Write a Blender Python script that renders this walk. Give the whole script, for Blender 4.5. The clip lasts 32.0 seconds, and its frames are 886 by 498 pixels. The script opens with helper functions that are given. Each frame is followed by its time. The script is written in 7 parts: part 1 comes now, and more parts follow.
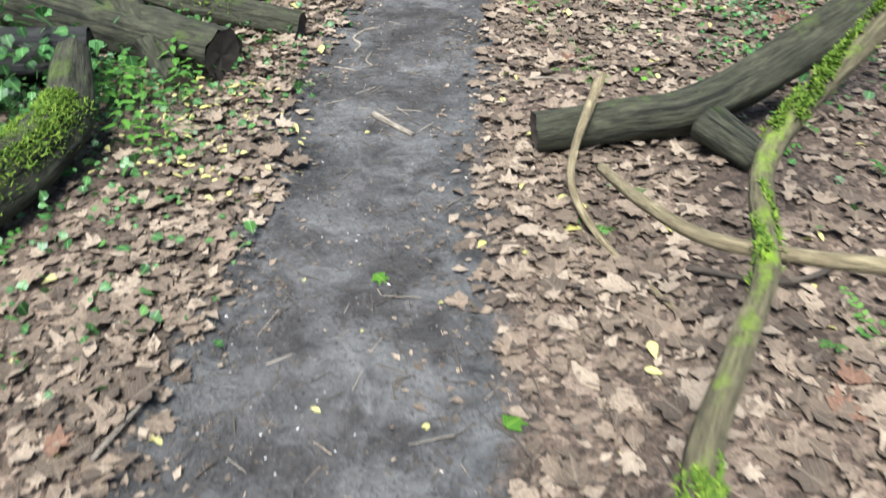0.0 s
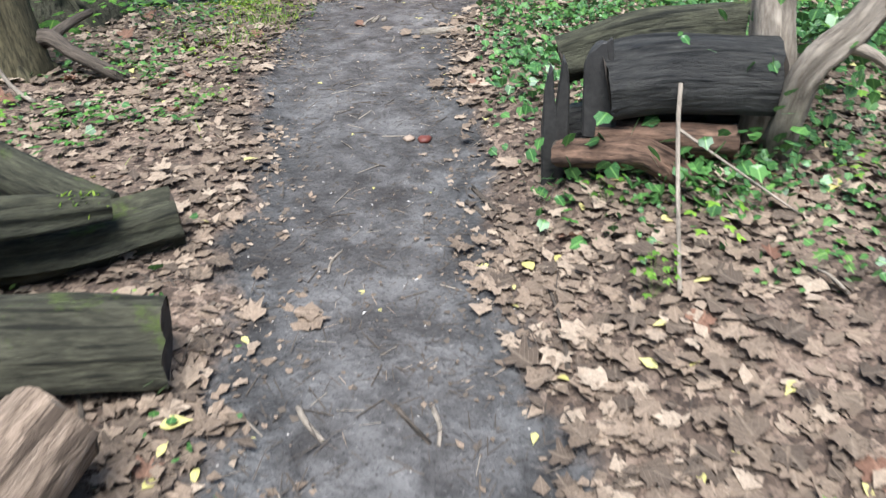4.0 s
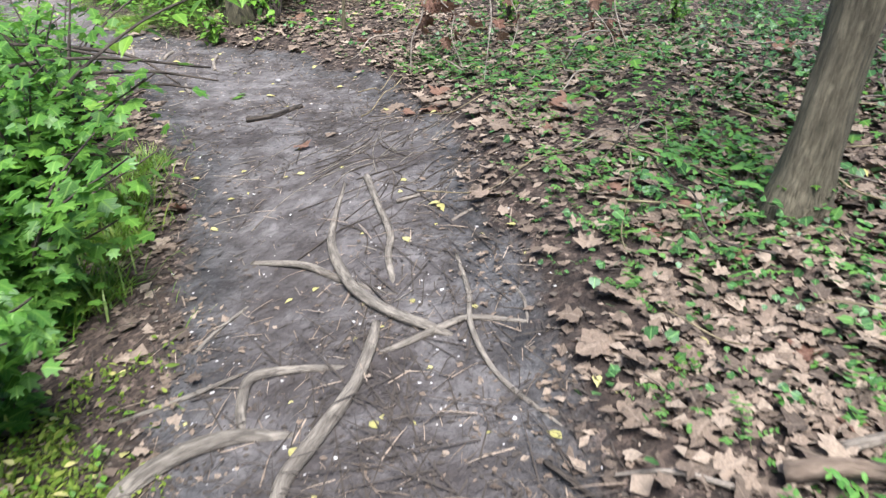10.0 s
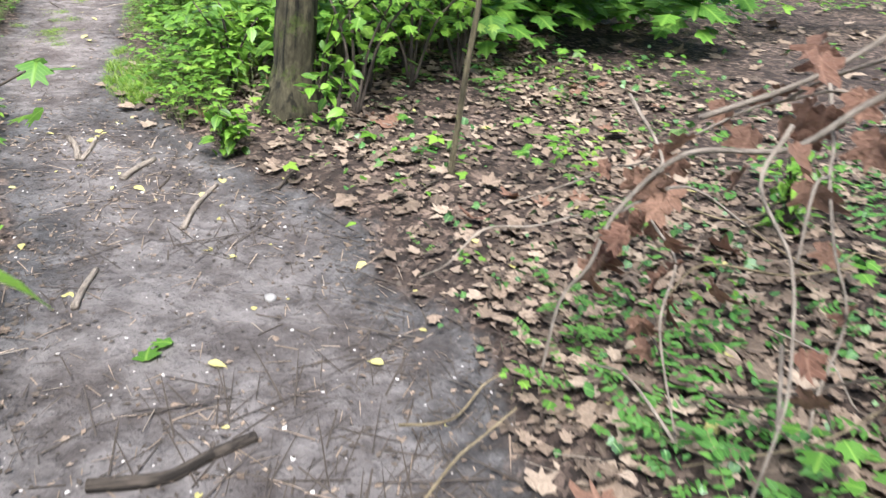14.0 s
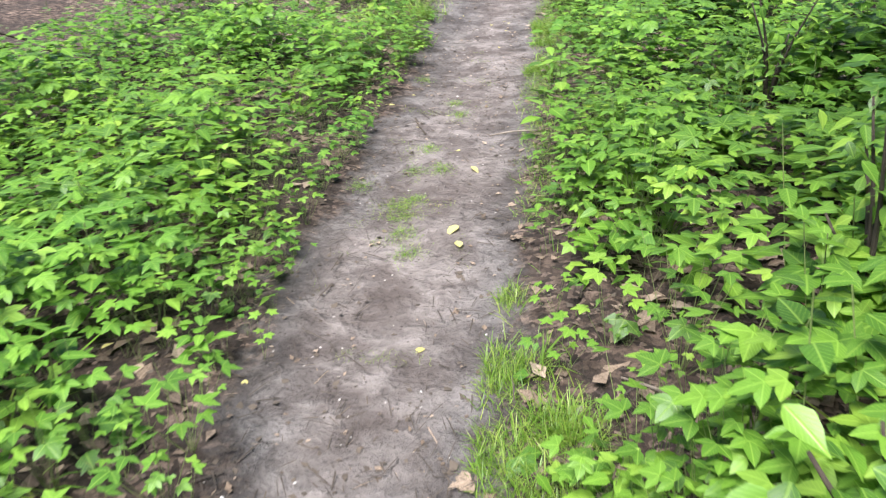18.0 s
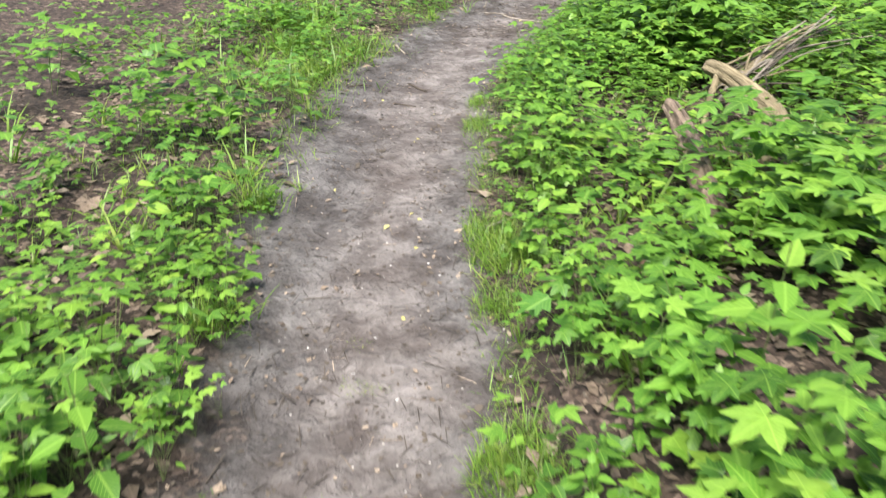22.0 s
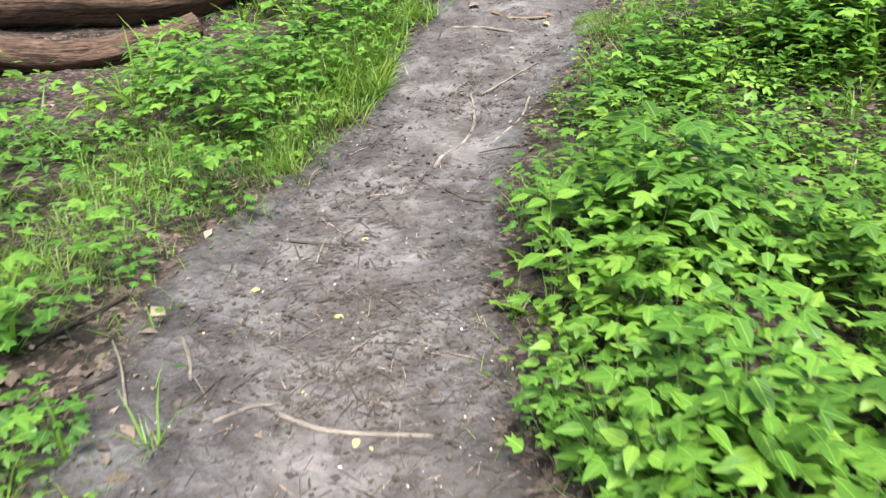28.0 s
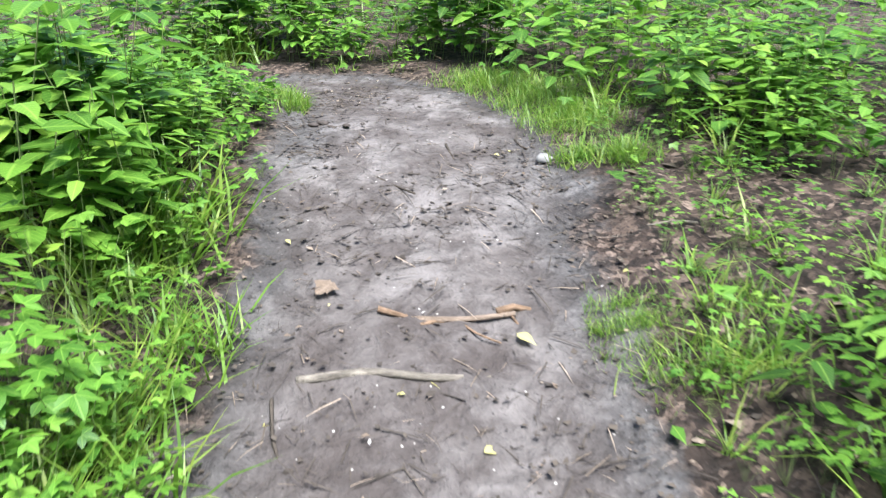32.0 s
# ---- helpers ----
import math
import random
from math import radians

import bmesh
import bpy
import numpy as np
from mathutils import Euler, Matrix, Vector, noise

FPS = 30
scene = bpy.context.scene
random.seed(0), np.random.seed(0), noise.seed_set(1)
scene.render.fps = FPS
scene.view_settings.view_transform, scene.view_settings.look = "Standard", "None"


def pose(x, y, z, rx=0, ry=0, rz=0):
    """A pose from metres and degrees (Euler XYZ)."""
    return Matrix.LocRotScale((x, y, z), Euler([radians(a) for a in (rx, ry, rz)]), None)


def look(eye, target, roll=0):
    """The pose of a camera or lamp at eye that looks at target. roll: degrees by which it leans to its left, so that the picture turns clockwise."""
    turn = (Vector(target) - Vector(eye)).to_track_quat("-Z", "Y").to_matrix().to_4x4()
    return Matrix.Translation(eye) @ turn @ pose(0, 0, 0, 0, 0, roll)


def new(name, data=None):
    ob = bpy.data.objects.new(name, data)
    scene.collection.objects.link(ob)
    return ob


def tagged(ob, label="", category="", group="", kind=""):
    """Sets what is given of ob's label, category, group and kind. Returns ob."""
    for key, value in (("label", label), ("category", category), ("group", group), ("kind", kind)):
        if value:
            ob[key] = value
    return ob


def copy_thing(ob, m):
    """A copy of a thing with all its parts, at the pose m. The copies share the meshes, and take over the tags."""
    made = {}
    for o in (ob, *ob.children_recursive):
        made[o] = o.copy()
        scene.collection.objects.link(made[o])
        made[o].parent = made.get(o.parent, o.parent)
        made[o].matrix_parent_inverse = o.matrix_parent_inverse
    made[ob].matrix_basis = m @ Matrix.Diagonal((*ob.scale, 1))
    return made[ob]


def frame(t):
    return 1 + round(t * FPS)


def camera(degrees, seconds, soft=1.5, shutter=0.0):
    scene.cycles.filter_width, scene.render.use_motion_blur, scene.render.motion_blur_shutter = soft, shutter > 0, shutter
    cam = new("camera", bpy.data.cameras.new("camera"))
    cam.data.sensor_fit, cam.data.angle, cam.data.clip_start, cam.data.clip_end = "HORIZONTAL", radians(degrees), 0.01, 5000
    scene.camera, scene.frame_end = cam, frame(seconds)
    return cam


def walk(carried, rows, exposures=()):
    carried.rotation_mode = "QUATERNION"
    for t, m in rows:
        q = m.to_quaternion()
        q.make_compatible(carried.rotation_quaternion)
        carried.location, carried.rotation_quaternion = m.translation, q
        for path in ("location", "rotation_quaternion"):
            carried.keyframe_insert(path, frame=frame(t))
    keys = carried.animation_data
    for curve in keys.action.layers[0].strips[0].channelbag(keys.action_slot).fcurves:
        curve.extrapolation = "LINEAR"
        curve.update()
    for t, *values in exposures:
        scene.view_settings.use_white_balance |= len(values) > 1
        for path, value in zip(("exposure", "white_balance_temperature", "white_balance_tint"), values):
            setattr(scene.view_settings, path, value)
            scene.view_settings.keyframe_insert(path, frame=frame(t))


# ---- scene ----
cam = camera(61.0, 32.0, soft=1.25, shutter=0.32)
PATH = [
    (0.0, pose(0.000, -0.000, 1.464, 54.55, -0.03, -0.01)),
    (0.5, pose(-0.113, 0.427, 1.476, 56.46, 1.21, -1.14)),
    (1.0, pose(-0.233, 0.855, 1.477, 56.06, 1.69, -3.13)),
    (1.5, pose(-0.271, 1.359, 1.425, 55.83, 0.65, -5.90)),
    (2.0, pose(-0.331, 1.816, 1.430, 57.02, 2.46, -5.43)),
    (2.5, pose(-0.343, 2.238, 1.434, 54.22, 0.92, -10.84)),
    (3.0, pose(-0.262, 2.738, 1.425, 58.97, -0.23, -10.16)),
    (3.5, pose(-0.260, 3.222, 1.395, 58.14, 0.96, -9.97)),
    (4.0, pose(-0.226, 3.669, 1.425, 58.26, 0.84, -10.83)),
    (4.5, pose(-0.149, 4.164, 1.415, 60.15, 0.03, -9.28)),
    (6.5, pose(-0.039, 6.217, 1.487, 62.00, 6.03, -14.84)),
    (7.0, pose(-0.015, 6.698, 1.461, 62.49, 4.01, -19.18)),
    (7.5, pose(0.040, 7.161, 1.479, 62.55, 3.70, -18.87)),
    (8.0, pose(0.011, 7.577, 1.534, 60.39, 4.25, -21.12)),
    (8.5, pose(0.116, 8.080, 1.444, 59.31, 2.82, -24.20)),
    (9.0, pose(0.207, 8.593, 1.445, 60.21, 2.62, -25.45)),
    (9.5, pose(0.335, 9.039, 1.488, 60.63, 2.01, -28.68)),
    (10.0, pose(0.545, 9.428, 1.496, 61.62, 1.25, -29.14)),
    (10.5, pose(0.719, 9.802, 1.454, 60.67, 0.23, -30.68)),
    (11.0, pose(0.923, 10.151, 1.437, 59.38, -1.18, -32.44)),
    (11.5, pose(1.187, 10.509, 1.449, 58.66, -1.52, -31.13)),
    (12.0, pose(1.372, 10.934, 1.386, 57.76, -2.12, -29.20)),
    (12.5, pose(1.564, 11.269, 1.414, 56.94, -2.77, -27.40)),
    (13.0, pose(1.824, 11.635, 1.456, 58.18, -3.65, -24.14)),
    (13.5, pose(1.946, 12.040, 1.448, 60.51, -3.56, -19.17)),
    (15.5, pose(2.324, 13.785, 1.422, 61.60, -4.56, 0.53)),
    (16.0, pose(2.262, 14.207, 1.425, 61.12, -4.78, 7.78)),
    (16.5, pose(2.102, 14.616, 1.449, 62.01, -3.63, 19.64)),
    (17.0, pose(1.858, 14.998, 1.438, 62.61, -1.57, 20.94)),
    (17.5, pose(1.704, 15.483, 1.394, 61.90, 2.12, 14.66)),
    (18.0, pose(1.512, 15.887, 1.387, 61.25, 2.36, 11.88)),
    (18.5, pose(1.377, 16.246, 1.434, 56.17, 2.31, 5.84)),
    (19.0, pose(1.339, 16.700, 1.434, 58.82, 2.58, 6.23)),
    (19.5, pose(1.246, 17.111, 1.421, 59.32, 4.51, 5.23)),
    (20.0, pose(1.133, 17.489, 1.450, 57.20, 2.67, 1.28)),
    (20.5, pose(1.151, 17.966, 1.487, 58.56, 2.01, 1.40)),
    (21.0, pose(1.101, 18.409, 1.462, 59.62, 0.97, 1.65)),
    (21.5, pose(1.023, 18.891, 1.442, 59.67, -0.01, 1.30)),
    (22.0, pose(1.008, 19.427, 1.442, 61.53, -0.04, 4.82)),
    (22.5, pose(0.905, 19.867, 1.436, 62.57, 1.93, 5.41)),
    (23.0, pose(0.779, 20.283, 1.441, 60.95, 0.76, 0.40)),
    (23.5, pose(0.729, 20.774, 1.417, 60.92, -0.22, -2.31)),
    (24.0, pose(0.662, 21.202, 1.402, 61.41, -0.73, -2.75)),
    (24.5, pose(0.593, 21.657, 1.406, 61.37, -0.84, -5.84)),
    (25.0, pose(0.624, 22.150, 1.324, 62.92, -0.20, -9.15)),
    (25.5, pose(0.591, 22.564, 1.323, 64.37, -0.19, -10.75)),
    (27.5, pose(0.464, 24.579, 1.452, 63.08, -0.40, -24.64)),
    (28.0, pose(0.577, 25.111, 1.407, 63.45, -0.16, -27.29)),
    (28.5, pose(0.683, 25.629, 1.401, 63.73, -0.02, -29.73)),
    (29.0, pose(0.726, 26.143, 1.435, 63.97, -0.64, -34.92)),
    (29.5, pose(0.936, 26.626, 1.410, 66.17, 1.53, -38.48)),
    (30.0, pose(1.124, 26.994, 1.440, 66.92, 2.18, -41.06)),
    (30.5, pose(1.285, 27.413, 1.459, 66.71, 0.87, -43.87)),
    (31.0, pose(1.530, 27.824, 1.465, 67.29, -0.37, -47.82)),
    (31.5, pose(1.839, 28.216, 1.518, 68.31, -0.65, -48.86)),
    (32.0, pose(2.114, 28.606, 1.500, 69.00, -0.71, -48.85)),
]
walk(cam, PATH, [(0.0, 1.58, 5900, 3), (8.0, 1.66, 5800, 11), (13.0, 1.85, 6000, 11), (17.0, 1.80, 6100, 12), (20.0, 1.66, 6350, 9), (26.0, 1.62, 6300, 7), (32.0, 1.86, 5800, 7)])


# world, sun and exposure: a bright, shadowless overcast day under high thin cover
world = bpy.data.worlds.new("sky")
scene.world = world
world.use_nodes = True
wn = world.node_tree
wn.nodes.clear()
sky = wn.nodes.new("ShaderNodeTexSky")
sky.sky_type = "NISHITA"
sky.sun_disc = False
sky.sun_elevation = radians(66)
sky.sun_rotation = radians(200)
sky.air_density, sky.dust_density, sky.ozone_density = 1.0, 2.0, 1.0
back = wn.nodes.new("ShaderNodeBackground")
back.inputs["Strength"].default_value = 0.062
wout = wn.nodes.new("ShaderNodeOutputWorld")
wn.links.new(sky.outputs[0], back.inputs["Color"])
wn.links.new(back.outputs[0], wout.inputs["Surface"])
sun = new("sun", bpy.data.lights.new("sun", "SUN"))
sun.data.energy, sun.data.angle, sun.data.color = 3.9, radians(34), (1.0, 0.97, 0.93)
sun.matrix_world = look((0, 0, 20), (2.2, 6.6, 4.4))


# ---- materials ----
def mat(name, rough=0.9, spec=0.3):
    m = bpy.data.materials.new(name)
    m.use_nodes = True
    nt = m.node_tree
    b = nt.nodes["Principled BSDF"]
    b.inputs["Roughness"].default_value = rough
    b.inputs["Specular IOR Level"].default_value = spec
    return m, nt, b


def node(nt, kind, **inputs):
    n = nt.nodes.new(kind)
    for key, value in inputs.items():
        n.inputs[key.replace("_", " ")].default_value = value
    return n


def ramp(nt, source, *stops):
    r = nt.nodes.new("ShaderNodeValToRGB")
    els = r.color_ramp.elements
    while len(els) < len(stops):
        els.new(0.5)
    for e, (p, c) in zip(els, stops):
        e.position, e.color = p, (*c, 1)
    nt.links.new(source, r.inputs[0])
    return r.outputs[0]


def mix(nt, fac, a, b, blend="MIX"):
    m = nt.nodes.new("ShaderNodeMix")
    m.data_type, m.blend_type = "RGBA", blend
    for sock, value in ((0, fac), (6, a), (7, b)):
        if isinstance(value, bpy.types.NodeSocket):
            nt.links.new(value, m.inputs[sock])
        elif sock == 0:
            m.inputs[0].default_value = value
        else:
            m.inputs[sock].default_value = (*value, 1)
    return m.outputs[2]


def calc(nt, op, a, b=0.0, c=0.0):
    m = nt.nodes.new("ShaderNodeMath")
    m.operation = op
    for i, value in enumerate((a, b, c)):
        if isinstance(value, bpy.types.NodeSocket):
            nt.links.new(value, m.inputs[i])
        else:
            m.inputs[i].default_value = value
    return m.outputs[0]


def attr(nt, name, out="Fac"):
    a = nt.nodes.new("ShaderNodeAttribute")
    a.attribute_name = name
    return a.outputs[out]


def place(nt, source, sx, sy, sz):
    mp = nt.nodes.new("ShaderNodeMapping")
    mp.inputs["Scale"].default_value = (sx, sy, sz)
    nt.links.new(source, mp.inputs[0])
    return mp.outputs[0]


def noise_of(nt, source, scale, detail=4.0, rough=0.6):
    n = node(nt, "ShaderNodeTexNoise", Scale=scale, Detail=detail, Roughness=rough)
    nt.links.new(source, n.inputs["Vector"])
    return n.outputs[0]


def bump(nt, b, height, strength, distance):
    bp = node(nt, "ShaderNodeBump", Strength=strength, Distance=distance)
    nt.links.new(height, bp.inputs["Height"])
    nt.links.new(bp.outputs[0], b.inputs["Normal"])


def soil_material():
    m, nt, b = mat("soil", 0.92, 0.25)
    pos = nt.nodes.new("ShaderNodeNewGeometry").outputs["Position"]
    warp = nt.nodes.new("ShaderNodeVectorMath")
    warp.operation = "MULTIPLY_ADD"
    wob = node(nt, "ShaderNodeTexNoise", Scale=9.0, Detail=4.0)
    nt.links.new(pos, wob.inputs["Vector"])
    nt.links.new(wob.outputs["Color"], warp.inputs[0])
    warp.inputs[1].default_value = (0.12, 0.12, 0.12)
    nt.links.new(pos, warp.inputs[2])
    big = noise_of(nt, pos, 1.3, 4, 0.6)
    blot = noise_of(nt, warp.outputs[0], 4.2, 6, 0.62)
    mid = ramp(nt, noise_of(nt, warp.outputs[0], 11.0, 8, 0.66), (0.30, (0, 0, 0)), (0.70, (1, 1, 1)))
    fine = noise_of(nt, pos, 70.0, 6, 0.72)
    grit = noise_of(nt, pos, 210.0, 3, 0.7)
    lumps = node(nt, "ShaderNodeTexVoronoi", Scale=26.0, Randomness=1.0)
    nt.links.new(warp.outputs[0], lumps.inputs["Vector"])
    dry = attr(nt, "dry")
    loose = calc(nt, "SUBTRACT", 1.1, dry)
    dark = mix(nt, mid, (0.028, 0.0268, 0.0268), (0.132, 0.126, 0.123))
    # paler blotches paint a soft sheen into the dark soil's colour
    dark = mix(nt, ramp(nt, blot, (0.48, (0, 0, 0)), (0.74, (0.5, 0.5, 0.5))), dark, (0.19, 0.182, 0.178))
    pale = mix(nt, mid, (0.080, 0.065, 0.058), (0.26, 0.220, 0.200))
    pale = mix(nt, ramp(nt, blot, (0.46, (0, 0, 0)), (0.76, (0.45, 0.45, 0.45))), pale, (0.36, 0.312, 0.286))
    trod = mix(nt, dry, dark, pale)
    damp = mix(nt, dry, (0.020, 0.018, 0.017), (0.075, 0.056, 0.048))
    trod = mix(nt, ramp(nt, blot, (0.34, (0.7, 0.7, 0.7)), (0.54, (0, 0, 0))), trod, damp)
    trod = mix(nt, ramp(nt, big, (0.36, (0.5, 0.5, 0.5)), (0.52, (0, 0, 0))), trod, damp)
    trod = mix(nt, calc(nt, "MULTIPLY", ramp(nt, fine, (0.33, (1, 1, 1)), (0.45, (0, 0, 0))), calc(nt, "MULTIPLY", loose, 0.75)), trod, (0.020, 0.017, 0.016))
    trod = mix(nt, calc(nt, "MULTIPLY", ramp(nt, fine, (0.60, (0, 0, 0)), (0.68, (1, 1, 1))), calc(nt, "MULTIPLY", loose, 0.42)), trod, (0.34, 0.30, 0.27))
    specks = node(nt, "ShaderNodeTexVoronoi", Scale=58.0, Randomness=1.0)
    nt.links.new(pos, specks.inputs["Vector"])
    which = nt.nodes.new("ShaderNodeSeparateColor")
    nt.links.new(specks.outputs["Color"], which.inputs[0])
    dot = calc(nt, "MULTIPLY", ramp(nt, which.outputs[0], (0.980, (0, 0, 0)), (0.985, (1, 1, 1))), ramp(nt, calc(nt, "ADD", specks.outputs["Distance"], calc(nt, "MULTIPLY", fine, 0.4)), (0.36, (1, 1, 1)), (0.46, (0, 0, 0))))
    trod = mix(nt, dot, trod, (0.52, 0.47, 0.42))
    nub = calc(nt, "MULTIPLY", ramp(nt, which.outputs[1], (0.93, (0, 0, 0)), (0.94, (0.8, 0.8, 0.8))), ramp(nt, calc(nt, "ADD", specks.outputs["Distance"], calc(nt, "MULTIPLY", fine, 0.5)), (0.40, (1, 1, 1)), (0.58, (0, 0, 0))))
    trod = mix(nt, nub, trod, (0.028, 0.022, 0.019))
    cells = node(nt, "ShaderNodeTexVoronoi", Scale=38.0, Randomness=1.0)
    nt.links.new(warp.outputs[0], cells.inputs["Vector"])
    pick = nt.nodes.new("ShaderNodeSeparateColor")
    nt.links.new(cells.outputs["Color"], pick.inputs[0])
    chips = ramp(nt, pick.outputs[0], (0.0, (0.02, 0.015, 0.012)), (0.4, (0.05, 0.034, 0.026)), (0.8, (0.13, 0.09, 0.068)), (1.0, (0.27, 0.195, 0.15)))
    old = ramp(nt, pick.outputs[1], (0.0, (0.07, 0.048, 0.036)), (0.5, (0.20, 0.138, 0.10)), (1.0, (0.38, 0.275, 0.205)))
    chips = mix(nt, calc(nt, "MULTIPLY", attr(nt, "duff"), 0.8), chips, old)
    humus = mix(nt, calc(nt, "MULTIPLY", ramp(nt, fine, (0.36, (1, 1, 1)), (0.52, (0, 0, 0))), 0.8), chips, (0.014, 0.011, 0.009))
    humus = mix(nt, calc(nt, "MULTIPLY", ramp(nt, big, (0.42, (0, 0, 0)), (0.62, (1, 1, 1))), 0.6), humus, (0.034, 0.025, 0.020))
    edge = calc(nt, "ADD", attr(nt, "trod"), calc(nt, "MULTIPLY_ADD", noise_of(nt, pos, 7.0, 6, 0.75), 1.4, -0.7))
    col = mix(nt, ramp(nt, edge, (0.30, (0, 0, 0)), (0.70, (1, 1, 1))), humus, trod)
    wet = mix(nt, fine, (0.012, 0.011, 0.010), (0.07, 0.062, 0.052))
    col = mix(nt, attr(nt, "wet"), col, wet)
    nt.links.new(col, b.inputs["Base Color"])
    h = calc(nt, "ADD", calc(nt, "MULTIPLY", fine, calc(nt, "MULTIPLY", loose, 0.45)), calc(nt, "ADD", calc(nt, "MULTIPLY", mid, 0.55), calc(nt, "ADD", calc(nt, "MULTIPLY", blot, 1.1), calc(nt, "ADD", calc(nt, "MULTIPLY", grit, 0.14), calc(nt, "MULTIPLY", lumps.outputs["Distance"], 0.35)))))
    bump(nt, b, h, 0.9, 0.03)
    return m


def bark_material(name, dark, light, moss=0.0, furrow=1.0, mosscol=(0.085, 0.125, 0.016), gloss=0.88, split=1.0):
    m, nt, b = mat(name, gloss, 0.25)
    tc = attr(nt, "tc", "Vector")
    grain = noise_of(nt, place(nt, tc, 11, 120 * furrow, 120 * furrow), 1.0, 7, 0.72)
    broad = noise_of(nt, place(nt, tc, 5, 16, 16), 1.0, 6, 0.7)
    col = mix(nt, ramp(nt, grain, (0.36, (0, 0, 0)), (0.64, (1, 1, 1))), dark, light)
    col = mix(nt, calc(nt, "MULTIPLY", ramp(nt, broad, (0.4, (0, 0, 0)), (0.6, (1, 1, 1))), 0.5), col, tuple(0.5 * (p + q) * 0.6 for p, q in zip(dark, light)))
    crack = noise_of(nt, place(nt, tc, 2.6, 34, 34), 1.0, 3, 0.5)
    col = mix(nt, calc(nt, "MULTIPLY", ramp(nt, crack, (0.36, (1, 1, 1)), (0.42, (0, 0, 0))), 0.8 * split), col, tuple(0.4 * v for v in dark))
    knots = noise_of(nt, place(nt, tc, 9, 22, 22), 1.0, 2, 0.5)
    col = mix(nt, calc(nt, "MULTIPLY", ramp(nt, knots, (0.62, (0, 0, 0)), (0.72, (1, 1, 1))), 0.5), col, tuple(1.25 * v for v in light))
    if moss:
        geo = nt.nodes.new("ShaderNodeNewGeometry")
        up = nt.nodes.new("ShaderNodeSeparateXYZ")
        nt.links.new(geo.outputs["Normal"], up.inputs[0])
        patch = noise_of(nt, geo.outputs["Position"], 5.0, 5, 0.72)
        k = calc(nt, "ADD", calc(nt, "MULTIPLY", up.outputs[2], 0.22), calc(nt, "ADD", patch, moss - 0.75))
        mc = mix(nt, noise_of(nt, geo.outputs["Position"], 90.0, 3), tuple(0.45 * v for v in mosscol), tuple(1.5 * v for v in mosscol))
        col = mix(nt, ramp(nt, k, (0.38, (0, 0, 0)), (0.60, (1, 1, 1))), col, mc)
    nt.links.new(col, b.inputs["Base Color"])
    bump(nt, b, calc(nt, "ADD", calc(nt, "ADD", grain, calc(nt, "MULTIPLY", crack, 0.8 * split)), calc(nt, "MULTIPLY", broad, 0.6)), 1.0, 0.018)
    return m


def leaf_material(name, stops, veins=0.25, glow=0.35, rough=0.42, crumple=0.0, clan=0.0):
    """A thin leaf: colour by leaf, a paler midrib and side veins, light through the blade."""
    m, nt, b = mat(name, rough, 0.45)
    geo = nt.nodes.new("ShaderNodeNewGeometry")
    info = nt.nodes.new("ShaderNodeObjectInfo")
    own = calc(nt, "FRACT", calc(nt, "ADD", attr(nt, "tint"), info.outputs["Random"]))
    pick = calc(nt, "ADD", calc(nt, "MULTIPLY", geo.outputs["Random Per Island"], 1 - clan), calc(nt, "MULTIPLY", own, clan))
    col = ramp(nt, pick, *stops)
    if clan:
        zone = ramp(nt, noise_of(nt, geo.outputs["Position"], 0.9, 3, 0.55), (0.40, (0, 0, 0)), (0.62, (0.5, 0.5, 0.5)))
        col = mix(nt, zone, col, mix(nt, 1.0, col, (0.72, 0.95, 1.0), "MULTIPLY"))
    col = mix(nt, calc(nt, "MULTIPLY", noise_of(nt, geo.outputs["Position"], 45.0, 4), 0.45), col, tuple(v * 0.45 for v in stops[len(stops) // 2][1]))
    sep = nt.nodes.new("ShaderNodeSeparateXYZ")
    nt.links.new(attr(nt, "lc", "Vector"), sep.inputs[0])
    side = calc(nt, "ABSOLUTE", sep.outputs[0])
    rib = ramp(nt, side, (0.0, (1, 1, 1)), (0.07, (0, 0, 0)))
    wave = calc(nt, "SINE", calc(nt, "MULTIPLY", calc(nt, "SUBTRACT", sep.outputs[1], calc(nt, "MULTIPLY", side, 0.8)), 44.0))
    vein = calc(nt, "MAXIMUM", rib, calc(nt, "MULTIPLY", ramp(nt, wave, (0.8, (0, 0, 0)), (1.0, (1, 1, 1))), 0.6))
    col = mix(nt, calc(nt, "MULTIPLY", vein, veins), col, tuple(min(1, v * 1.9 + 0.04) for v in stops[-1][1]))
    nt.links.new(col, b.inputs["Base Color"])
    thin = nt.nodes.new("ShaderNodeBsdfTranslucent")
    nt.links.new(col, thin.inputs["Color"])
    add = nt.nodes.new("ShaderNodeMixShader")
    add.inputs[0].default_value = glow
    nt.links.new(b.outputs[0], add.inputs[1])
    nt.links.new(thin.outputs[0], add.inputs[2])
    nt.links.new(add.outputs[0], nt.nodes["Material Output"].inputs["Surface"])
    if crumple:
        fold = noise_of(nt, geo.outputs["Position"], 55.0, 5, 0.65)
        spots = ramp(nt, noise_of(nt, geo.outputs["Position"], 130.0, 4, 0.7), (0.40, (1, 1, 1)), (0.56, (0, 0, 0)))
        col = mix(nt, calc(nt, "MULTIPLY", spots, crumple), col, tuple(0.35 * v for v in stops[1][1]))
        nt.links.new(col, b.inputs["Base Color"])
        bump(nt, b, fold, 1.0, 0.02)
    else:
        bump(nt, b, vein, 0.3, 0.002)
    return m


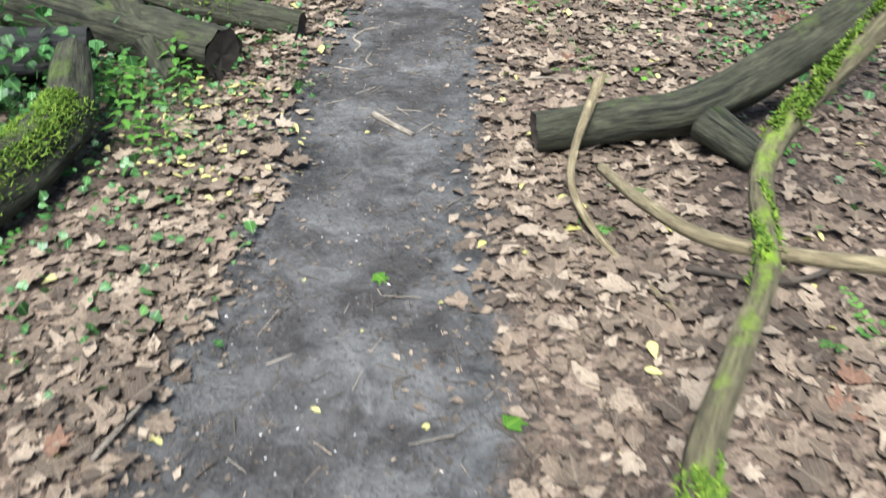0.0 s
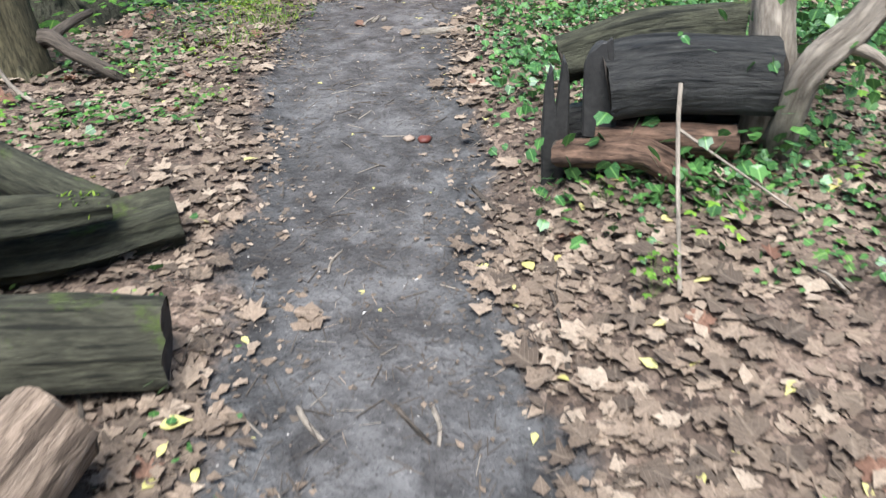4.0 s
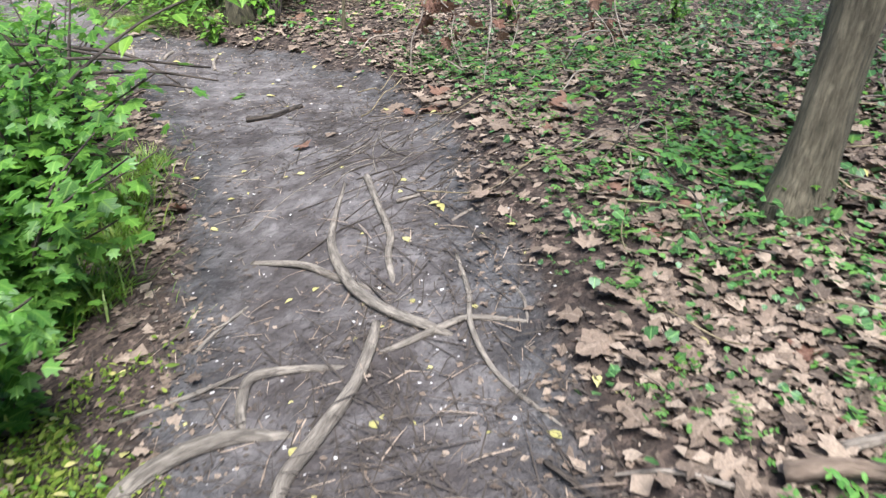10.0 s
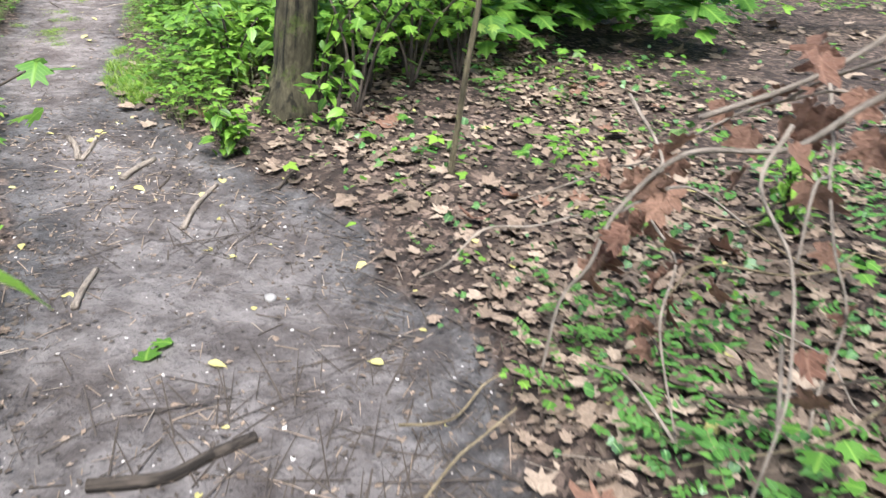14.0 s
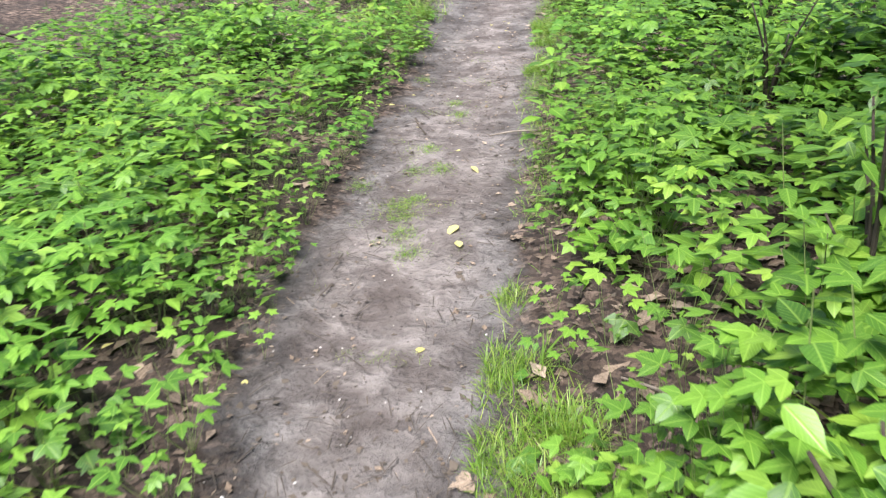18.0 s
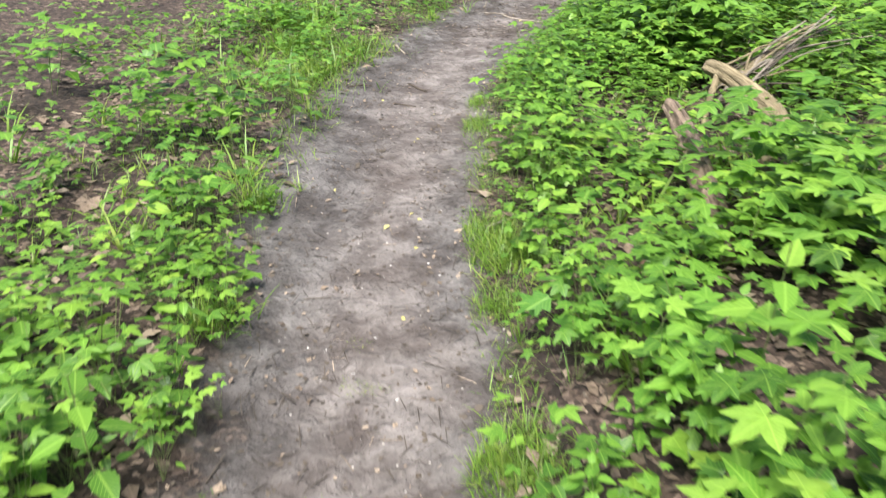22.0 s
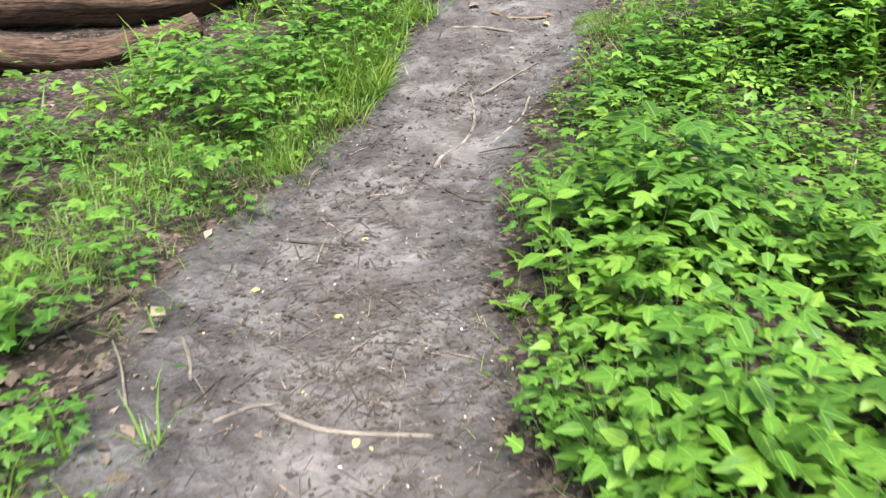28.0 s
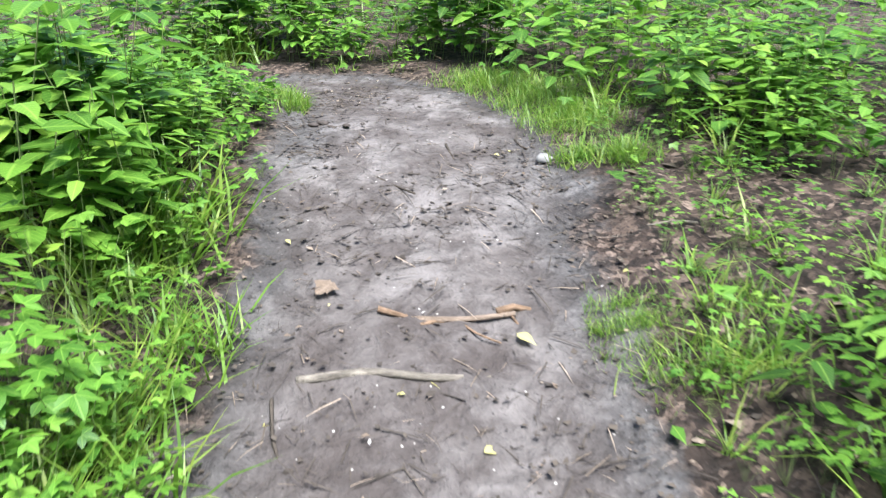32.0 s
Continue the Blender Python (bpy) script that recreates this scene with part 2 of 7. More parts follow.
def plain_material(name, a, c, scale=20.0, rough=0.8, spec=0.3):
    m, nt, b = mat(name, rough, spec)
    pos = nt.nodes.new("ShaderNodeNewGeometry").outputs["Position"]
    n = noise_of(nt, pos, scale, 5, 0.65)
    nt.links.new(mix(nt, n, a, c), b.inputs["Base Color"])
    bump(nt, b, n, 0.5, 0.004)
    return m


SOIL = soil_material()
BARK_DARK = bark_material("wet_dark_wood", (0.009, 0.009, 0.009), (0.05, 0.047, 0.042), furrow=0.5, gloss=0.55)
BARK_OLIVE = bark_material("olive_weathered_wood", (0.015, 0.015, 0.010), (0.080, 0.077, 0.048), moss=0.38, furrow=0.6)
BARK_MOSSY = bark_material("mossy_wood", (0.017, 0.016, 0.010), (0.085, 0.08, 0.052), furrow=0.6, moss=0.44)
BARK_PALE = bark_material("debarked_pale_wood", (0.10, 0.068, 0.046), (0.33, 0.245, 0.18), furrow=0.5)
BARK_SLIM = bark_material("smooth_young_bark", (0.055, 0.047, 0.03), (0.25, 0.21, 0.14), moss=0.27, furrow=0.7, split=0.3)
BARK_RED = bark_material("reddish_rotten_wood", (0.03, 0.018, 0.012), (0.20, 0.12, 0.08), furrow=0.5)
BARK_TRUNK = bark_material("living_bark", (0.028, 0.025, 0.014), (0.16, 0.135, 0.075), moss=0.45, furrow=0.7, split=0.6)
BARK_BEND = bark_material("mossed_living_bark", (0.014, 0.013, 0.008), (0.105, 0.09, 0.05), moss=0.56, furrow=0.3, split=1.0)
BARK_ROOT = bark_material("worn_root", (0.085, 0.07, 0.056), (0.37, 0.315, 0.25), furrow=0.6, split=0.25)
BARK_STICK = bark_material("dry_stick", (0.155, 0.123, 0.094), (0.41, 0.345, 0.275), furrow=0.7, split=0.25)
BARK_TWIG = bark_material("dark_twig", (0.045, 0.036, 0.028), (0.14, 0.11, 0.085))
BARK_LICHEN = bark_material("lichen_branch", (0.05, 0.042, 0.026), (0.22, 0.185, 0.105), moss=0.46, mosscol=(0.21, 0.32, 0.02), split=0.3)
BARK_TAN = bark_material("tan_branch", (0.12, 0.09, 0.05), (0.40, 0.32, 0.19), moss=0.3, mosscol=(0.24, 0.29, 0.03), split=0.2)
CUT = plain_material("cut_wood", (0.025, 0.02, 0.017), (0.085, 0.066, 0.05), 30)
CUT_PALE = plain_material("pale_cut_wood", (0.14, 0.10, 0.075), (0.36, 0.27, 0.2), 25)
MOSS = leaf_material("moss_sprigs", ((0.0, (0.08, 0.14, 0.012)), (0.6, (0.20, 0.29, 0.03)), (1.0, (0.40, 0.44, 0.08))), 0.0, 0.4, 0.8)
FUR = leaf_material("log_moss", ((0.0, (0.055, 0.11, 0.010)), (0.5, (0.13, 0.22, 0.018)), (1.0, (0.29, 0.38, 0.045))), 0.0, 0.35, 0.85)
STEM = plain_material("green_stem", (0.10, 0.14, 0.04), (0.20, 0.24, 0.08), 30)
WET_STONE = plain_material("wet_stone", (0.02, 0.02, 0.02), (0.13, 0.125, 0.115), 14, 0.6)
STONE = plain_material("grey_stone", (0.13, 0.12, 0.11), (0.33, 0.31, 0.29), 25)
CHIP = plain_material("white_chip", (0.34, 0.31, 0.28), (0.6, 0.56, 0.52), 40)
DEAD = leaf_material("dead_leaf", ((0.0, (0.058, 0.040, 0.028)), (0.3, (0.150, 0.106, 0.073)), (0.7, (0.305, 0.219, 0.153)), (1.0, (0.51, 0.395, 0.29))), 0.10, 0.10, 0.72, 0.3)
RUST = leaf_material("rust_leaf", ((0.0, (0.15, 0.062, 0.036)), (1.0, (0.33, 0.185, 0.12))), 0.25, 0.2, 0.75, 0.5)
YELLOW = leaf_material("yellow_leaf", ((0.0, (0.40, 0.35, 0.10)), (1.0, (0.59, 0.52, 0.20))), 0.2, 0.2, 0.7)
GREEN = leaf_material("fresh_leaf", ((0.0, (0.028, 0.080, 0.010)), (0.35, (0.084, 0.195, 0.020)), (0.65, (0.168, 0.33, 0.034)), (1.0, (0.345, 0.495, 0.068))), 0.22, 0.42, 0.40, 0.0, 0.62)
LOBED = leaf_material("lobed_leaf", ((0.0, (0.038, 0.10, 0.016)), (0.5, (0.09, 0.22, 0.028)), (0.85, (0.165, 0.335, 0.042)), (1.0, (0.27, 0.42, 0.058))), 0.25, 0.42, 0.42, 0.0, 0.4)
IVY = leaf_material("ivy_leaf", ((0.0, (0.018, 0.055, 0.018)), (0.5, (0.042, 0.115, 0.032)), (0.85, (0.085, 0.19, 0.045)), (1.0, (0.17, 0.31, 0.07))), 0.35, 0.22, 0.36, 0.0, 0.3)
SPRIG = leaf_material("sprig_leaf", ((0.0, (0.035, 0.10, 0.022)), (0.5, (0.075, 0.185, 0.032)), (1.0, (0.17, 0.33, 0.06))), 0.2, 0.35, 0.38, 0.0, 0.6)
GRASS = leaf_material("grass_blade", ((0.0, (0.09, 0.19, 0.02)), (0.6, (0.19, 0.33, 0.035)), (1.0, (0.36, 0.43, 0.09))), 0.0, 0.45)
WATER = plain_material("wet_stream_bed", (0.012, 0.011, 0.010), (0.05, 0.046, 0.04), 9, 0.38, 0.35)


# ---- the ground ----
def soft(a, b, v):
    k = np.clip((v - a) / (b - a), 0, 1)
    return k * k * (3 - 2 * k)


def hashed(i, j, seed):
    v = np.sin(i * 127.1 + j * 311.7 + seed * 74.7) * 43758.5453
    return v - np.floor(v)


def field(x, y, seed=0):
    """Smooth value noise from 0 to 1, one metre to a cell."""
    i, j = np.floor(x), np.floor(y)
    u, v = x - i, y - j
    u, v = u * u * (3 - 2 * u), v * v * (3 - 2 * v)
    a, b = hashed(i, j, seed), hashed(i + 1, j, seed)
    c, e = hashed(i, j + 1, seed), hashed(i + 1, j + 1, seed)
    return (a * (1 - u) + b * u) * (1 - v) + (c * (1 - u) + e * u) * v


def smooth_line(rows, step):
    """A Catmull-Rom line through rows of numbers, at about every step metres."""
    rows = [np.array(r, float) for r in rows]
    rows = [2 * rows[0] - rows[1], *rows, 2 * rows[-1] - rows[-2]]
    out = []
    for a, b, c, e in zip(rows, rows[1:], rows[2:], rows[3:]):
        n = max(1, int(np.linalg.norm((c - b)[:3]) / step))
        for k in range(n):
            t = k / n
            out.append(0.5 * (2 * b + (c - a) * t + (2 * a - 5 * b + 4 * c - e) * t ** 2 + (3 * b - a - 3 * c + e) * t ** 3))
    out.append(rows[-2])
    return np.array(out)


# the middle of the path: x, y, height, half its width
SOUTH = [(-0.45, -6, 0, 0.42), (-0.36, -2, 0, 0.42), (-0.32, 0.8, 0, 0.42), (-0.28, 2.5, 0, 0.44), (-0.18, 4.5, -0.02, 0.43), (-0.06, 6.2, 0, 0.43), (0.10, 7.8, 0.02, 0.52),
         (0.34, 9.1, 0, 0.57), (0.88, 10.4, -0.03, 0.55), (1.2, 11.2, -0.03, 0.56), (1.5, 12.1, -0.03, 0.62), (1.8, 13.0, 0, 0.68), (1.93, 14.0, 0, 0.70), (1.86, 14.9, 0, 0.6), (1.62, 15.6, 0, 0.46)]
NORTH = [(1.28, 16.3, 0.03, 0.36), (1.0, 17.1, 0.03, 0.33), (0.85, 18.2, 0, 0.40), (0.74, 19.4, -0.01, 0.40), (0.66, 20.3, -0.03, 0.38), (0.62, 21.5, -0.05, 0.38), (0.50, 23.0, -0.03, 0.36),
         (0.50, 24.2, -0.03, 0.36), (0.68, 25.4, -0.03, 0.38), (1.05, 26.6, -0.04, 0.42), (1.5, 27.6, -0.03, 0.44), (2.1, 28.4, 0.04, 0.45), (2.8, 29.2, 0.19, 0.5), (3.45, 29.85, 0.38, 0.56), (4.2, 30.5, 0.60, 0.60)]
TAIL = [(4.75, 31.1, 0.71, 0.60), (5.15, 31.75, 0.76, 0.5), (5.0, 32.5, 0.74, 0.36), (4.3, 33.1, 0.62, 0.32), (3.2, 33.6, 0.5, 0.32), (1.5, 34.6, 0.4, 0.32)]
LINE = smooth_line(SOUTH + NORTH + TAIL, 0.12)
way_ = np.gradient(LINE[:, :2], axis=0)
way_ /= np.linalg.norm(way_, axis=1)[:, None]


def by_path(x, y):
    """For places: how far right of the path's middle, its half width and height there, and how far along it lies (as y)."""
    x, y = np.ravel(x), np.ravel(y)
    d, w, z, s = (np.empty(len(x)) for _ in range(4))
    for k in range(0, len(x), 4000):
        p, q = x[k:k + 4000, None], y[k:k + 4000, None]
        i = np.argmin((p - LINE[:, 0]) ** 2 + (q - LINE[:, 1]) ** 2, axis=1)
        dx, dy = p[:, 0] - LINE[i, 0], q[:, 0] - LINE[i, 1]
        right = dx * way_[i, 1] - dy * way_[i, 0]
        d[k:k + 4000] = np.hypot(dx, dy) * np.where(right < 0, -1, 1)
        w[k:k + 4000], z[k:k + 4000], s[k:k + 4000] = LINE[i, 3], LINE[i, 2], LINE[i, 1]
    return d, w, z, s


def height(x, y, detail=True):
    x, y = np.ravel(np.asarray(x, float)), np.ravel(np.asarray(y, float))
    d, w, z, s = by_path(x, y)
    e = np.abs(d) - w
    out = np.maximum(e, 0)
    far = 3.0 * (1 - np.exp(-out / 3.0))
    right = 0.10 * soft(1, 4, s) * (1 - soft(16, 18, s)) + 0.10 * soft(8.5, 10, s) * (1 - soft(13, 16, s)) + 0.05 * soft(17, 20, s) + 0.06 * soft(28, 30, s)
    left = 0.02 + 0.03 * soft(1, 3, s) * (1 - soft(6, 8, s)) - 0.14 * soft(8, 10, s) * (1 - soft(16, 18, s)) - 0.05 * soft(25, 28, s)
    h = z + np.where(d > 0, right, left) * far
    cross = 0.15 * soft(9.3, 10.3, s) * (1 - soft(12.4, 13.6, s))
    h += cross * np.clip(d, -w - 0.2, w + 0.2)
    h -= 0.62 * np.exp(-(((x + 2.1) / 1.6) ** 2 + ((y - 14.4) / 3.0) ** 2))
    h += 0.08 * soft(0.12, 0.55, e) * (d > 0) * soft(4.6, 5.4, s) * (1 - soft(6.8, 8.0, s)) * (1 - soft(1.6, 3.0, e))
    h -= 0.17 * np.exp(-(((x - 1.2) / 1.1) ** 2 + ((y - 31.5) / 0.9) ** 2))
    edge = soft(-0.15, 0.25, e)
    h += 0.035 * edge * (1 - soft(2.0, 6.0, out))
    if detail:
        h += (0.10 * (field(x * 0.5, y * 0.5, 1) - 0.5) + 0.07 * (field(x * 1.7, y * 1.7, 2) - 0.5)) * soft(0.0, 1.2, out)
        h += 0.020 * (field(x * 2.7 + 0.4 * y, y * 2.7 - 0.4 * x, 3) - 0.5) + 0.010 * (field(x * 6.1 - 1.3 * y, y * 6.1 + 1.3 * x, 4) - 0.5)
        h += 0.35 * (field(x * 0.08, y * 0.08, 5) - 0.5) * soft(5, 14, out)
    return h


def z_at(x, y):
    return float(height([x], [y])[0])


def mesh_of(name, verts, faces, material, smooth=True, attrs=(), slots=None):
    """A mesh from arrays; faces is an array of one width, or a list."""
    me = bpy.data.meshes.new(name)
    me.from_pydata(np.asarray(verts, float).tolist(), [], faces.tolist() if isinstance(faces, np.ndarray) else faces)
    for m in material if isinstance(material, (list, tuple)) else (material,):
        me.materials.append(m)
    for key, kind, values in attrs:
        a = me.attributes.new(key, kind, "POINT")
        a.data.foreach_set("vector" if kind == "FLOAT_VECTOR" else "value", np.asarray(values, np.float32).ravel())
    if slots is not None:
        me.polygons.foreach_set("material_index", np.asarray(slots, np.int32))
    if smooth:
        me.polygons.foreach_set("use_smooth", np.ones(len(me.polygons), bool))
    me.update()
    return me


def part(name, me, parent, label=""):
    ob = new(name, me)
    ob.parent = parent
    return tagged(ob, label)


STEP = 0.1
gx = np.concatenate([[-500, -180, -70, -35, -20, -13], np.arange(-9, 12.01, STEP), [16, 24, 40, 80, 200, 500]])
gy = np.concatenate([[-500, -180, -70, -30, -14, -8], np.arange(-4, 40.01, STEP), [45, 53, 70, 120, 250, 500]])
mx, my = np.meshgrid(gx, gy)
mz = height(mx, my)
nx, ny = len(gx), len(gy)
idx = np.arange(nx * ny).reshape(ny, nx)
quads = np.stack([idx[:-1, :-1], idx[:-1, 1:], idx[1:, 1:], idx[1:, :-1]], -1).reshape(-1, 4)
pd, pw, _, ps = by_path(mx, my)
rag = 0.16 * (field(mx.ravel() * 2.3, my.ravel() * 2.3, 9) - 0.5) + 0.10 * (field(mx.ravel() * 6, my.ravel() * 6, 10) - 0.5)
wide = np.where(pd < 0, 0.32 * soft(20.8, 22.5, ps) * (1 - soft(27.0, 28.6, ps)), 0)
trod = 1 - soft(-0.14, 0.22, np.abs(pd) - pw + rag - wide)
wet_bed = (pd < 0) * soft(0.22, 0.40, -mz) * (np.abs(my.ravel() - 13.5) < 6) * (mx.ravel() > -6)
dry = -0.05 * soft(17, 19, ps) - (0.16 + 0.30 * soft(7, 12, ps)) * soft(-0.28, 0.04, np.abs(pd) - pw + 1.5 * rag) + 0.14 + soft(6.5, 10.5, ps) * 0.36 + 0.39 * soft(16.0, 18.6, ps) - 0.14 * soft(27, 29, ps)
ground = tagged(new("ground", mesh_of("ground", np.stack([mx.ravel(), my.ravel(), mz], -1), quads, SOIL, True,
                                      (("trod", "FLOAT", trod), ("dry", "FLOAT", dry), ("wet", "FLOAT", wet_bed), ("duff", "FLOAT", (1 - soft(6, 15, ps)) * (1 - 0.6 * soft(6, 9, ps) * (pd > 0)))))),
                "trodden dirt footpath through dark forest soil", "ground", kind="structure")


# ---- kit: round wood ----
def tube(name, rows, material, k=10, lump=0.06, step=0.05, caps=True, seed=0, flat=1.0, ridge=0.0, ragged=0.0):
    """Round wood along rows of (x, y, z, radius), with an uneven skin."""
    line = smooth_line(rows, step)
    pts, rad = line[:, :3], np.maximum(line[:, 3], 0.0008)
    tan = np.gradient(pts, axis=0)
    tan /= np.linalg.norm(tan, axis=1)[:, None] + 1e-9
    side = np.cross(tan[0], (0.13, 0.2, 1.0))
    if np.linalg.norm(side) < 0.2:
        side = np.cross(tan[0], (1.0, 0.1, 0.0))
    side /= np.linalg.norm(side)
    length = np.concatenate([[0], np.cumsum(np.linalg.norm(np.diff(pts, axis=0), axis=1))])
    ang = np.arange(k) * 2 * math.pi / k
    verts, tcs = [], []
    for i in range(len(pts)):
        side = side - tan[i] * np.dot(side, tan[i])
        side /= np.linalg.norm(side) + 1e-9
        up = np.cross(side, tan[i])
        r = rad[i] * (1 + lump * 2 * (field(np.cos(ang) * 1.6 + 9 + seed, np.sin(ang) * 1.6 + length[i] * 4 / (1 + 6 * rad[i]), 20 + seed) - 0.5)
                      + lump * (field(ang * 2.2 + seed, np.full(k, length[i] * 9), 31 + seed) - 0.5))
        if ridge:
            r = r * (1 + ridge * 2 * (field(np.cos(ang) * 3.2 + 40 + seed, np.sin(ang) * 3.2 + length[i] * 1.1, 45 + seed) - 0.5) + ridge * (field(np.cos(ang) * 6.5 + 70, np.sin(ang) * 6.5 + length[i] * 2.0, 46 + seed) - 0.5))
        verts.append(pts[i] + np.outer(np.cos(ang) * r, side) + np.outer(np.sin(ang) * r * flat, up))
        if ragged and i in (0, len(pts) - 1):
            verts[-1] = verts[-1] + np.outer((1 if i else -1) * ragged * (2 * field(np.cos(ang) * 2.3 + seed, np.sin(ang) * 2.3 + 5, 47) - 0.7), tan[i])
        tcs.append(np.stack([np.full(k, length[i] + seed * 3.1), np.sin(ang) * rad[i], np.cos(ang) * rad[i]], -1))
    n = len(pts)
    a = np.arange(n - 1)[:, None] * k + np.arange(k)
    b = np.arange(n - 1)[:, None] * k + (np.arange(k) + 1) % k
    faces = np.stack([a, b, b + k, a + k], -1).reshape(-1, 4).tolist()
    verts, tcs = np.concatenate(verts), np.concatenate(tcs)
    if caps:
        faces += [list(range(k))[::-1], list(range((n - 1) * k, n * k))]
    return mesh_of(name, verts, faces, material, True, (("tc", "FLOAT_VECTOR", tcs),))


def cut_end(rows, material, at_end, seed=0, hollow=0.0):
    """The sawn or broken face of a log, a little proud and uneven, with rings."""
    line = smooth_line(rows, 0.05)
    p, q = (line[-1], line[-2]) if at_end else (line[0], line[1])
    out = Vector((p - q)[:3]).normalized()
    side = out.orthogonal().normalized()
    up = out.cross(side)
    k, verts, faces = 18, [], []
    for j, f in enumerate((0.97, 0.8, 0.5, 0.22)):
        for i in range(k):
            t = 2 * math.pi * i / k
            r = p[3] * f * (1 + 0.06 * math.sin(3 * t + seed) + 0.03 * math.sin(7 * t + seed))
            deep = 0.005 * math.sin(5 * t + 0.4 * j + seed) * (j > 0) - hollow * (1 - f) ** 0.5
            verts.append(Vector(p[:3]) + out * (0.006 + deep) + side * r * math.cos(t) + up * r * math.sin(t))
    verts.append(Vector(p[:3]) + out * (0.004 - hollow))
    for j in range(3):
        for i in range(k):
            a, b = j * k + i, j * k + (i + 1) % k
            faces.append((a, b, b + k, a + k))
    faces += [(3 * k + i, 3 * k + (i + 1) % k, 4 * k) for i in range(k)]
    return mesh_of("cut_end", verts, faces, material, True, (("tc", "FLOAT_VECTOR", [v[:] for v in verts]),))


def moss_fur(thing, rows, n, seed, upto=1.0, share=0.5):
    """Tufts of moss in patches along the top of round wood."""
    line = smooth_line(rows, 0.02)
    rnd = np.random.default_rng(seed + 100)
    i = rnd.integers(1, int((len(line) - 1) * upto), n)
    tan = line[i + 1, :3] - line[i - 1, :3]
    tan /= np.linalg.norm(tan, axis=1)[:, None]
    up = np.array((0, 0, 1.0)) - tan * tan[:, 2:3]
    up /= np.linalg.norm(up, axis=1)[:, None]
    side = np.cross(tan, up)
    a = rnd.normal(0, 0.6, n)
    p = line[i, :3] + (up * np.cos(a)[:, None] + side * np.sin(a)[:, None]) * line[i, 3:4] * 1.04
    keep = field(p[:, 0] * 3.5 + seed, p[:, 1] * 3.5, 60) * 0.7 + 0.3 * field(p[:, 0] * 14, p[:, 1] * 14 + a * 2, 61) > 1 - share
    k = int(keep.sum())
    heap = Heap()
    heap.add(sliver(0.16, 0.3), p[keep], turns(rnd.uniform(0, 6.28, k), rnd.uniform(0.1, 1.4, k), rnd.normal(0, 0.4, k)), rnd.uniform(0.009, 0.026, k))
    stuff("moss", heap, [FUR], "bright yellow-green moss tufts", "", thing)


def log(rows, material, label, stubs=(), ends=(True, True), cut=None, k=26, lump=0.11, seed=0, hollow=0.018, category="log", name="log", ridge=0.14, fur=0, furred=(1.0, 0.5)):
    base = min(rows, key=lambda r: r[2])
    thing = tagged(new(name), label, category)
    thing.location = (base[0], base[1], base[2] - base[3])
    off = np.array([base[0], base[1], base[2] - base[3], 0])
    rows = [tuple(np.array(r) - off) for r in rows]
    part("trunk", tube("trunk", rows, material, k, lump, 0.05, False, seed, ridge=ridge, ragged=0.11 * min(r[3] for r in rows)), thing)
    if fur:
        moss_fur(thing, rows, fur, seed, *furred)
    for j, on in enumerate(ends):
        if on:
            part("cut_end", cut_end(rows, cut or CUT, j == 1, seed, hollow), thing, "dark rough cut end")
    for s in stubs:
        part("branch_stub", tube("branch_stub", [tuple(np.array(r) - off) for r in s], material, 12, 0.1, 0.03, True, seed + 3, ridge=0.12), thing)
    return thing


def stick(pts, radius, material, label, name="stick", lift=0.6, taper=0.6, lump=0.12, k=7, seed=0, category="stick", abs_z=False):
    """A stick that lies on the ground along (x, y) or (x, y, rise) rows."""
    n = len(pts)
    rows = []
    for i, p in enumerate(pts):
        r = radius * (1 - (1 - taper) * i / max(1, n - 1))
        rise = p[2] if len(p) > 2 else 0.0
        rows.append((p[0], p[1], (rise if abs_z else z_at(p[0], p[1]) + rise) + r * lift, r))
    x, y, z = rows[0][:3]
    ob = new(name, tube(name, [(a - x, b - y, c - z, r) for a, b, c, r in rows], material, k, lump, 0.03, True, seed))
    ob.location = (x, y, z)
    return tagged(ob, label, category)


# ---- kit: leaves ----
def blade(stations, fold=0.18, droop=0.25, teeth=0.0):
    """A leaf along +y from the origin, one unit long: rows of (along, half width). Returns verts, faces, leaf coordinates."""
    verts, lc, faces = [], [], []
    for i, (u, w) in enumerate(stations):
        z = -droop * u * u
        jag = teeth * (1 if i % 2 else -1)
        for sx in (-1, 0, 1):
            verts.append((sx * w, u + (jag if sx else 0), z + (fold * w if sx else 0)))
            lc.append((sx * w * 2, u, 0))
    for i in range(len(stations) - 1):
        a = i * 3
        faces += [(a, a + 1, a + 4), (a, a + 4, a + 3), (a + 1, a + 2, a + 5), (a + 1, a + 5, a + 4)]
    return np.array(verts, float), np.array(faces), np.array(lc, float)


def lobes(points, curl=0.15, seed=0, droop=0.0):
    """A lobed leaf with its stalk at the origin: rows of (angle from the tip, radius) down one side, mirrored."""
    rng = np.random.default_rng(seed)
    ring = [(a, r) for a, r in points] + [(-a, r) for a, r in reversed(points[1:])]
    c = np.array([0, 0.42])
    verts, lc = [(0, 0.42, 0.0)], [(0, 0.42, 0)]
    for a, r in ring:
        x, y = c[0] + r * math.sin(radians(a)), c[1] + r * math.cos(radians(a))
        verts.append((x, y, curl * (r ** 2) * (0.3 + 0.7 * math.sin(2.1 * radians(a) + seed)) + rng.normal(0, 0.03 * (curl > 0.1)) - droop * y * y))
        lc.append((x, y, 0))
    n = len(ring)
    faces = [(0, 1 + i, 1 + (i + 1) % n) for i in range(n)]
    return np.array(verts, float), np.array(faces)[:, ::-1], np.array(lc, float)


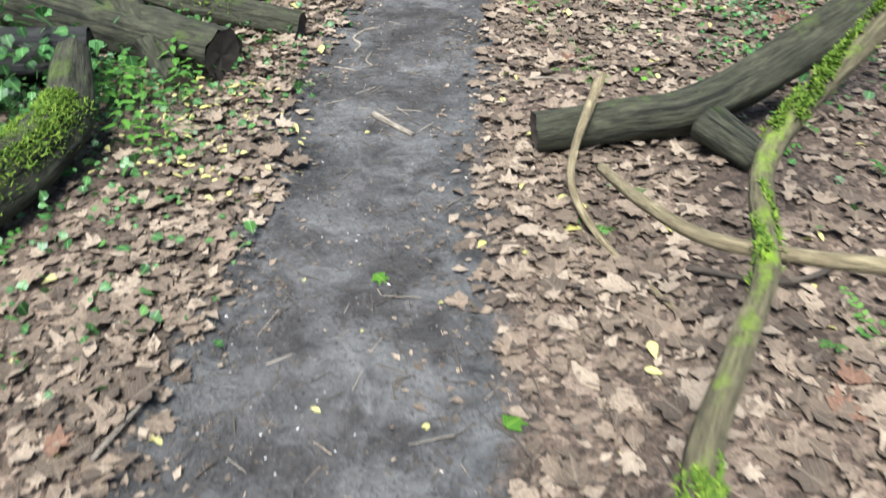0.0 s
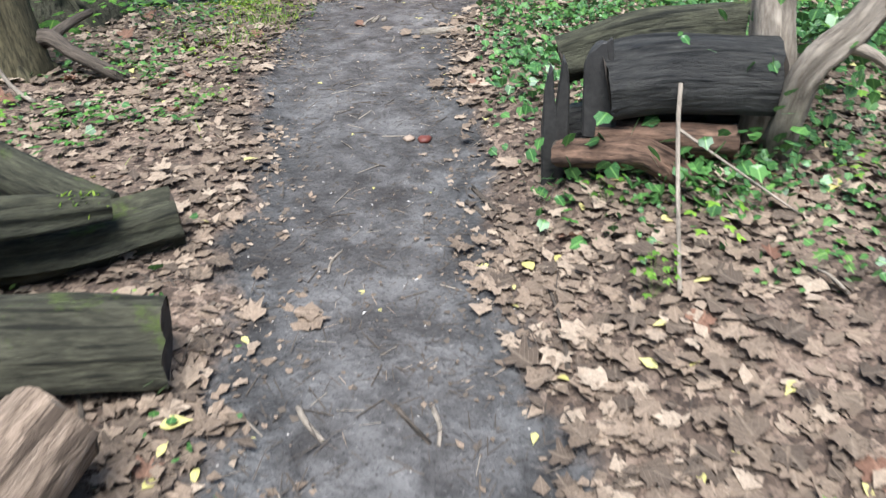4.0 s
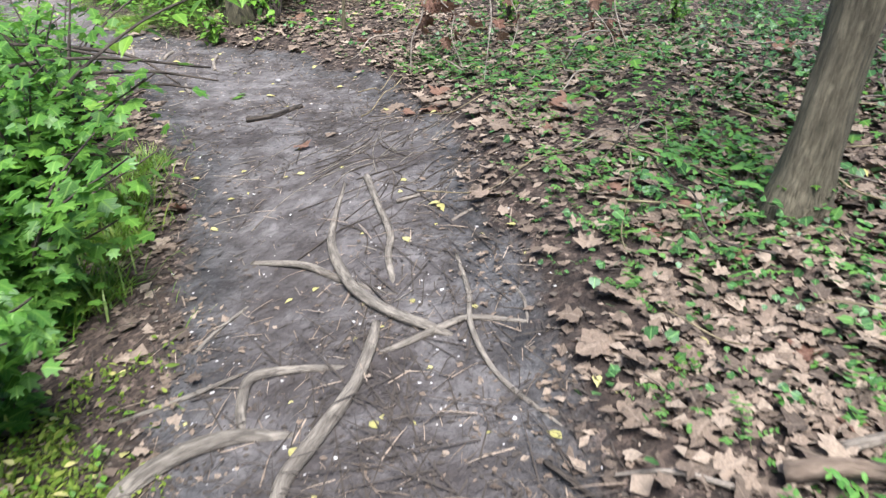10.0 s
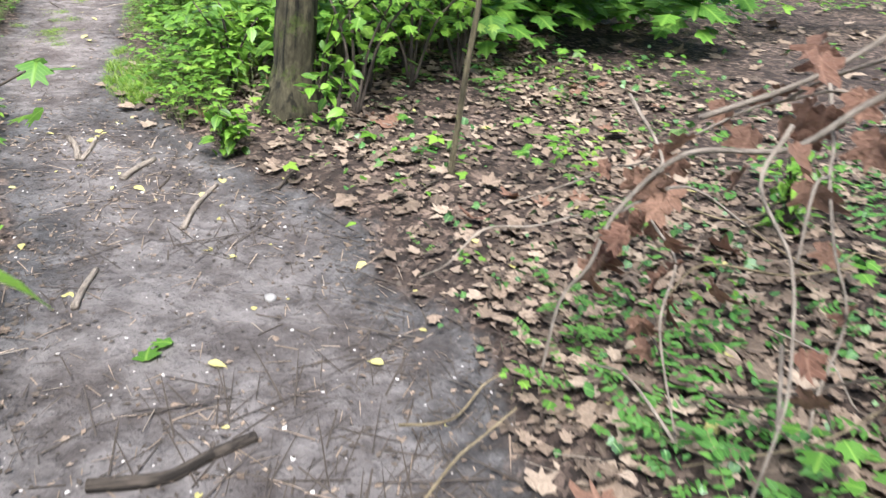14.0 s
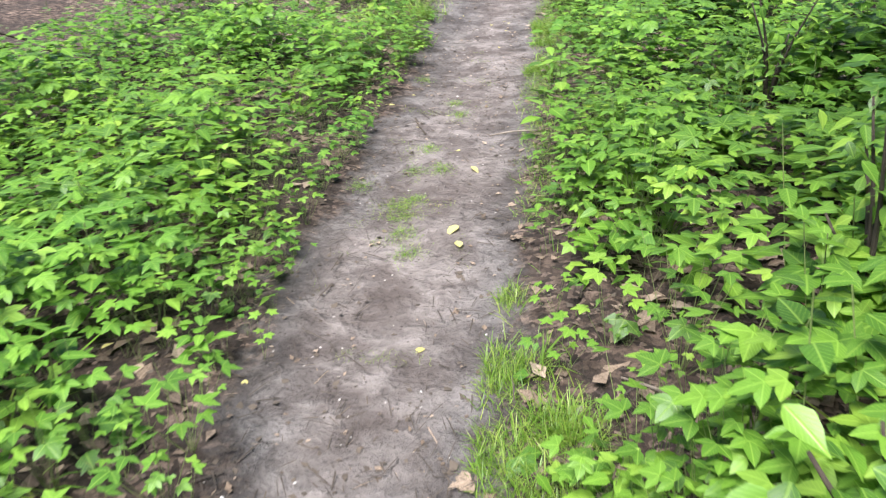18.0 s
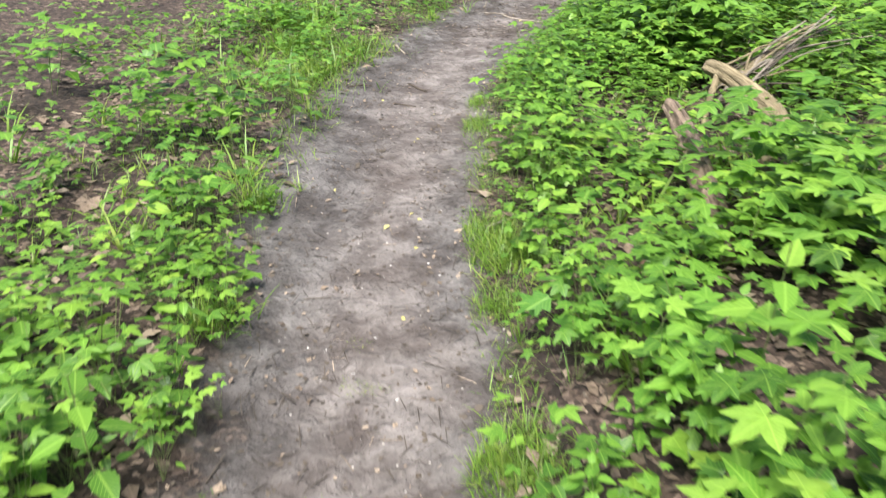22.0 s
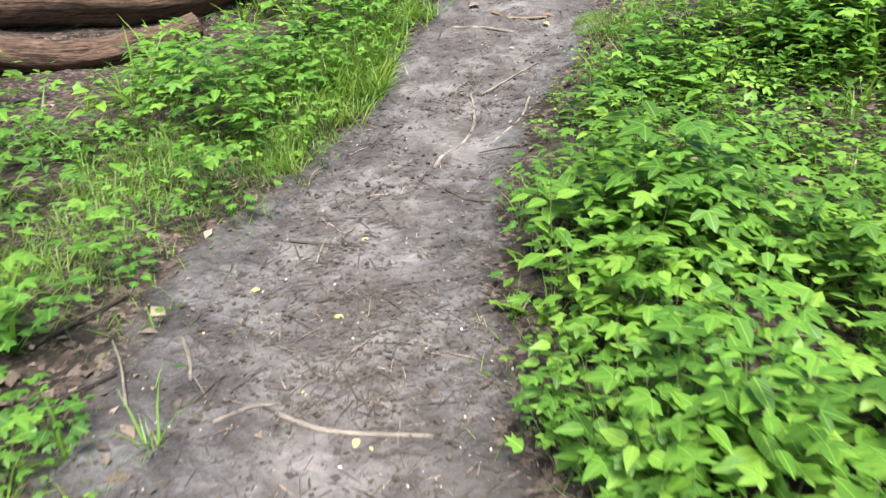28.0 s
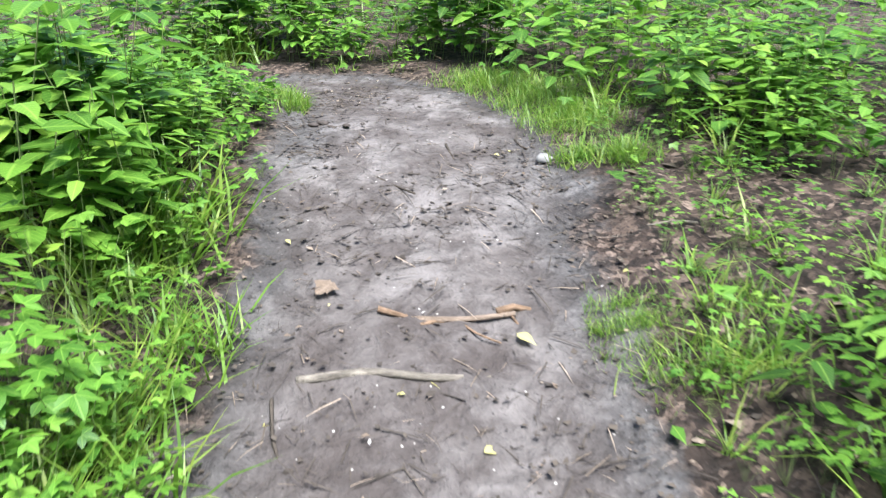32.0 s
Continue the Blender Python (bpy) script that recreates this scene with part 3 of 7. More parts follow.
OVATE = blade([(0, 0.02), (0.13, 0.18), (0.36, 0.28), (0.62, 0.2), (0.84, 0.07), (1.0, 0.004)], 0.25, 0.22, 0.012)
NARROW = blade([(0, 0.02), (0.2, 0.11), (0.45, 0.15), (0.75, 0.08), (1.0, 0.004)], 0.2, 0.3, 0.01)
MAPLE_PTS = [(0, 0.6), (14, 0.36), (24, 0.34), (40, 0.58), (48, 0.55), (66, 0.30), (92, 0.52), (104, 0.46), (130, 0.34), (165, 0.36), (180, 0.30)]
MAPLE = lobes(MAPLE_PTS, 0.06, 1, 0.15)
IVYLEAF = lobes([(0, 0.6), (36, 0.38), (64, 0.48), (120, 0.46), (180, 0.34)], 0.05, 2, 0.1)
WITHERED = [(0, 0.62), (14, 0.44), (28, 0.40), (42, 0.60), (52, 0.52), (70, 0.36), (92, 0.54), (106, 0.42), (132, 0.38), (162, 0.36), (180, 0.26)]


def simple(pairs, fold=0.2, droop=0.2):
    """A leaf of few faces that starts and ends in a point: rows of (along, half width) between its ends."""
    v, c, f, n = [(0, 0, 0)], [(0, 0, 0)], [], len(pairs)
    for u, w in pairs:
        for sx in (-1, 0, 1):
            v.append((sx * w, u - 0.05 * abs(sx), -droop * u * u + fold * w * abs(sx)))
            c.append((sx * w * 2, u, 0))
    v.append((0, 1, -droop))
    c.append((0, 1, 0))
    f += [(0, 2, 1), (0, 3, 2)]
    for i in range(n - 1):
        a = 1 + 3 * i
        f += [(a, a + 1, a + 4), (a, a + 4, a + 3), (a + 1, a + 2, a + 5), (a + 1, a + 5, a + 4)]
    a = 1 + 3 * (n - 1)
    f += [(a, a + 1, a + 3), (a + 1, a + 2, a + 3)]
    return np.array(v, float), np.array(f), np.array(c, float)


def sliver(w, bend):
    """A grass blade of three faces."""
    return (np.array([(-w, 0, 0), (w, 0, 0), (-w * 0.8, 0.55, -0.3 * bend), (w * 0.8, 0.55, -0.3 * bend), (0, 1, -bend)]), np.array([(0, 1, 3), (0, 3, 2), (2, 3, 4)]), np.array([(0, 0.1, 0), (0, 0.1, 0), (0, 0.5, 0), (0, 0.5, 0), (0, 1, 0)], float))


def torn(seed, curl):
    """A withered lobed leaf: uneven lobes, some broken off, curled up at the rim."""
    rng = np.random.default_rng(seed)
    v, f, c = lobes([(a, max(0.14, r * rng.uniform(0.85, 1.1) * (0.7 if rng.random() < 0.12 else 1))) for a, r in WITHERED], 0.0, seed)
    v = v.copy()
    v[1:, :2] += rng.normal(0, 0.035, (len(v) - 1, 2))
    r = np.hypot(v[:, 0], v[:, 1] - 0.42)
    t = np.arctan2(v[:, 0], v[:, 1] - 0.42)
    v[:, 2] = curl * r ** 2 * (1 + 0.8 * np.sin(2 * t + seed)) + rng.normal(0, 0.035, len(v)) * (r > 0.1) + 0.06 * np.abs(v[:, 0])
    v[0, 2] = 0.02
    return v, f, c


PLANE = [torn(s, c) for s, c in ((3, 0.12), (4, 0.25), (5, -0.15), (6, 0.6), (7, 0.05), (8, 0.2), (9, -0.2), (10, 0.35))]
SCRAP = [simple([(0.35 + b, a)], f, d) for f, d, a, b in ((0.2, 0.12, 0.36, 0.24), (-0.25, -0.1, 0.42, 0.12), (0.4, 0.2, 0.26, 0.3), (0.45, -0.2, 0.3, 0.05))]
STRAW = blade([(0, 0.022), (0.35, 0.02), (0.7, 0.014), (1.0, 0.002)], 0.3, 0.45)

STRAND = sliver(0.02, 0.15)


def turns(yaw, pitch, roll):
    """Rotation matrices from arrays of angles: roll about y, pitch about x, then yaw about z."""
    cy, sy, cp, sp, cr, sr = np.cos(yaw), np.sin(yaw), np.cos(pitch), np.sin(pitch), np.cos(roll), np.sin(roll)
    o, i = np.zeros_like(yaw), np.ones_like(yaw)
    rz = np.stack([cy, -sy, o, sy, cy, o, o, o, i], -1).reshape(-1, 3, 3)
    rx = np.stack([i, o, o, o, cp, -sp, o, sp, cp], -1).reshape(-1, 3, 3)
    ry = np.stack([cr, o, sr, o, i, o, -sr, o, cr], -1).reshape(-1, 3, 3)
    return rz @ rx @ ry


TINT = np.random.default_rng(11)


class Heap:
    """Gathers many small pieces into one mesh."""

    def __init__(self):
        self.v, self.f, self.c, self.m, self.t, self.n = [], [], [], [], [], 0

    def add(self, template, at, rot, size, slot=0, tint=None):
        v, f, c = template
        at, size = np.asarray(at, float), np.asarray(size, float)
        if len(at) == 0:
            return
        p = np.einsum("nij,vj->nvi", rot, v) * size[:, None, None] + at[:, None, :]
        self.v.append(p.reshape(-1, 3))
        self.f.append((f[None] + (self.n + np.arange(len(at)) * len(v))[:, None, None]).reshape(-1, f.shape[1]))
        self.c.append(np.tile(c, (len(at), 1)))
        self.m.append(np.full(len(at) * len(f), slot))
        self.t.append(np.repeat(TINT.random(len(at)) if tint is None else np.clip(tint + TINT.normal(0, 0.08, len(at)), 0, 0.999), len(v)))
        self.n += len(at) * len(v)

    def mesh(self, name, materials):
        v, c = np.concatenate(self.v).astype(np.float32), np.concatenate(self.c).astype(np.float32)
        f, m = np.concatenate(self.f).astype(np.int32), np.concatenate(self.m).astype(np.int32)
        me = bpy.data.meshes.new(name)
        me.vertices.add(len(v))
        me.vertices.foreach_set("co", v.ravel())
        me.loops.add(f.size)
        me.loops.foreach_set("vertex_index", f.ravel())
        me.polygons.add(len(f))
        me.polygons.foreach_set("loop_start", np.arange(len(f), dtype=np.int32) * f.shape[1])
        for mt in materials:
            me.materials.append(mt)
        me.polygons.foreach_set("material_index", m)
        me.polygons.foreach_set("use_smooth", np.ones(len(f), bool))
        a = me.attributes.new("lc", "FLOAT_VECTOR", "POINT")
        a.data.foreach_set("vector", c.ravel())
        a = me.attributes.new("tint", "FLOAT", "POINT")
        a.data.foreach_set("value", np.concatenate(self.t).astype(np.float32))
        me.update(calc_edges=True)
        return me


def stuff(name, heap, materials, label, category, parent=None):
    ob = new(name, heap.mesh(name, materials))
    if parent:
        ob.parent = parent
    return tagged(ob, label, "" if parent else category, kind="stuff")


RNG = np.random.default_rng(7)


def spread(n, x0, x1, y0, y1, chance):
    """Random places in a box, kept by a chance from 0 to 1 that is worked out from (x, y, d, e, s)."""
    x, y = RNG.uniform(x0, x1, n), RNG.uniform(y0, y1, n)
    d, w, z, s = by_path(x, y)
    keep = RNG.random(n) < chance(x, y, d, np.abs(d) - w, s)
    return x[keep], y[keep]


def spread_band(n, s0, s1, reach, chance, power=1.0, start=-0.1):
    """Random places along the path from y = s0 to s1, out to a reach past its edges on both sides."""
    run = np.where((LINE[:, 1] > s0) & (LINE[:, 1] < s1))[0]
    i = run[RNG.integers(0, len(run), n)]
    off = (LINE[i, 3] + start + (reach - start) * RNG.random(n) ** power) * RNG.choice((-1, 1), n)
    along = RNG.uniform(-0.08, 0.08, n)
    x, y = LINE[i, 0] + way_[i, 1] * off + way_[i, 0] * along, LINE[i, 1] - way_[i, 0] * off + way_[i, 1] * along
    d, w, z, s = by_path(x, y)
    keep = RNG.random(n) < chance(x, y, d, np.abs(d) - w, s)
    return x[keep], y[keep]


def lie(heap, template, x, y, size, slot=0, tilt=0.25, lift=0.006, spread_size=0.24, rise=0.010):
    n = len(x)
    rot = turns(RNG.uniform(0, 6.28, n), RNG.normal(0, tilt, n), RNG.normal(0, tilt, n))
    at = np.stack([x, y, height(x, y) + lift + np.abs(RNG.normal(0, rise, n))], -1)
    heap.add(template, at, rot, size * np.clip(np.exp(RNG.normal(0, spread_size, n)), 0.35, 1.7), slot)


STALK = (np.array([(0.5, 0, 0), (-0.25, 0.43, 0), (-0.25, -0.43, 0), (0.35, 0, 1), (-0.17, 0.3, 1), (-0.17, -0.3, 1)]),
         np.array([(0, 1, 4), (0, 4, 3), (1, 2, 5), (1, 5, 4), (2, 0, 3), (2, 3, 5)]), np.zeros((6, 3)))


def stalk(p, q, r):
    """A thin three-sided stem from p to q as a piece for a heap."""
    p, q = np.array(p, float), np.array(q, float)
    z = q - p
    x = np.cross(z, (0.3, 0.9, 0.1))
    x = x / (np.linalg.norm(x) + 1e-9) * r
    y = np.cross(z, x)
    y = y / (np.linalg.norm(y) + 1e-9) * r
    v = STALK[0] @ np.stack([x, y, z]) + p
    return v, STALK[1], STALK[2]


def plant_plan(kind, seed):
    """Stems as (p, q, r) and leaves as (template, place, yaw, pitch, roll, size) of one plant at the origin."""
    r = random.Random(seed)
    stems, leaves = [], []
    if kind == "balsam":
        for s in range(r.choice((1, 1, 2))):
            h = r.uniform(0.26, 0.50)
            lean = (r.uniform(-0.06, 0.06), r.uniform(-0.06, 0.06))
            foot = (r.uniform(-0.03, 0.03), r.uniform(-0.03, 0.03), -0.02)
            top = (foot[0] + lean[0], foot[1] + lean[1], h)
            stems.append((foot, top, 0.004))
            tiers, turn = r.randint(4, 6), r.uniform(0, 3)
            for i in range(tiers):
                f = 1 - 0.72 * (i / tiers) ** 1.1
                p = tuple(a + (b - a) * f for a, b in zip(foot, top))
                size = (0.045, 0.075, 0.10, 0.105, 0.10, 0.09)[i] * r.uniform(0.85, 1.15)
                for side in (0, math.pi):
                    yaw = turn + i * 1.57 + side + r.uniform(-0.25, 0.25)
                    reach = 0.012 + 0.010 * i
                    q = (p[0] - math.sin(yaw) * reach, p[1] + math.cos(yaw) * reach, p[2] + 0.008)
                    stems.append((p, q, 0.0016))
                    leaves.append((0, q, yaw, r.uniform(-0.25, 0.28) + (0.35 if i == 0 else 0), r.uniform(-0.25, 0.25), size))
    elif kind == "avens":
        for s in range(r.randint(8, 12)):
            yaw = s * 2.4 + r.uniform(-0.4, 0.4)
            reach, h = r.uniform(0.02, 0.15), r.uniform(0.10, 0.33)
            q = (-math.sin(yaw) * reach, math.cos(yaw) * reach, h)
            stems.append(((0, 0, -0.02), q, 0.0022))
            leaves.append((1, q, yaw, r.uniform(-0.30, 0.15), r.uniform(-0.25, 0.25), r.uniform(0.032, 0.062)))
    elif kind == "elder":
        for s in range(r.randint(4, 6)):
            yaw = s * 2.4 + r.uniform(-0.5, 0.5)
            reach, h = r.uniform(0.03, 0.14), r.uniform(0.14, 0.36)
            q = (-math.sin(yaw) * reach, math.cos(yaw) * reach, h)
            stems.append(((0, 0, -0.02), q, 0.0024))
            leaves.append((4, q, yaw, r.uniform(-0.22, 0.12), r.uniform(-0.2, 0.2), r.uniform(0.042, 0.068)))
    elif kind == "sprig":
        for s in range(r.randint(2, 4)):
            yaw, n = s * 2.1 + r.uniform(-0.6, 0.6), r.uniform(0.10, 0.24)
            p, rise = (r.uniform(-0.04, 0.04), r.uniform(-0.04, 0.04), 0.0), r.uniform(0.04, 0.14)
            q = (p[0] - math.sin(yaw) * n, p[1] + math.cos(yaw) * n, rise)
            stems.append((p, q, 0.0022))
            k = r.randint(4, 6)
            for i in range(k):
                f = 0.3 + 0.7 * (i + 0.5) / k
                o = tuple(a + (b - a) * f for a, b in zip(p, q))
                for side in (-1.0, 1.0):
                    leaves.append((5, o, yaw + side * r.uniform(0.8, 1.4), r.uniform(-0.1, 0.4), r.uniform(-0.3, 0.3), r.uniform(0.022, 0.042)))
    elif kind == "maple":
        h = r.uniform(0.14, 0.34)
        stems.append(((0, 0, -0.02), (0, 0, h), 0.003))
        for i in range(r.randint(5, 8)):
            yaw = i * 1.57 + (i // 2) * 0.6 + r.uniform(-0.3, 0.3)
            z = h * (1 - 0.14 * (i // 2))
            reach = r.uniform(0.04, 0.09)
            q = (-math.sin(yaw) * reach, math.cos(yaw) * reach, z + 0.02)
            stems.append(((0, 0, z), q, 0.0016))
            leaves.append((2, q, yaw, r.uniform(-0.35, 0.15), r.uniform(-0.2, 0.2), r.uniform(0.07, 0.12)))
    else:
        for i in range(r.randint(12, 18)):
            yaw = r.uniform(0, 6.28)
            leaves.append((3, (r.uniform(-0.03, 0.03), r.uniform(-0.03, 0.03), -0.01), yaw, r.uniform(0.6, 1.35), 0, r.uniform(0.13, 0.32)))
    return stems, leaves



def leaflets(pairs, spots, fold=0.2, droop=0.2):
    """A compound leaf: blades fanned round one stalk, all meeting at its end; spots are (angle, length)."""
    bv, bf, bc = simple(pairs, fold, droop)
    m = len(bv) - 1
    v, f, c = [np.zeros((1, 3))], [], [np.zeros((1, 3))]
    for k, (a, size) in enumerate(spots):
        co, si = math.cos(radians(a)), math.sin(radians(a))
        p = bv[1:] * size
        v.append(np.stack([p[:, 0] * co + p[:, 1] * si, p[:, 1] * co - p[:, 0] * si, p[:, 2]], -1))
        c.append(bc[1:])
        f.append(np.where(bf == 0, 0, bf + k * m))
    return np.concatenate(v), np.concatenate(f), np.concatenate(c)


FAN = ((0, 0.95), (66, 0.78), (-66, 0.78))
FIVE = ((0, 0.95), (58, 0.86), (-58, 0.86), (118, 0.58), (-118, 0.58))
FINE = [(0.16, 0.13), (0.36, 0.27), (0.44, 0.225), (0.62, 0.235), (0.70, 0.165), (0.86, 0.10)]
ROUND = simple([(0.22, 0.22), (0.58, 0.27)], 0.12, 0.15)
BLADES = (blade([(0, 0.015), (0.10, 0.17), (0.24, 0.28), (0.32, 0.265), (0.46, 0.285), (0.54, 0.235), (0.68, 0.20), (0.76, 0.135), (1.0, 0.004)], 0.14, 0.16, 0.018), leaflets(FINE, FAN, 0.12, 0.14), MAPLE, STRAW, leaflets(FINE, FIVE, 0.12, 0.14), ROUND)
BLADES_LOW = (simple([(0.12, 0.20), (0.36, 0.29), (0.68, 0.19)], 0.14, 0.16), leaflets([(0.22, 0.19), (0.48, 0.30), (0.76, 0.19)], FAN, 0.12, 0.14),
              lobes([(0, 0.6), (22, 0.34), (44, 0.58), (68, 0.30), (98, 0.50), (135, 0.34), (180, 0.30)], 0.06, 1, 0.15), sliver(0.022, 0.4), leaflets([(0.22, 0.19), (0.48, 0.30), (0.76, 0.19)], FIVE, 0.12, 0.14), ROUND)
BLADES_MID = (simple([(0.22, 0.26), (0.62, 0.22)], 0.14, 0.16), leaflets([(0.32, 0.26), (0.70, 0.22)], FAN, 0.12, 0.14), BLADES_LOW[2], BLADES_LOW[3], leaflets([(0.32, 0.26), (0.70, 0.22)], FIVE, 0.12, 0.14), ROUND)
BLADES_FAR = (simple([(0.4, 0.29)], 0.14, 0.16), leaflets([(0.52, 0.33)], FAN, 0.12, 0.14), lobes([(0, 0.6), (24, 0.34), (46, 0.56), (70, 0.32), (100, 0.48), (180, 0.32)], 0.06, 1, 0.15), sliver(0.026, 0.4), leaflets([(0.52, 0.33)], FIVE, 0.12, 0.14), ROUND)
BLADE_MATS = (GREEN, GREEN, LOBED, GRASS, GREEN, SPRIG)


def plant_template(kind, seed, blades):
    """A whole plant as one piece for a heap of leaves: (stems, leaves) as two templates."""
    stems, leaves = plant_plan(kind, seed)
    stems = [g for g in stems if g[2] > 0.002]
    packs = []
    for group in (stems, leaves):
        v, f, c, n = [], [], [], 0
        for g in group:
            if len(g) == 3:
                a, b, e = stalk(*g)
            else:
                t, p, yaw, pitch, roll, size = g
                a, b, e = blades[t]
                a = (a * size) @ turns(np.array([yaw]), np.array([pitch]), np.array([roll]))[0].T + np.array(p)
            v.append(a), f.append(b + n), c.append(e)
            n += len(a)
        packs.append((np.concatenate(v), np.concatenate(f), np.concatenate(c)) if v else None)
    return packs


BLADE_MESH = {}


def plant_thing(kind, seed, label):
    """A single plant with each leaf as a part."""
    thing = tagged(new("plant" if kind != "grass" else "grass_tuft"), label, "plant" if kind != "grass" else "grass")
    stems, leaves = plant_plan(kind, seed)
    if stems:
        h = Heap()
        for s in stems:
            v, f, c = stalk(*s)
            h.add((v, f, c), np.zeros((1, 3)), np.eye(3)[None], np.ones(1))
        part("stem", h.mesh("stem", [STEM]), thing)
    for t, p, yaw, pitch, roll, size in leaves:
        if t not in BLADE_MESH:
            h = Heap()
            h.add(BLADES[t], np.zeros((1, 3)), np.eye(3)[None], np.ones(1))
            BLADE_MESH[t] = h.mesh("leaf", [BLADE_MATS[t]])
        ob = part("leaf" if t != 3 else "grass_blade", BLADE_MESH[t], thing)
        m = Matrix(turns(np.array([yaw]), np.array([pitch]), np.array([roll]))[0].tolist()).to_4x4()
        ob.matrix_local = Matrix.Translation(p) @ m @ Matrix.Scale(size, 4)
    return thing


def sow(heap, kind, seeds, x, y, size=(0.8, 1.25), slots=(0, 1), tint=None):
    """Many plants of a kind into one heap."""
    pick = RNG.integers(0, len(seeds), len(x))
    for i, seed in enumerate(seeds):
        k = pick == i
        n = int(k.sum())
        if not n:
            continue
        at = np.stack([x[k], y[k], height(x[k], y[k])], -1)
        rot = turns(RNG.uniform(0, 6.28, n), RNG.normal(0, 0.10, n), RNG.normal(0, 0.10, n))
        d, w, _, _ = by_path(x[k], y[k])
        sz = RNG.uniform(size[0], size[1], n) * (0.55 + 0.45 * soft(0.05, 0.6, np.abs(d) - w)) * np.minimum(0.45 + 1.15 * field(x[k] * 1.25, y[k] * 1.25, 51), 0.95 + 0.5 * soft(0.3, 1.0, np.abs(d) - w))
        e = np.abs(d) - w
        for part_of, blades in ((e < 0.5, BLADES_LOW), ((e >= 0.5) & (e < 1.7), BLADES_MID), (e >= 1.7, BLADES_FAR)):
            for pack, slot in zip(plant_template(kind, seed, blades), slots):
                if pack and (slot or blades is BLADES_LOW or kind == "balsam"):
                    heap.add(pack, at[part_of], rot[part_of], sz[part_of], slot, tint)


# ---- woodpile beside the start of the path ----
def g0(x, y, up=0.0):
    return z_at(x, y) + up


def wood(*rows):
    """Rows of (x, y, above the ground, radius) as rows in the world."""
    return [(x, y, g0(x, y, u), r) for x, y, u, r in rows]


log(wood((-2.7, 4.15, 0.20, 0.15), (-1.95, 3.84, 0.15, 0.145), (-1.45, 3.60, 0.12, 0.135), (-1.03, 3.40, 0.11, 0.125)), BARK_OLIVE,
    "olive-brown weathered log with a dark cut end in the woodpile", seed=1, lump=0.12)
log(wood((-2.3, 4.62, 0.62, 0.075), (-1.72, 3.92, 0.36, 0.07), (-1.42, 3.53, 0.16, 0.065), (-1.22, 3.25, 0.04, 0.058)), BARK_OLIVE,
    "pale leaning branch pole propped over the pile of logs", ends=(False, True), k=12, seed=2, cut=CUT_PALE)
log(wood((-2.9, 4.62, 0.20, 0.13), (-2.2, 4.50, 0.17, 0.115), (-1.6, 4.30, 0.11, 0.10), (-1.15, 4.10, 0.075, 0.085), (-0.77, 4.03, 0.065, 0.075)), BARK_OLIVE,
    "long curved log with patches of moss in the woodpile", fur=4500, furred=(0.85, 0.42), stubs=[wood((-1.62, 4.42, 0.2, 0.045), (-1.45, 4.72, 0.3, 0.03), (-1.2, 4.86, 0.36, 0.018))], seed=3)
# shallow end in dark CUT: the hollow's inner shade is put into its colour
log(wood((-1.39, 4.29, 0.15, 0.112), (-1.2, 4.50, 0.13, 0.118), (-1.0, 4.75, 0.16, 0.128), (-0.86, 5.02, 0.2, 0.112)), BARK_PALE,
    "pale debarked log with a hollow end, its shade coloured dark", seed=4, hollow=0.06, lump=0.13, cut=CUT, ridge=0.10,
    stubs=[wood((-0.97, 4.86, 0.22, 0.055), (-0.94, 4.845, 0.285, 0.034), (-0.93, 4.84, 0.30, 0.02)), wood((-1.12, 4.52, 0.19, 0.045), (-1.085, 4.475, 0.235, 0.028), (-1.08, 4.47, 0.245, 0.014))])
log(wood((-2.9, 5.1, 0.2, 0.17), (-2.05, 5.26, 0.17, 0.165), (-1.38, 5.40, 0.15, 0.15), (-0.69, 5.42, 0.11, 0.125)), BARK_MOSSY,
    "thick dark log with bright moss along its top", seed=5, fur=9000, furred=(0.6, 0.48))
log(wood((-2.6, 5.75, 0.2, 0.12), (-1.7, 5.88, 0.13, 0.11), (-1.2, 5.96, 0.10, 0.105), (-0.74, 6.13, 0.09, 0.095)), BARK_OLIVE,
    "weathered grey forked log with deep furrows",
    stubs=[wood((-0.95, 6.1, 0.12, 0.075), (-1.35, 6.28, 0.28, 0.08), (-1.75, 6.42, 0.62, 0.075), (-2.2, 6.6, 0.9, 0.07))], seed=6, lump=0.12, ridge=0.3)
log(wood((-2.8, 5.4, 0.42, 0.10), (-2.0, 5.62, 0.46, 0.085), (-1.5, 5.68, 0.34, 0.075), (-1.1, 5.86, 0.27, 0.06), (-0.9, 5.96, 0.22, 0.04)), BARK_OLIVE,
    "twisted furrowed branch log lying on top of the pile", seed=7, ridge=0.32, fur=900)
log(wood((-1.85, 1.5, 0.10, 0.12), (-1.55, 2.1, 0.12, 0.125), (-1.42, 2.55, 0.16, 0.10), (-1.5, 2.95, 0.3, 0.06)), BARK_MOSSY,
    "curved mossy branch log beside the woodpile", seed=8, ends=(True, False), fur=12000, furred=(0.8, 0.55))
log(wood((-2.6, 3.1, 0.14, 0.11), (-2.0, 3.25, 0.14, 0.11), (-1.62, 3.35, 0.14, 0.10)), BARK_DARK, "dark short log under the leaning pole", seed=9)
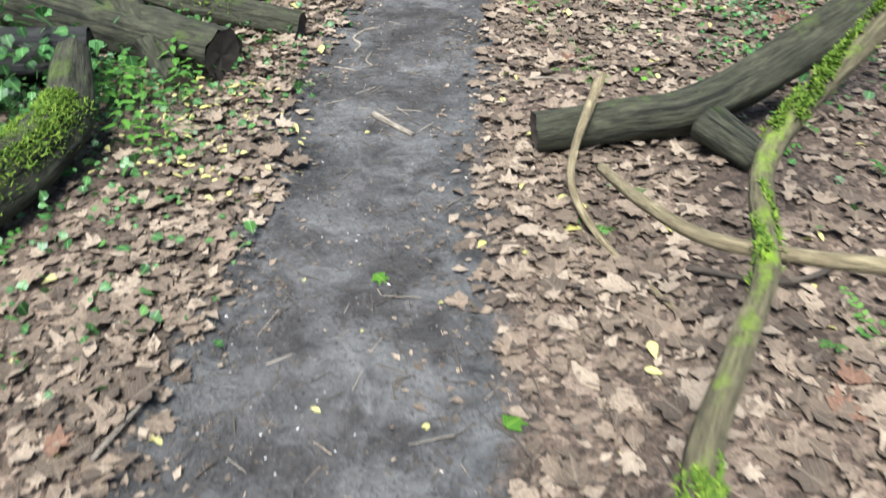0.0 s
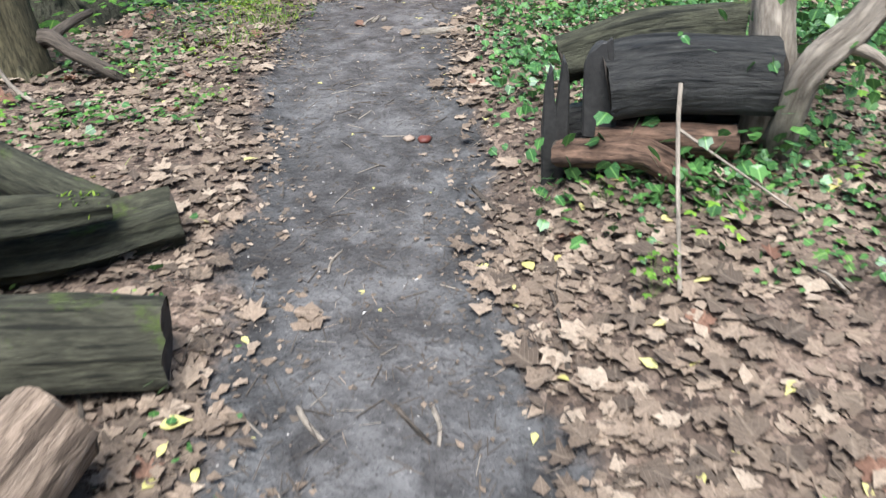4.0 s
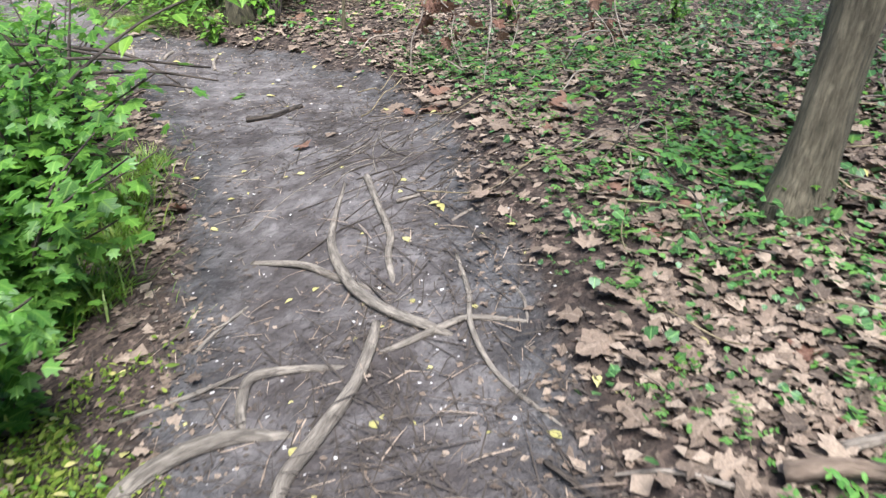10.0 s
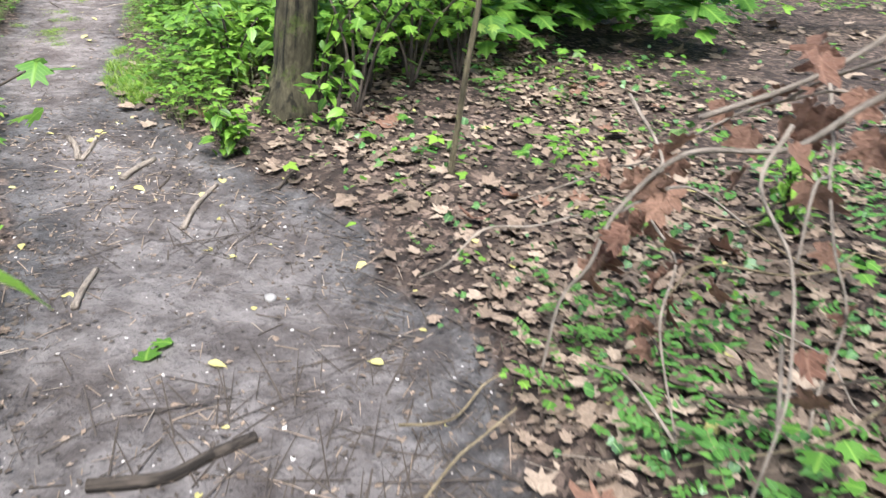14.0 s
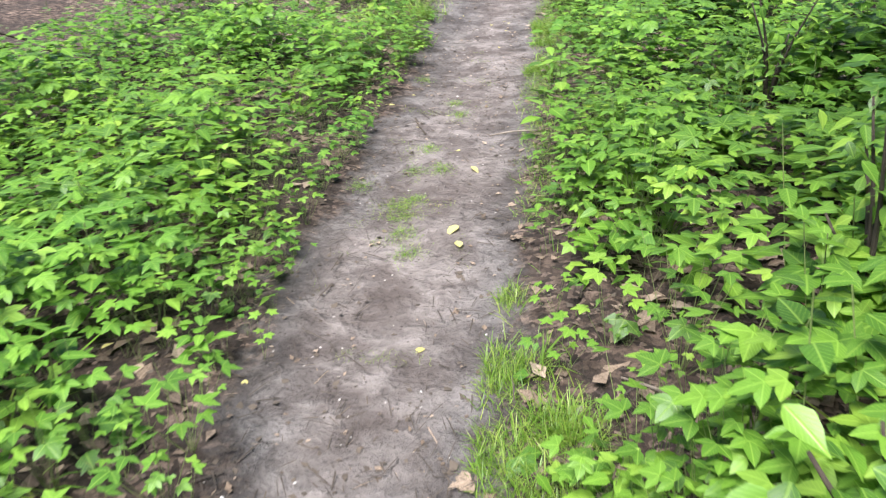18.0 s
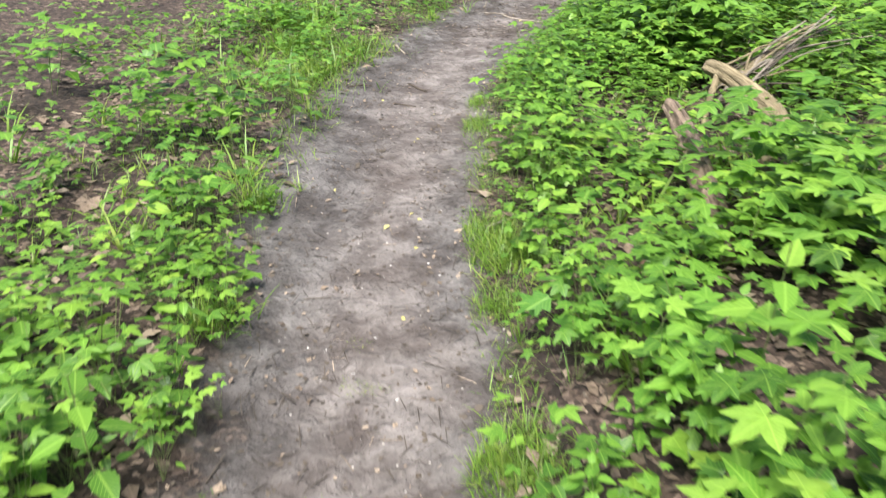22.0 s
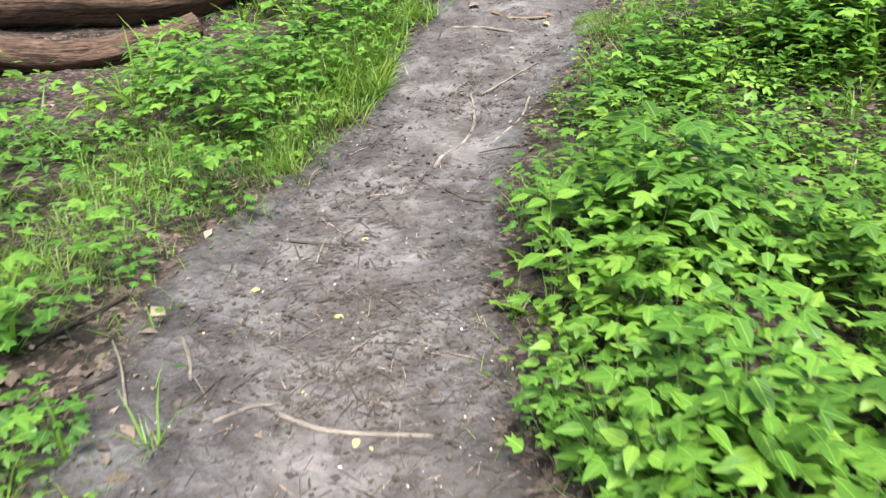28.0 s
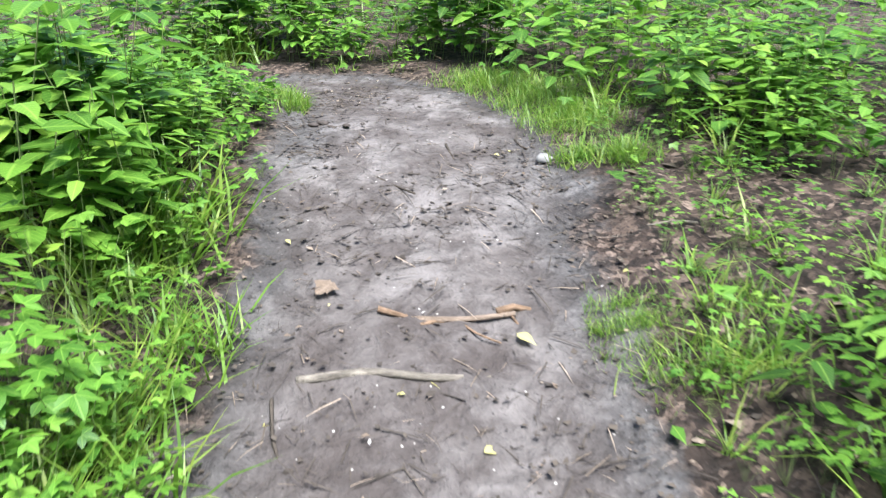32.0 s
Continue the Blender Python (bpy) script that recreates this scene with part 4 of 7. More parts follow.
for i, (x, y, a, l, up) in enumerate(((-2.3, 4.9, 0.5, 1.2, 0.5), (-2.5, 5.3, 0.2, 1.0, 0.5), (-2.2, 6.2, -0.4, 1.4, 0.3), (-2.8, 3.6, 0.9, 1.1, 0.4), (-2.5, 2.7, 1.2, 1.0, 0.3), (-2.0, 4.6, 1.1, 0.9, 0.55))):
    stick([(x - l / 2 * math.cos(a), y - l / 2 * math.sin(a), up), (x, y + 0.05, up + 0.05), (x + l / 2 * math.cos(a), y + l / 2 * math.sin(a), up - 0.15)], 0.03, BARK_OLIVE,
          "grey dead branch lying across the woodpile", "branch", seed=i, category="branch")

# right of the start: a fallen limb and mossy branches
log(wood((0.36, 2.66, 0.085, 0.08), (0.7, 2.70, 0.10, 0.085), (1.08, 2.76, 0.15, 0.088), (1.75, 2.98, 0.46, 0.085), (2.4, 3.25, 0.75, 0.09)), BARK_OLIVE,
    "dark fallen limb with a split end on the leaf litter", seed=11, ends=(True, False), lump=0.1,
    stubs=[wood((1.0, 2.62, 0.12, 0.075), (1.15, 2.42, 0.05, 0.055))])
log(wood((0.36, 0.4, 0.22, 0.034), (0.47, 0.87, 0.28, 0.036), (0.62, 1.16, 0.32, 0.032), (0.77, 1.43, 0.34, 0.031), (0.95, 1.95, 0.38, 0.036), (1.33, 2.26, 0.62, 0.042), (1.8, 2.65, 0.9, 0.048)), BARK_LICHEN,
    "crooked branch furred with bright green moss", fur=16000, furred=(1.0, 0.56), seed=12, ends=(False, False), k=12, lump=0.14, name="mossy_branch", category="branch")
stick([(0.53, 2.2, 0.17), (0.58, 1.85, 0.25), (0.68, 1.62, 0.30), (0.85, 1.48, 0.34), (1.15, 1.3, 0.38), (1.6, 1.1, 0.42)], 0.018, BARK_TAN, "thin yellow-green branch covered with lichen", "branch", taper=1.3, seed=1, category="branch")
stick([(0.60, 2.74, 0.24), (0.47, 2.4, 0.12), (0.45, 2.2, 0.06), (0.53, 1.98, 0.01), (0.70, 1.64, 0.0)], 0.017, BARK_TAN, "thin forked yellowish branch resting on the limb", "branch", taper=0.6, seed=2, category="branch")
stick([(0.62, 2.75, 0.26), (0.56, 2.62, 0.18), (0.50, 2.48, 0.13)], 0.014, BARK_TAN, "short fork of a yellowish branch", "branch", seed=4, category="branch")
stick([(0.75, 1.85, 0.02), (1.05, 1.8, 0.03), (1.35, 1.95, 0.03)], 0.012, BARK_TWIG, "thin dark twig on dead leaves", "twig", seed=5, category="twig")
stick([(1.0, 0.9, 0.02), (1.3, 1.2, 0.04), (1.5, 1.7, 0.02)], 0.014, BARK_TWIG, "thin dark twig on dead leaves", "twig", seed=6, category="twig")

# stacked logs on the far side, wrapped in ivy
log(wood((0.83, 6.13, 0.34, 0.135), (1.0, 6.08, 0.34, 0.14), (1.2, 6.02, 0.32, 0.138), (1.38, 5.98, 0.30, 0.13)), BARK_DARK,
    "blackened wet log with a charred jagged end on the stack", seed=14, lump=0.12, ridge=0.10)
log(wood((0.67, 6.14, 0.14, 0.05), (0.80, 6.03, 0.13, 0.055), (0.93, 5.95, 0.11, 0.055), (1.04, 5.88, 0.03, 0.045)), BARK_RED, "brown split log under the stack", seed=15, ridge=0.2)
log(wood((0.80, 6.10, 0.16, 0.05), (1.0, 6.0, 0.13, 0.06), (1.25, 5.93, 0.10, 0.06)), BARK_RED, "curved brown branch under the blackened log", seed=13, ridge=0.2, name="branch", category="branch")
log(wood((0.74, 6.36, 0.40, 0.09), (1.05, 6.29, 0.42, 0.10), (1.36, 6.22, 0.42, 0.10)), BARK_OLIVE, "weathered log at the back of the stack", seed=16)
log(wood((0.78, 6.36, 0.1, 0.1), (1.05, 6.3, 0.1, 0.1), (1.4, 6.2, 0.1, 0.1)), BARK_DARK, "dark log low in the stack", seed=17)
def charred_board(x, y, up, wide, tall, yaw, notch, seed):
    """An upright slab of burnt wood with a torn, jagged top."""
    rnd = random.Random(seed)
    n = 9
    bm = bmesh.new()
    rings = []
    for depth in (-1, 1):
        ring = []
        for i in range(n):
            u = i / (n - 1)
            top = tall * (0.72 + 0.28 * math.sin(3.1 * u)) - (0.5 * tall * math.exp(-((u - notch) / 0.11) ** 2)) + rnd.uniform(-0.025, 0.025)
            ring.append((u - 0.5, top))
        low = [(0.5, 0.4 * tall), (0.42, -0.03), (-0.42, -0.03), (-0.52, 0.4 * tall)]
        rings.append([bm.verts.new((wide * a + rnd.uniform(-0.006, 0.006), depth * (0.022 + rnd.uniform(0, 0.008)), b)) for a, b in ring + low])
    bm.faces.new(rings[0])
    bm.faces.new(rings[1][::-1])
    m = len(rings[0])
    for i in range(m):
        bm.faces.new((rings[0][i], rings[1][i], rings[1][(i + 1) % m], rings[0][(i + 1) % m]))
    bmesh.ops.recalc_face_normals(bm, faces=bm.faces[:])
    bmesh.ops.bevel(bm, geom=bm.edges[:], offset=0.006, segments=1, affect="EDGES")
    me = bpy.data.meshes.new("stake")
    bm.to_mesh(me)
    bm.free()
    me.materials.append(CHAR)
    ob = new("stake", me)
    ob.matrix_world = pose(x, y, g0(x, y, up), 0, 0, yaw)
    tagged(ob, "charred upright board with a jagged torn top", "stake")


CHAR = plain_material("charred_wood", (0.006, 0.006, 0.006), (0.05, 0.046, 0.042), 45, 0.6)
charred_board(0.67, 6.20, 0.0, 0.095, 0.52, -14, 0.45, 18)
charred_board(0.805, 6.10, 0.19, 0.14, 0.33, -24, 0.85, 19)
log(wood((1.50, 6.14, 0.0, 0.12), (1.46, 6.10, 0.14, 0.09), (1.43, 6.07, 0.30, 0.085), (1.42, 6.08, 0.42, 0.08), (1.42, 6.12, 0.56, 0.07)), BARK_STICK,
    "pale brown broken stump with stringy wood at the stack", seed=20, ends=(False, True), cut=CUT_PALE, name="stump", category="stump", lump=0.2, ridge=0.3)
log(wood((1.47, 5.99, 0.0, 0.06), (1.41, 5.89, 0.12, 0.055), (1.38, 5.80, 0.37, 0.045), (1.43, 5.77, 0.46, 0.05), (1.48, 5.75, 0.52, 0.045), (1.56, 5.74, 0.66, 0.04), (1.63, 5.70, 0.86, 0.035)), BARK_STICK,
    "twisted bare branch rising from the stack", seed=21, ends=(False, False), name="branch", category="branch", lump=0.24, k=16, ridge=0.25,
    stubs=[wood((1.43, 5.80, 0.42, 0.035), (1.56, 5.82, 0.5, 0.03), (1.70, 5.9, 0.7, 0.02)), wood((1.45, 5.77, 0.48, 0.025), (1.52, 5.68, 0.46, 0.015), (1.60, 5.6, 0.38, 0.008))])
stick([(1.0, 5.91, 0.36), (0.95, 5.79, 0.27), (0.86, 5.55, 0.12), (0.757, 5.285, 0.01)], 0.008, BARK_STICK, "thin pale forked stick leaning on the stack", "stick", seed=3, taper=0.8)
stick([(0.95, 5.79, 0.27), (1.1, 5.67, 0.15), (1.28, 5.53, 0.02)], 0.006, BARK_STICK, "thin side fork of a pale stick", "stick", seed=4)
for i, (a, b) in enumerate((((1.35, 6.4, 0.36), (2.9, 7.0, 0.5)), ((1.7, 6.7, 0.5), (2.6, 6.1, 0.8)))):
    stick([a, tuple((p + q) / 2 + 0.04 for p, q in zip(a, b)), b], 0.03, BARK_OLIVE, "grey dead branch behind the log stack", "branch", seed=i, category="branch")

# ---- trees ----
TX, TY = 2.29, 16.43  # the tree at the bend


def tree(x, y, lean, r, h, material, label, flare=1.6, roots=5, seed=0, limbs=6, crown=True):
    rnd = random.Random(seed)
    thing = tagged(new("tree"), label, "tree")
    z = g0(x, y)
    thing.location = (x, y, z - 0.05)
    top = lambda f: (lean[0] * f * h, lean[1] * f * h, f * h)
    rows = [(0, 0, -0.25, r * flare), (*top(0.01), r * flare * 0.93), (*top(0.03), r * 1.15), (*top(0.08), r), (*top(0.2), r * 0.93), (*top(0.4), r * 0.8)]
    rows += [(top(f)[0] + rnd.uniform(-0.1, 0.1), top(f)[1] + rnd.uniform(-0.1, 0.1), f * h, r * (1.1 - f) * 1.1) for f in (0.6, 0.8, 1.0)]
    part("trunk", tube("trunk", rows, material, 26, 0.14, 0.06, True, seed, ridge=0.09), thing)
    for i in range(roots):
        a = i * 6.28 / roots + rnd.uniform(-0.4, 0.4)
        c, s, n = math.cos(a), math.sin(a), r * rnd.uniform(2.0, 3.4)
        part("root", tube("root", [(c * r * 0.5, s * r * 0.5, r * 1.1, r * 0.32), (c * r * 1.25, s * r * 1.25, r * 0.25, r * 0.30), (c * n, s * n, -0.06, r * 0.14)], material, 9, 0.1, 0.05, False, seed + i), thing)
    heap = Heap()
    for i in range(limbs):
        f = 0.5 + 0.5 * i / limbs
        p = np.array(top(f))
        a, n = i * 2.4 + rnd.uniform(-0.4, 0.4), h * rnd.uniform(0.22, 0.34)
        q = p + np.array((math.cos(a) * n, math.sin(a) * n, n * 0.5))
        m = (p + q) / 2 + np.array((0, 0, 0.12))
        part("limb", tube("limb", [(*p, r * 0.32), (*m, r * 0.2), (*q, r * 0.06)], material, 8, 0.08, 0.15, True, seed + i), thing)
        if crown:
            for t in (0.45, 0.7, 0.9, 1.05):
                n2 = 14
                at = p + (q - p) * t + RNG.normal(0, 0.36, (n2, 3)) * np.array((1, 1, 0.55))
                heap.add(MAPLE, at, turns(RNG.uniform(0, 6.28, n2), RNG.normal(-0.3, 0.4, n2), RNG.normal(0, 0.4, n2)), RNG.uniform(0.12, 0.19, n2))
    if crown:
        stuff("crown", heap, [LOBED], "loose crown of green lobed leaves", "", thing)
    return thing


tree(2.83, 10.98, (0.10, -0.03), 0.085, 7.0, BARK_SLIM, "slim leaning tree with olive bark rising from ivy", 1.5, 4, 1)
tree(3.55, 9.55, (0.06, 0.03), 0.085, 6.5, BARK_SLIM, "slim grey-brown young tree among ivy", 1.4, 4, 2)
tree(TX, TY, (0.09, 0.03), 0.095, 8.0, BARK_BEND, "tree with rough green-stained bark beside the path bend", 1.85, 8, 3)
tree(-2.05, 9.75, (-0.03, 0.02), 0.32, 9.0, BARK_MOSSY, "thick old tree with moss on its flared root buttress", 1.7, 7, 4)
tree(-1.80, 8.1, (-0.02, 0.03), 0.14, 7.0, BARK_TRUNK, "dark mossy tree trunk with a crooked root on the leaves", 1.35, 5, 9)
tree(3.45, 17.15, (0.03, 0.05), 0.032, 5.0, BARK_DARK, "thin dark young tree in the undergrowth", 1.3, 3, 5, 5)
tree(2.63, 17.0, (0.05, 0.06), 0.03, 3.5, BARK_TRUNK, "thin sapling stem behind the larger tree", 1.2, 0, 6, 4)
tree(2.82, 17.1, (0.0, 0.05), 0.04, 3.8, BARK_DARK, "thin dark sapling stem behind the larger tree", 1.2, 0, 7, 4)
tree(2.93, 15.5, (0.09, 0.02), 0.014, 2.6, BARK_LICHEN, "thin pale sapling pole leaning slightly in leaf litter", 1.1, 0, 8, 3, False)

# ---- roots that cross the path ----
ROOTS = [
    [(0.50, 10.50, -0.01, 0.02), (0.62, 10.53, 0.02, 0.035), (0.78, 10.59, 0.055, 0.045), (0.95, 10.60, 0.07, 0.045), (1.09, 10.54, 0.05, 0.035), (1.28, 10.40, 0.005, 0.02)],
    [(0.68, 10.03, -0.015, 0.02), (0.85, 10.18, 0.03, 0.033), (1.03, 10.25, 0.04, 0.036), (1.19, 10.24, 0.03, 0.03), (1.38, 10.19, 0.0, 0.02)],
    [(-0.62, 10.45, -0.02, 0.06), (-0.18, 10.2, 0.03, 0.06), (0.15, 10.13, 0.035, 0.055), (0.45, 10.03, 0.03, 0.05), (0.62, 10.03, 0.03, 0.045), (0.72, 10.06, 0.0, 0.03)],
    [(0.80, 10.86, -0.01, 0.03), (0.87, 11.0, 0.02, 0.034), (1.01, 11.10, 0.03, 0.034), (1.20, 11.25, 0.03, 0.03), (1.34, 11.42, 0.03, 0.026), (1.40, 11.52, 0.02, 0.02)],
    [(1.58, 11.28, -0.01, 0.02), (1.53, 11.36, 0.02, 0.03), (1.46, 11.56, 0.03, 0.034), (1.43, 11.82, 0.035, 0.034), (1.48, 12.14, 0.03, 0.028), (1.58, 12.38, 0.02, 0.02), (1.78, 12.72, 0.0, 0.012)],
    [(1.57, 11.72, -0.01, 0.014), (1.64, 11.92, 0.015, 0.02), (1.73, 12.09, 0.02, 0.021), (1.80, 12.36, 0.02, 0.02), (1.89, 12.70, 0.02, 0.025)],
    [(1.18, 12.34, 0.0, 0.02), (1.34, 12.11, 0.025, 0.024), (1.43, 11.90, 0.02, 0.022), (1.58, 11.58, -0.01, 0.012)],
    [(1.34, 11.36, 0.0, 0.014), (1.45, 11.34, 0.015, 0.02), (1.56, 11.33, 0.02, 0.021), (1.67, 11.31, 0.015, 0.018), (1.80, 11.15, 0.0, 0.011)],
    [(1.86, 11.74, 0.0, 0.010), (1.75, 11.46, 0.012, 0.013), (1.64, 11.26, 0.022, 0.014), (1.58, 11.0, 0.012, 0.013), (1.59, 10.68, 0.0, 0.010)],
    [(0.83, 11.28, -0.01, 0.02), (0.87, 11.42, 0.02, 0.024), (0.94, 11.53, 0.025, 0.024), (1.08, 11.47, 0.02, 0.02), (1.22, 11.38, -0.005, 0.014)],
    [(0.36, 11.18, -0.02, 0.05), (0.50, 11.28, 0.02, 0.05), (0.66, 11.31, 0.025, 0.045), (0.82, 11.28, 0.02, 0.035), (0.97, 11.18, -0.01, 0.02)],
    [(1.89, 11.39, 0.0, 0.008), (1.85, 11.25, 0.008, 0.009), (1.77, 11.10, 0.0, 0.007)],
    [(0.50, 11.62, 0.0, 0.014), (0.74, 11.58, 0.012, 0.014), (0.94, 11.60, 0.0, 0.011)],
    [(0.80, 11.82, 0.0, 0.012), (0.92, 11.91, 0.012, 0.013), (1.06, 12.0, 0.0, 0.010)],
]
for i, rows in enumerate(ROOTS):
    me = tube("tree_root", [(x - rows[0][0], y - rows[0][1], g0(x, y, u) - g0(rows[0][0], rows[0][1]), r) for x, y, u, r in [(a, b, 0.75 * c - 0.004, 0.74 * e) for a, b, c, e in rows]], BARK_ROOT, 12, 0.14, 0.025, True, i, 0.8)
    ob = new("tree_root", me)
    ob.location = (rows[0][0], rows[0][1], g0(rows[0][0], rows[0][1]))
    tagged(ob, "worn bare tree root arching out of the trodden path", "tree root", "roots across the path")
BARK_RUBBED = bark_material("rubbed_orange_root", (0.14, 0.085, 0.05), (0.36, 0.235, 0.15), furrow=0.5, split=0.2)
for i, pts in enumerate(([(3.60, 30.16, -0.004), (3.645, 30.10, 0.007), (3.68, 30.045, -0.004)], [(3.655, 30.03, -0.004), (3.71, 30.01, 0.006), (3.745, 29.97, -0.003)], [(3.85, 29.88, -0.003), (3.895, 29.85, 0.009), (3.94, 29.815, -0.004)],
                         [(3.76, 29.945, 0.002), (3.74, 29.87, 0.005), (3.755, 29.79, -0.003)], [(3.87, 29.84, 0.0), (3.855, 29.79, 0.005), (3.87, 29.75, -0.003)])):
    stick(pts, (0.011, 0.008, 0.014, 0.005, 0.005)[i], BARK_RUBBED, "orange rubbed root end in the trodden soil", "root", seed=i, category="root")
for i, pts in enumerate(([(3.24, 30.12, -0.01), (3.39, 29.99, 0.01), (3.49, 29.85, 0.012), (3.64, 29.73, -0.005)], [(3.66, 30.07, 0.0), (3.77, 29.95, 0.012), (3.88, 29.83, 0.0)])):
    stick(pts, 0.014 - 0.003 * i, BARK_ROOT if i == 0 else BARK_PALE, ("smooth root crossing the climbing path", "reddish bare root in the climbing path")[i], "tree_root", seed=i, taper=0.7, category="tree root")

# ---- sticks on the path ----
PALE = "pale dry stick lying on the path"
DARK = "dark thin twig lying on the path"
LYING = [
    ([(-0.31, 3.10), (-0.22, 3.0), (-0.13, 2.90)], 0.016, 0), ([(-0.47, 3.89), (-0.45, 4.02), (-0.50, 4.11), (-0.44, 4.23), (-0.36, 4.26)], 0.008, 0),
    ([(-0.36, 3.69), (-0.40, 3.76), (-0.38, 3.86)], 0.006, 0), ([(-0.56, 3.69), (-0.43, 3.64)], 0.005, 0), ([(-0.75, 4.51), (-0.47, 4.30)], 0.005, 1), ([(-0.96, 4.42), (-0.77, 4.40)], 0.007, 0),
    ([(-0.74, 4.03), (-0.77, 4.26)], 0.007, 0), ([(-0.87, 3.45), (-0.80, 3.28)], 0.006, 1), ([(-0.35, 5.24), (-0.29, 5.10)], 0.009, 0), ([(-0.09, 5.18), (-0.02, 5.03)], 0.008, 1),
    ([(0.01, 5.15), (0.0, 5.02)], 0.007, 0), ([(-0.23, 5.86), (-0.17, 6.0)], 0.005, 0), ([(0.39, 6.34), (0.43, 6.10)], 0.011, 1), ([(0.34, 6.24), (0.38, 6.11)], 0.011, 1),
    ([(1.63, 13.94), (1.76, 13.93), (1.83, 13.94), (1.90, 13.99), (2.03, 14.05)], 0.02, 1), ([(1.29, 16.03), (1.25, 16.2), (1.20, 16.32)], 0.016, 0), ([(1.30, 16.03), (1.33, 16.30)], 0.011, 0),
    ([(1.50, 15.82), (1.62, 16.05)], 0.016, 0), ([(1.78, 15.32), (1.83, 15.54), (1.91, 15.73)], 0.013, 0), ([(1.66, 15.73), (1.70, 15.87)], 0.006, 1), ([(1.47, 14.76), (1.50, 15.04)], 0.013, 0),
    ([(1.88, 12.33), (1.99, 12.31)], 0.011, 0), ([(1.98, 11.99), (2.14, 11.98)], 0.008, 0), ([(0.45, 19.89), (0.57, 19.63)], 0.006, 1), ([(0.35, 24.49), (0.48, 24.33)], 0.010, 1), ([(0.30, 24.06), (0.45, 24.01)], 0.006, 1), ([(0.13, 25.42), (0.23, 25.20)], 0.011, 0),
    ([(0.78, 26.96), (0.91, 26.99), (0.99, 26.97)], 0.010, 0), ([(0.96, 26.93), (1.08, 26.78), (1.33, 26.62)], 0.012, 0), ([(1.33, 28.01), (1.43, 27.94), (1.53, 27.85)], 0.009, 1),
    ([(1.37, 27.77), (1.49, 27.98)], 0.007, 0), ([(0.78, 27.44), (0.76, 27.18)], 0.010, 0), ([(2.22, 28.38), (2.31, 28.47), (2.45, 28.53), (2.62, 28.69), (2.77, 28.95), (2.83, 29.10)], 0.014, 0),
    ([(2.88, 29.06), (3.43, 29.26)], 0.007, 0), ([(3.10, 28.85), (2.91, 28.65), (2.73, 28.53), (2.55, 28.43)], 0.010, 0), ([(2.68, 29.74), (2.64, 29.6), (2.61, 29.50)], 0.010, 0),
    ([(1.58, 28.50), (1.65, 28.61), (1.75, 28.66)], 0.007, 0), ([(2.16, 28.13), (2.19, 28.01), (2.27, 27.90)], 0.013, 1), ([(3.14, 30.10), (3.03, 29.93)], 0.008, 1), ([(4.26, 30.93), (4.23, 30.59)], 0.008, 1),
    ([(0.50, 9.62), (0.64, 9.72)], 0.009, 1), ([(0.78, 9.44), (0.79, 9.30)], 0.008, 1), ([(0.27, 9.0), (0.33, 9.14)], 0.012, 0), ([(0.34, 9.02), (0.37, 9.09)], 0.013, 0), ([(0.20, 8.92), (0.30, 9.11)], 0.010, 0),
    ([(-0.56, 9.45), (-0.30, 9.60)], 0.012, 1), ([(-0.33, 9.52), (-0.16, 9.47)], 0.012, 1), ([(-0.24, 9.22), (-0.12, 9.32)], 0.011, 1), ([(0.51, 9.55), (0.60, 9.68)], 0.007, 1), ([(0.34, 8.50), (0.37, 8.62)], 0.006, 0), ([(0.36, 8.24), (0.38, 8.34)], 0.006, 0), ([(0.46, 10.02), (0.62, 10.06)], 0.006, 1),
    ([(4.74, 30.87), (4.64, 30.73)], 0.007, 1), ([(5.04, 30.69), (4.97, 30.57)], 0.009, 1)]
for i, (pts, r, tone) in enumerate(LYING):
    if len(pts) == 2:
        a, b = pts
        pts = [a, ((a[0] + b[0]) / 2 + 0.012 * math.sin(i * 2.1), (a[1] + b[1]) / 2 + 0.012 * math.cos(i * 1.7)), b]
    stick(pts, r * (0.78 if pts[0][1] > 26 else 1.0), (BARK_STICK, BARK_TWIG)[tone], (PALE, DARK)[tone], "stick" if tone == 0 else "twig", seed=i % 9, taper=0.75, category="stick" if tone == 0 else "twig")

# ---- timbers right of the straight, and the big fallen logs past the bend ----
log(wood((1.83, 23.13, 0.27, 0.038), (1.845, 23.0, 0.25, 0.043), (1.86, 22.8, 0.22, 0.047), (1.875, 22.5, 0.17, 0.05), (1.91, 22.05, 0.04, 0.045)), BARK_PALE, "pale split log lying across green plants", seed=31, cut=CUT_PALE, lump=0.16, ridge=0.2)
log(wood((2.08, 23.5, 0.35, 0.036), (2.16, 23.34, 0.33, 0.038), (2.31, 23.03, 0.26, 0.04), (2.26, 22.85, 0.21, 0.042), (2.15, 22.62, 0.12, 0.042), (2.02, 22.3, 0.0, 0.04)), BARK_TAN,
    "grey-brown bent dead branch among green plants", seed=32, cut=CUT_PALE, lump=0.2, name="branch", category="branch", ridge=0.2, stubs=[wood((2.12, 23.42, 0.36, 0.022), (2.06, 23.3, 0.24, 0.016), (2.02, 23.2, 0.10, 0.010))])
fan = random.Random(21)
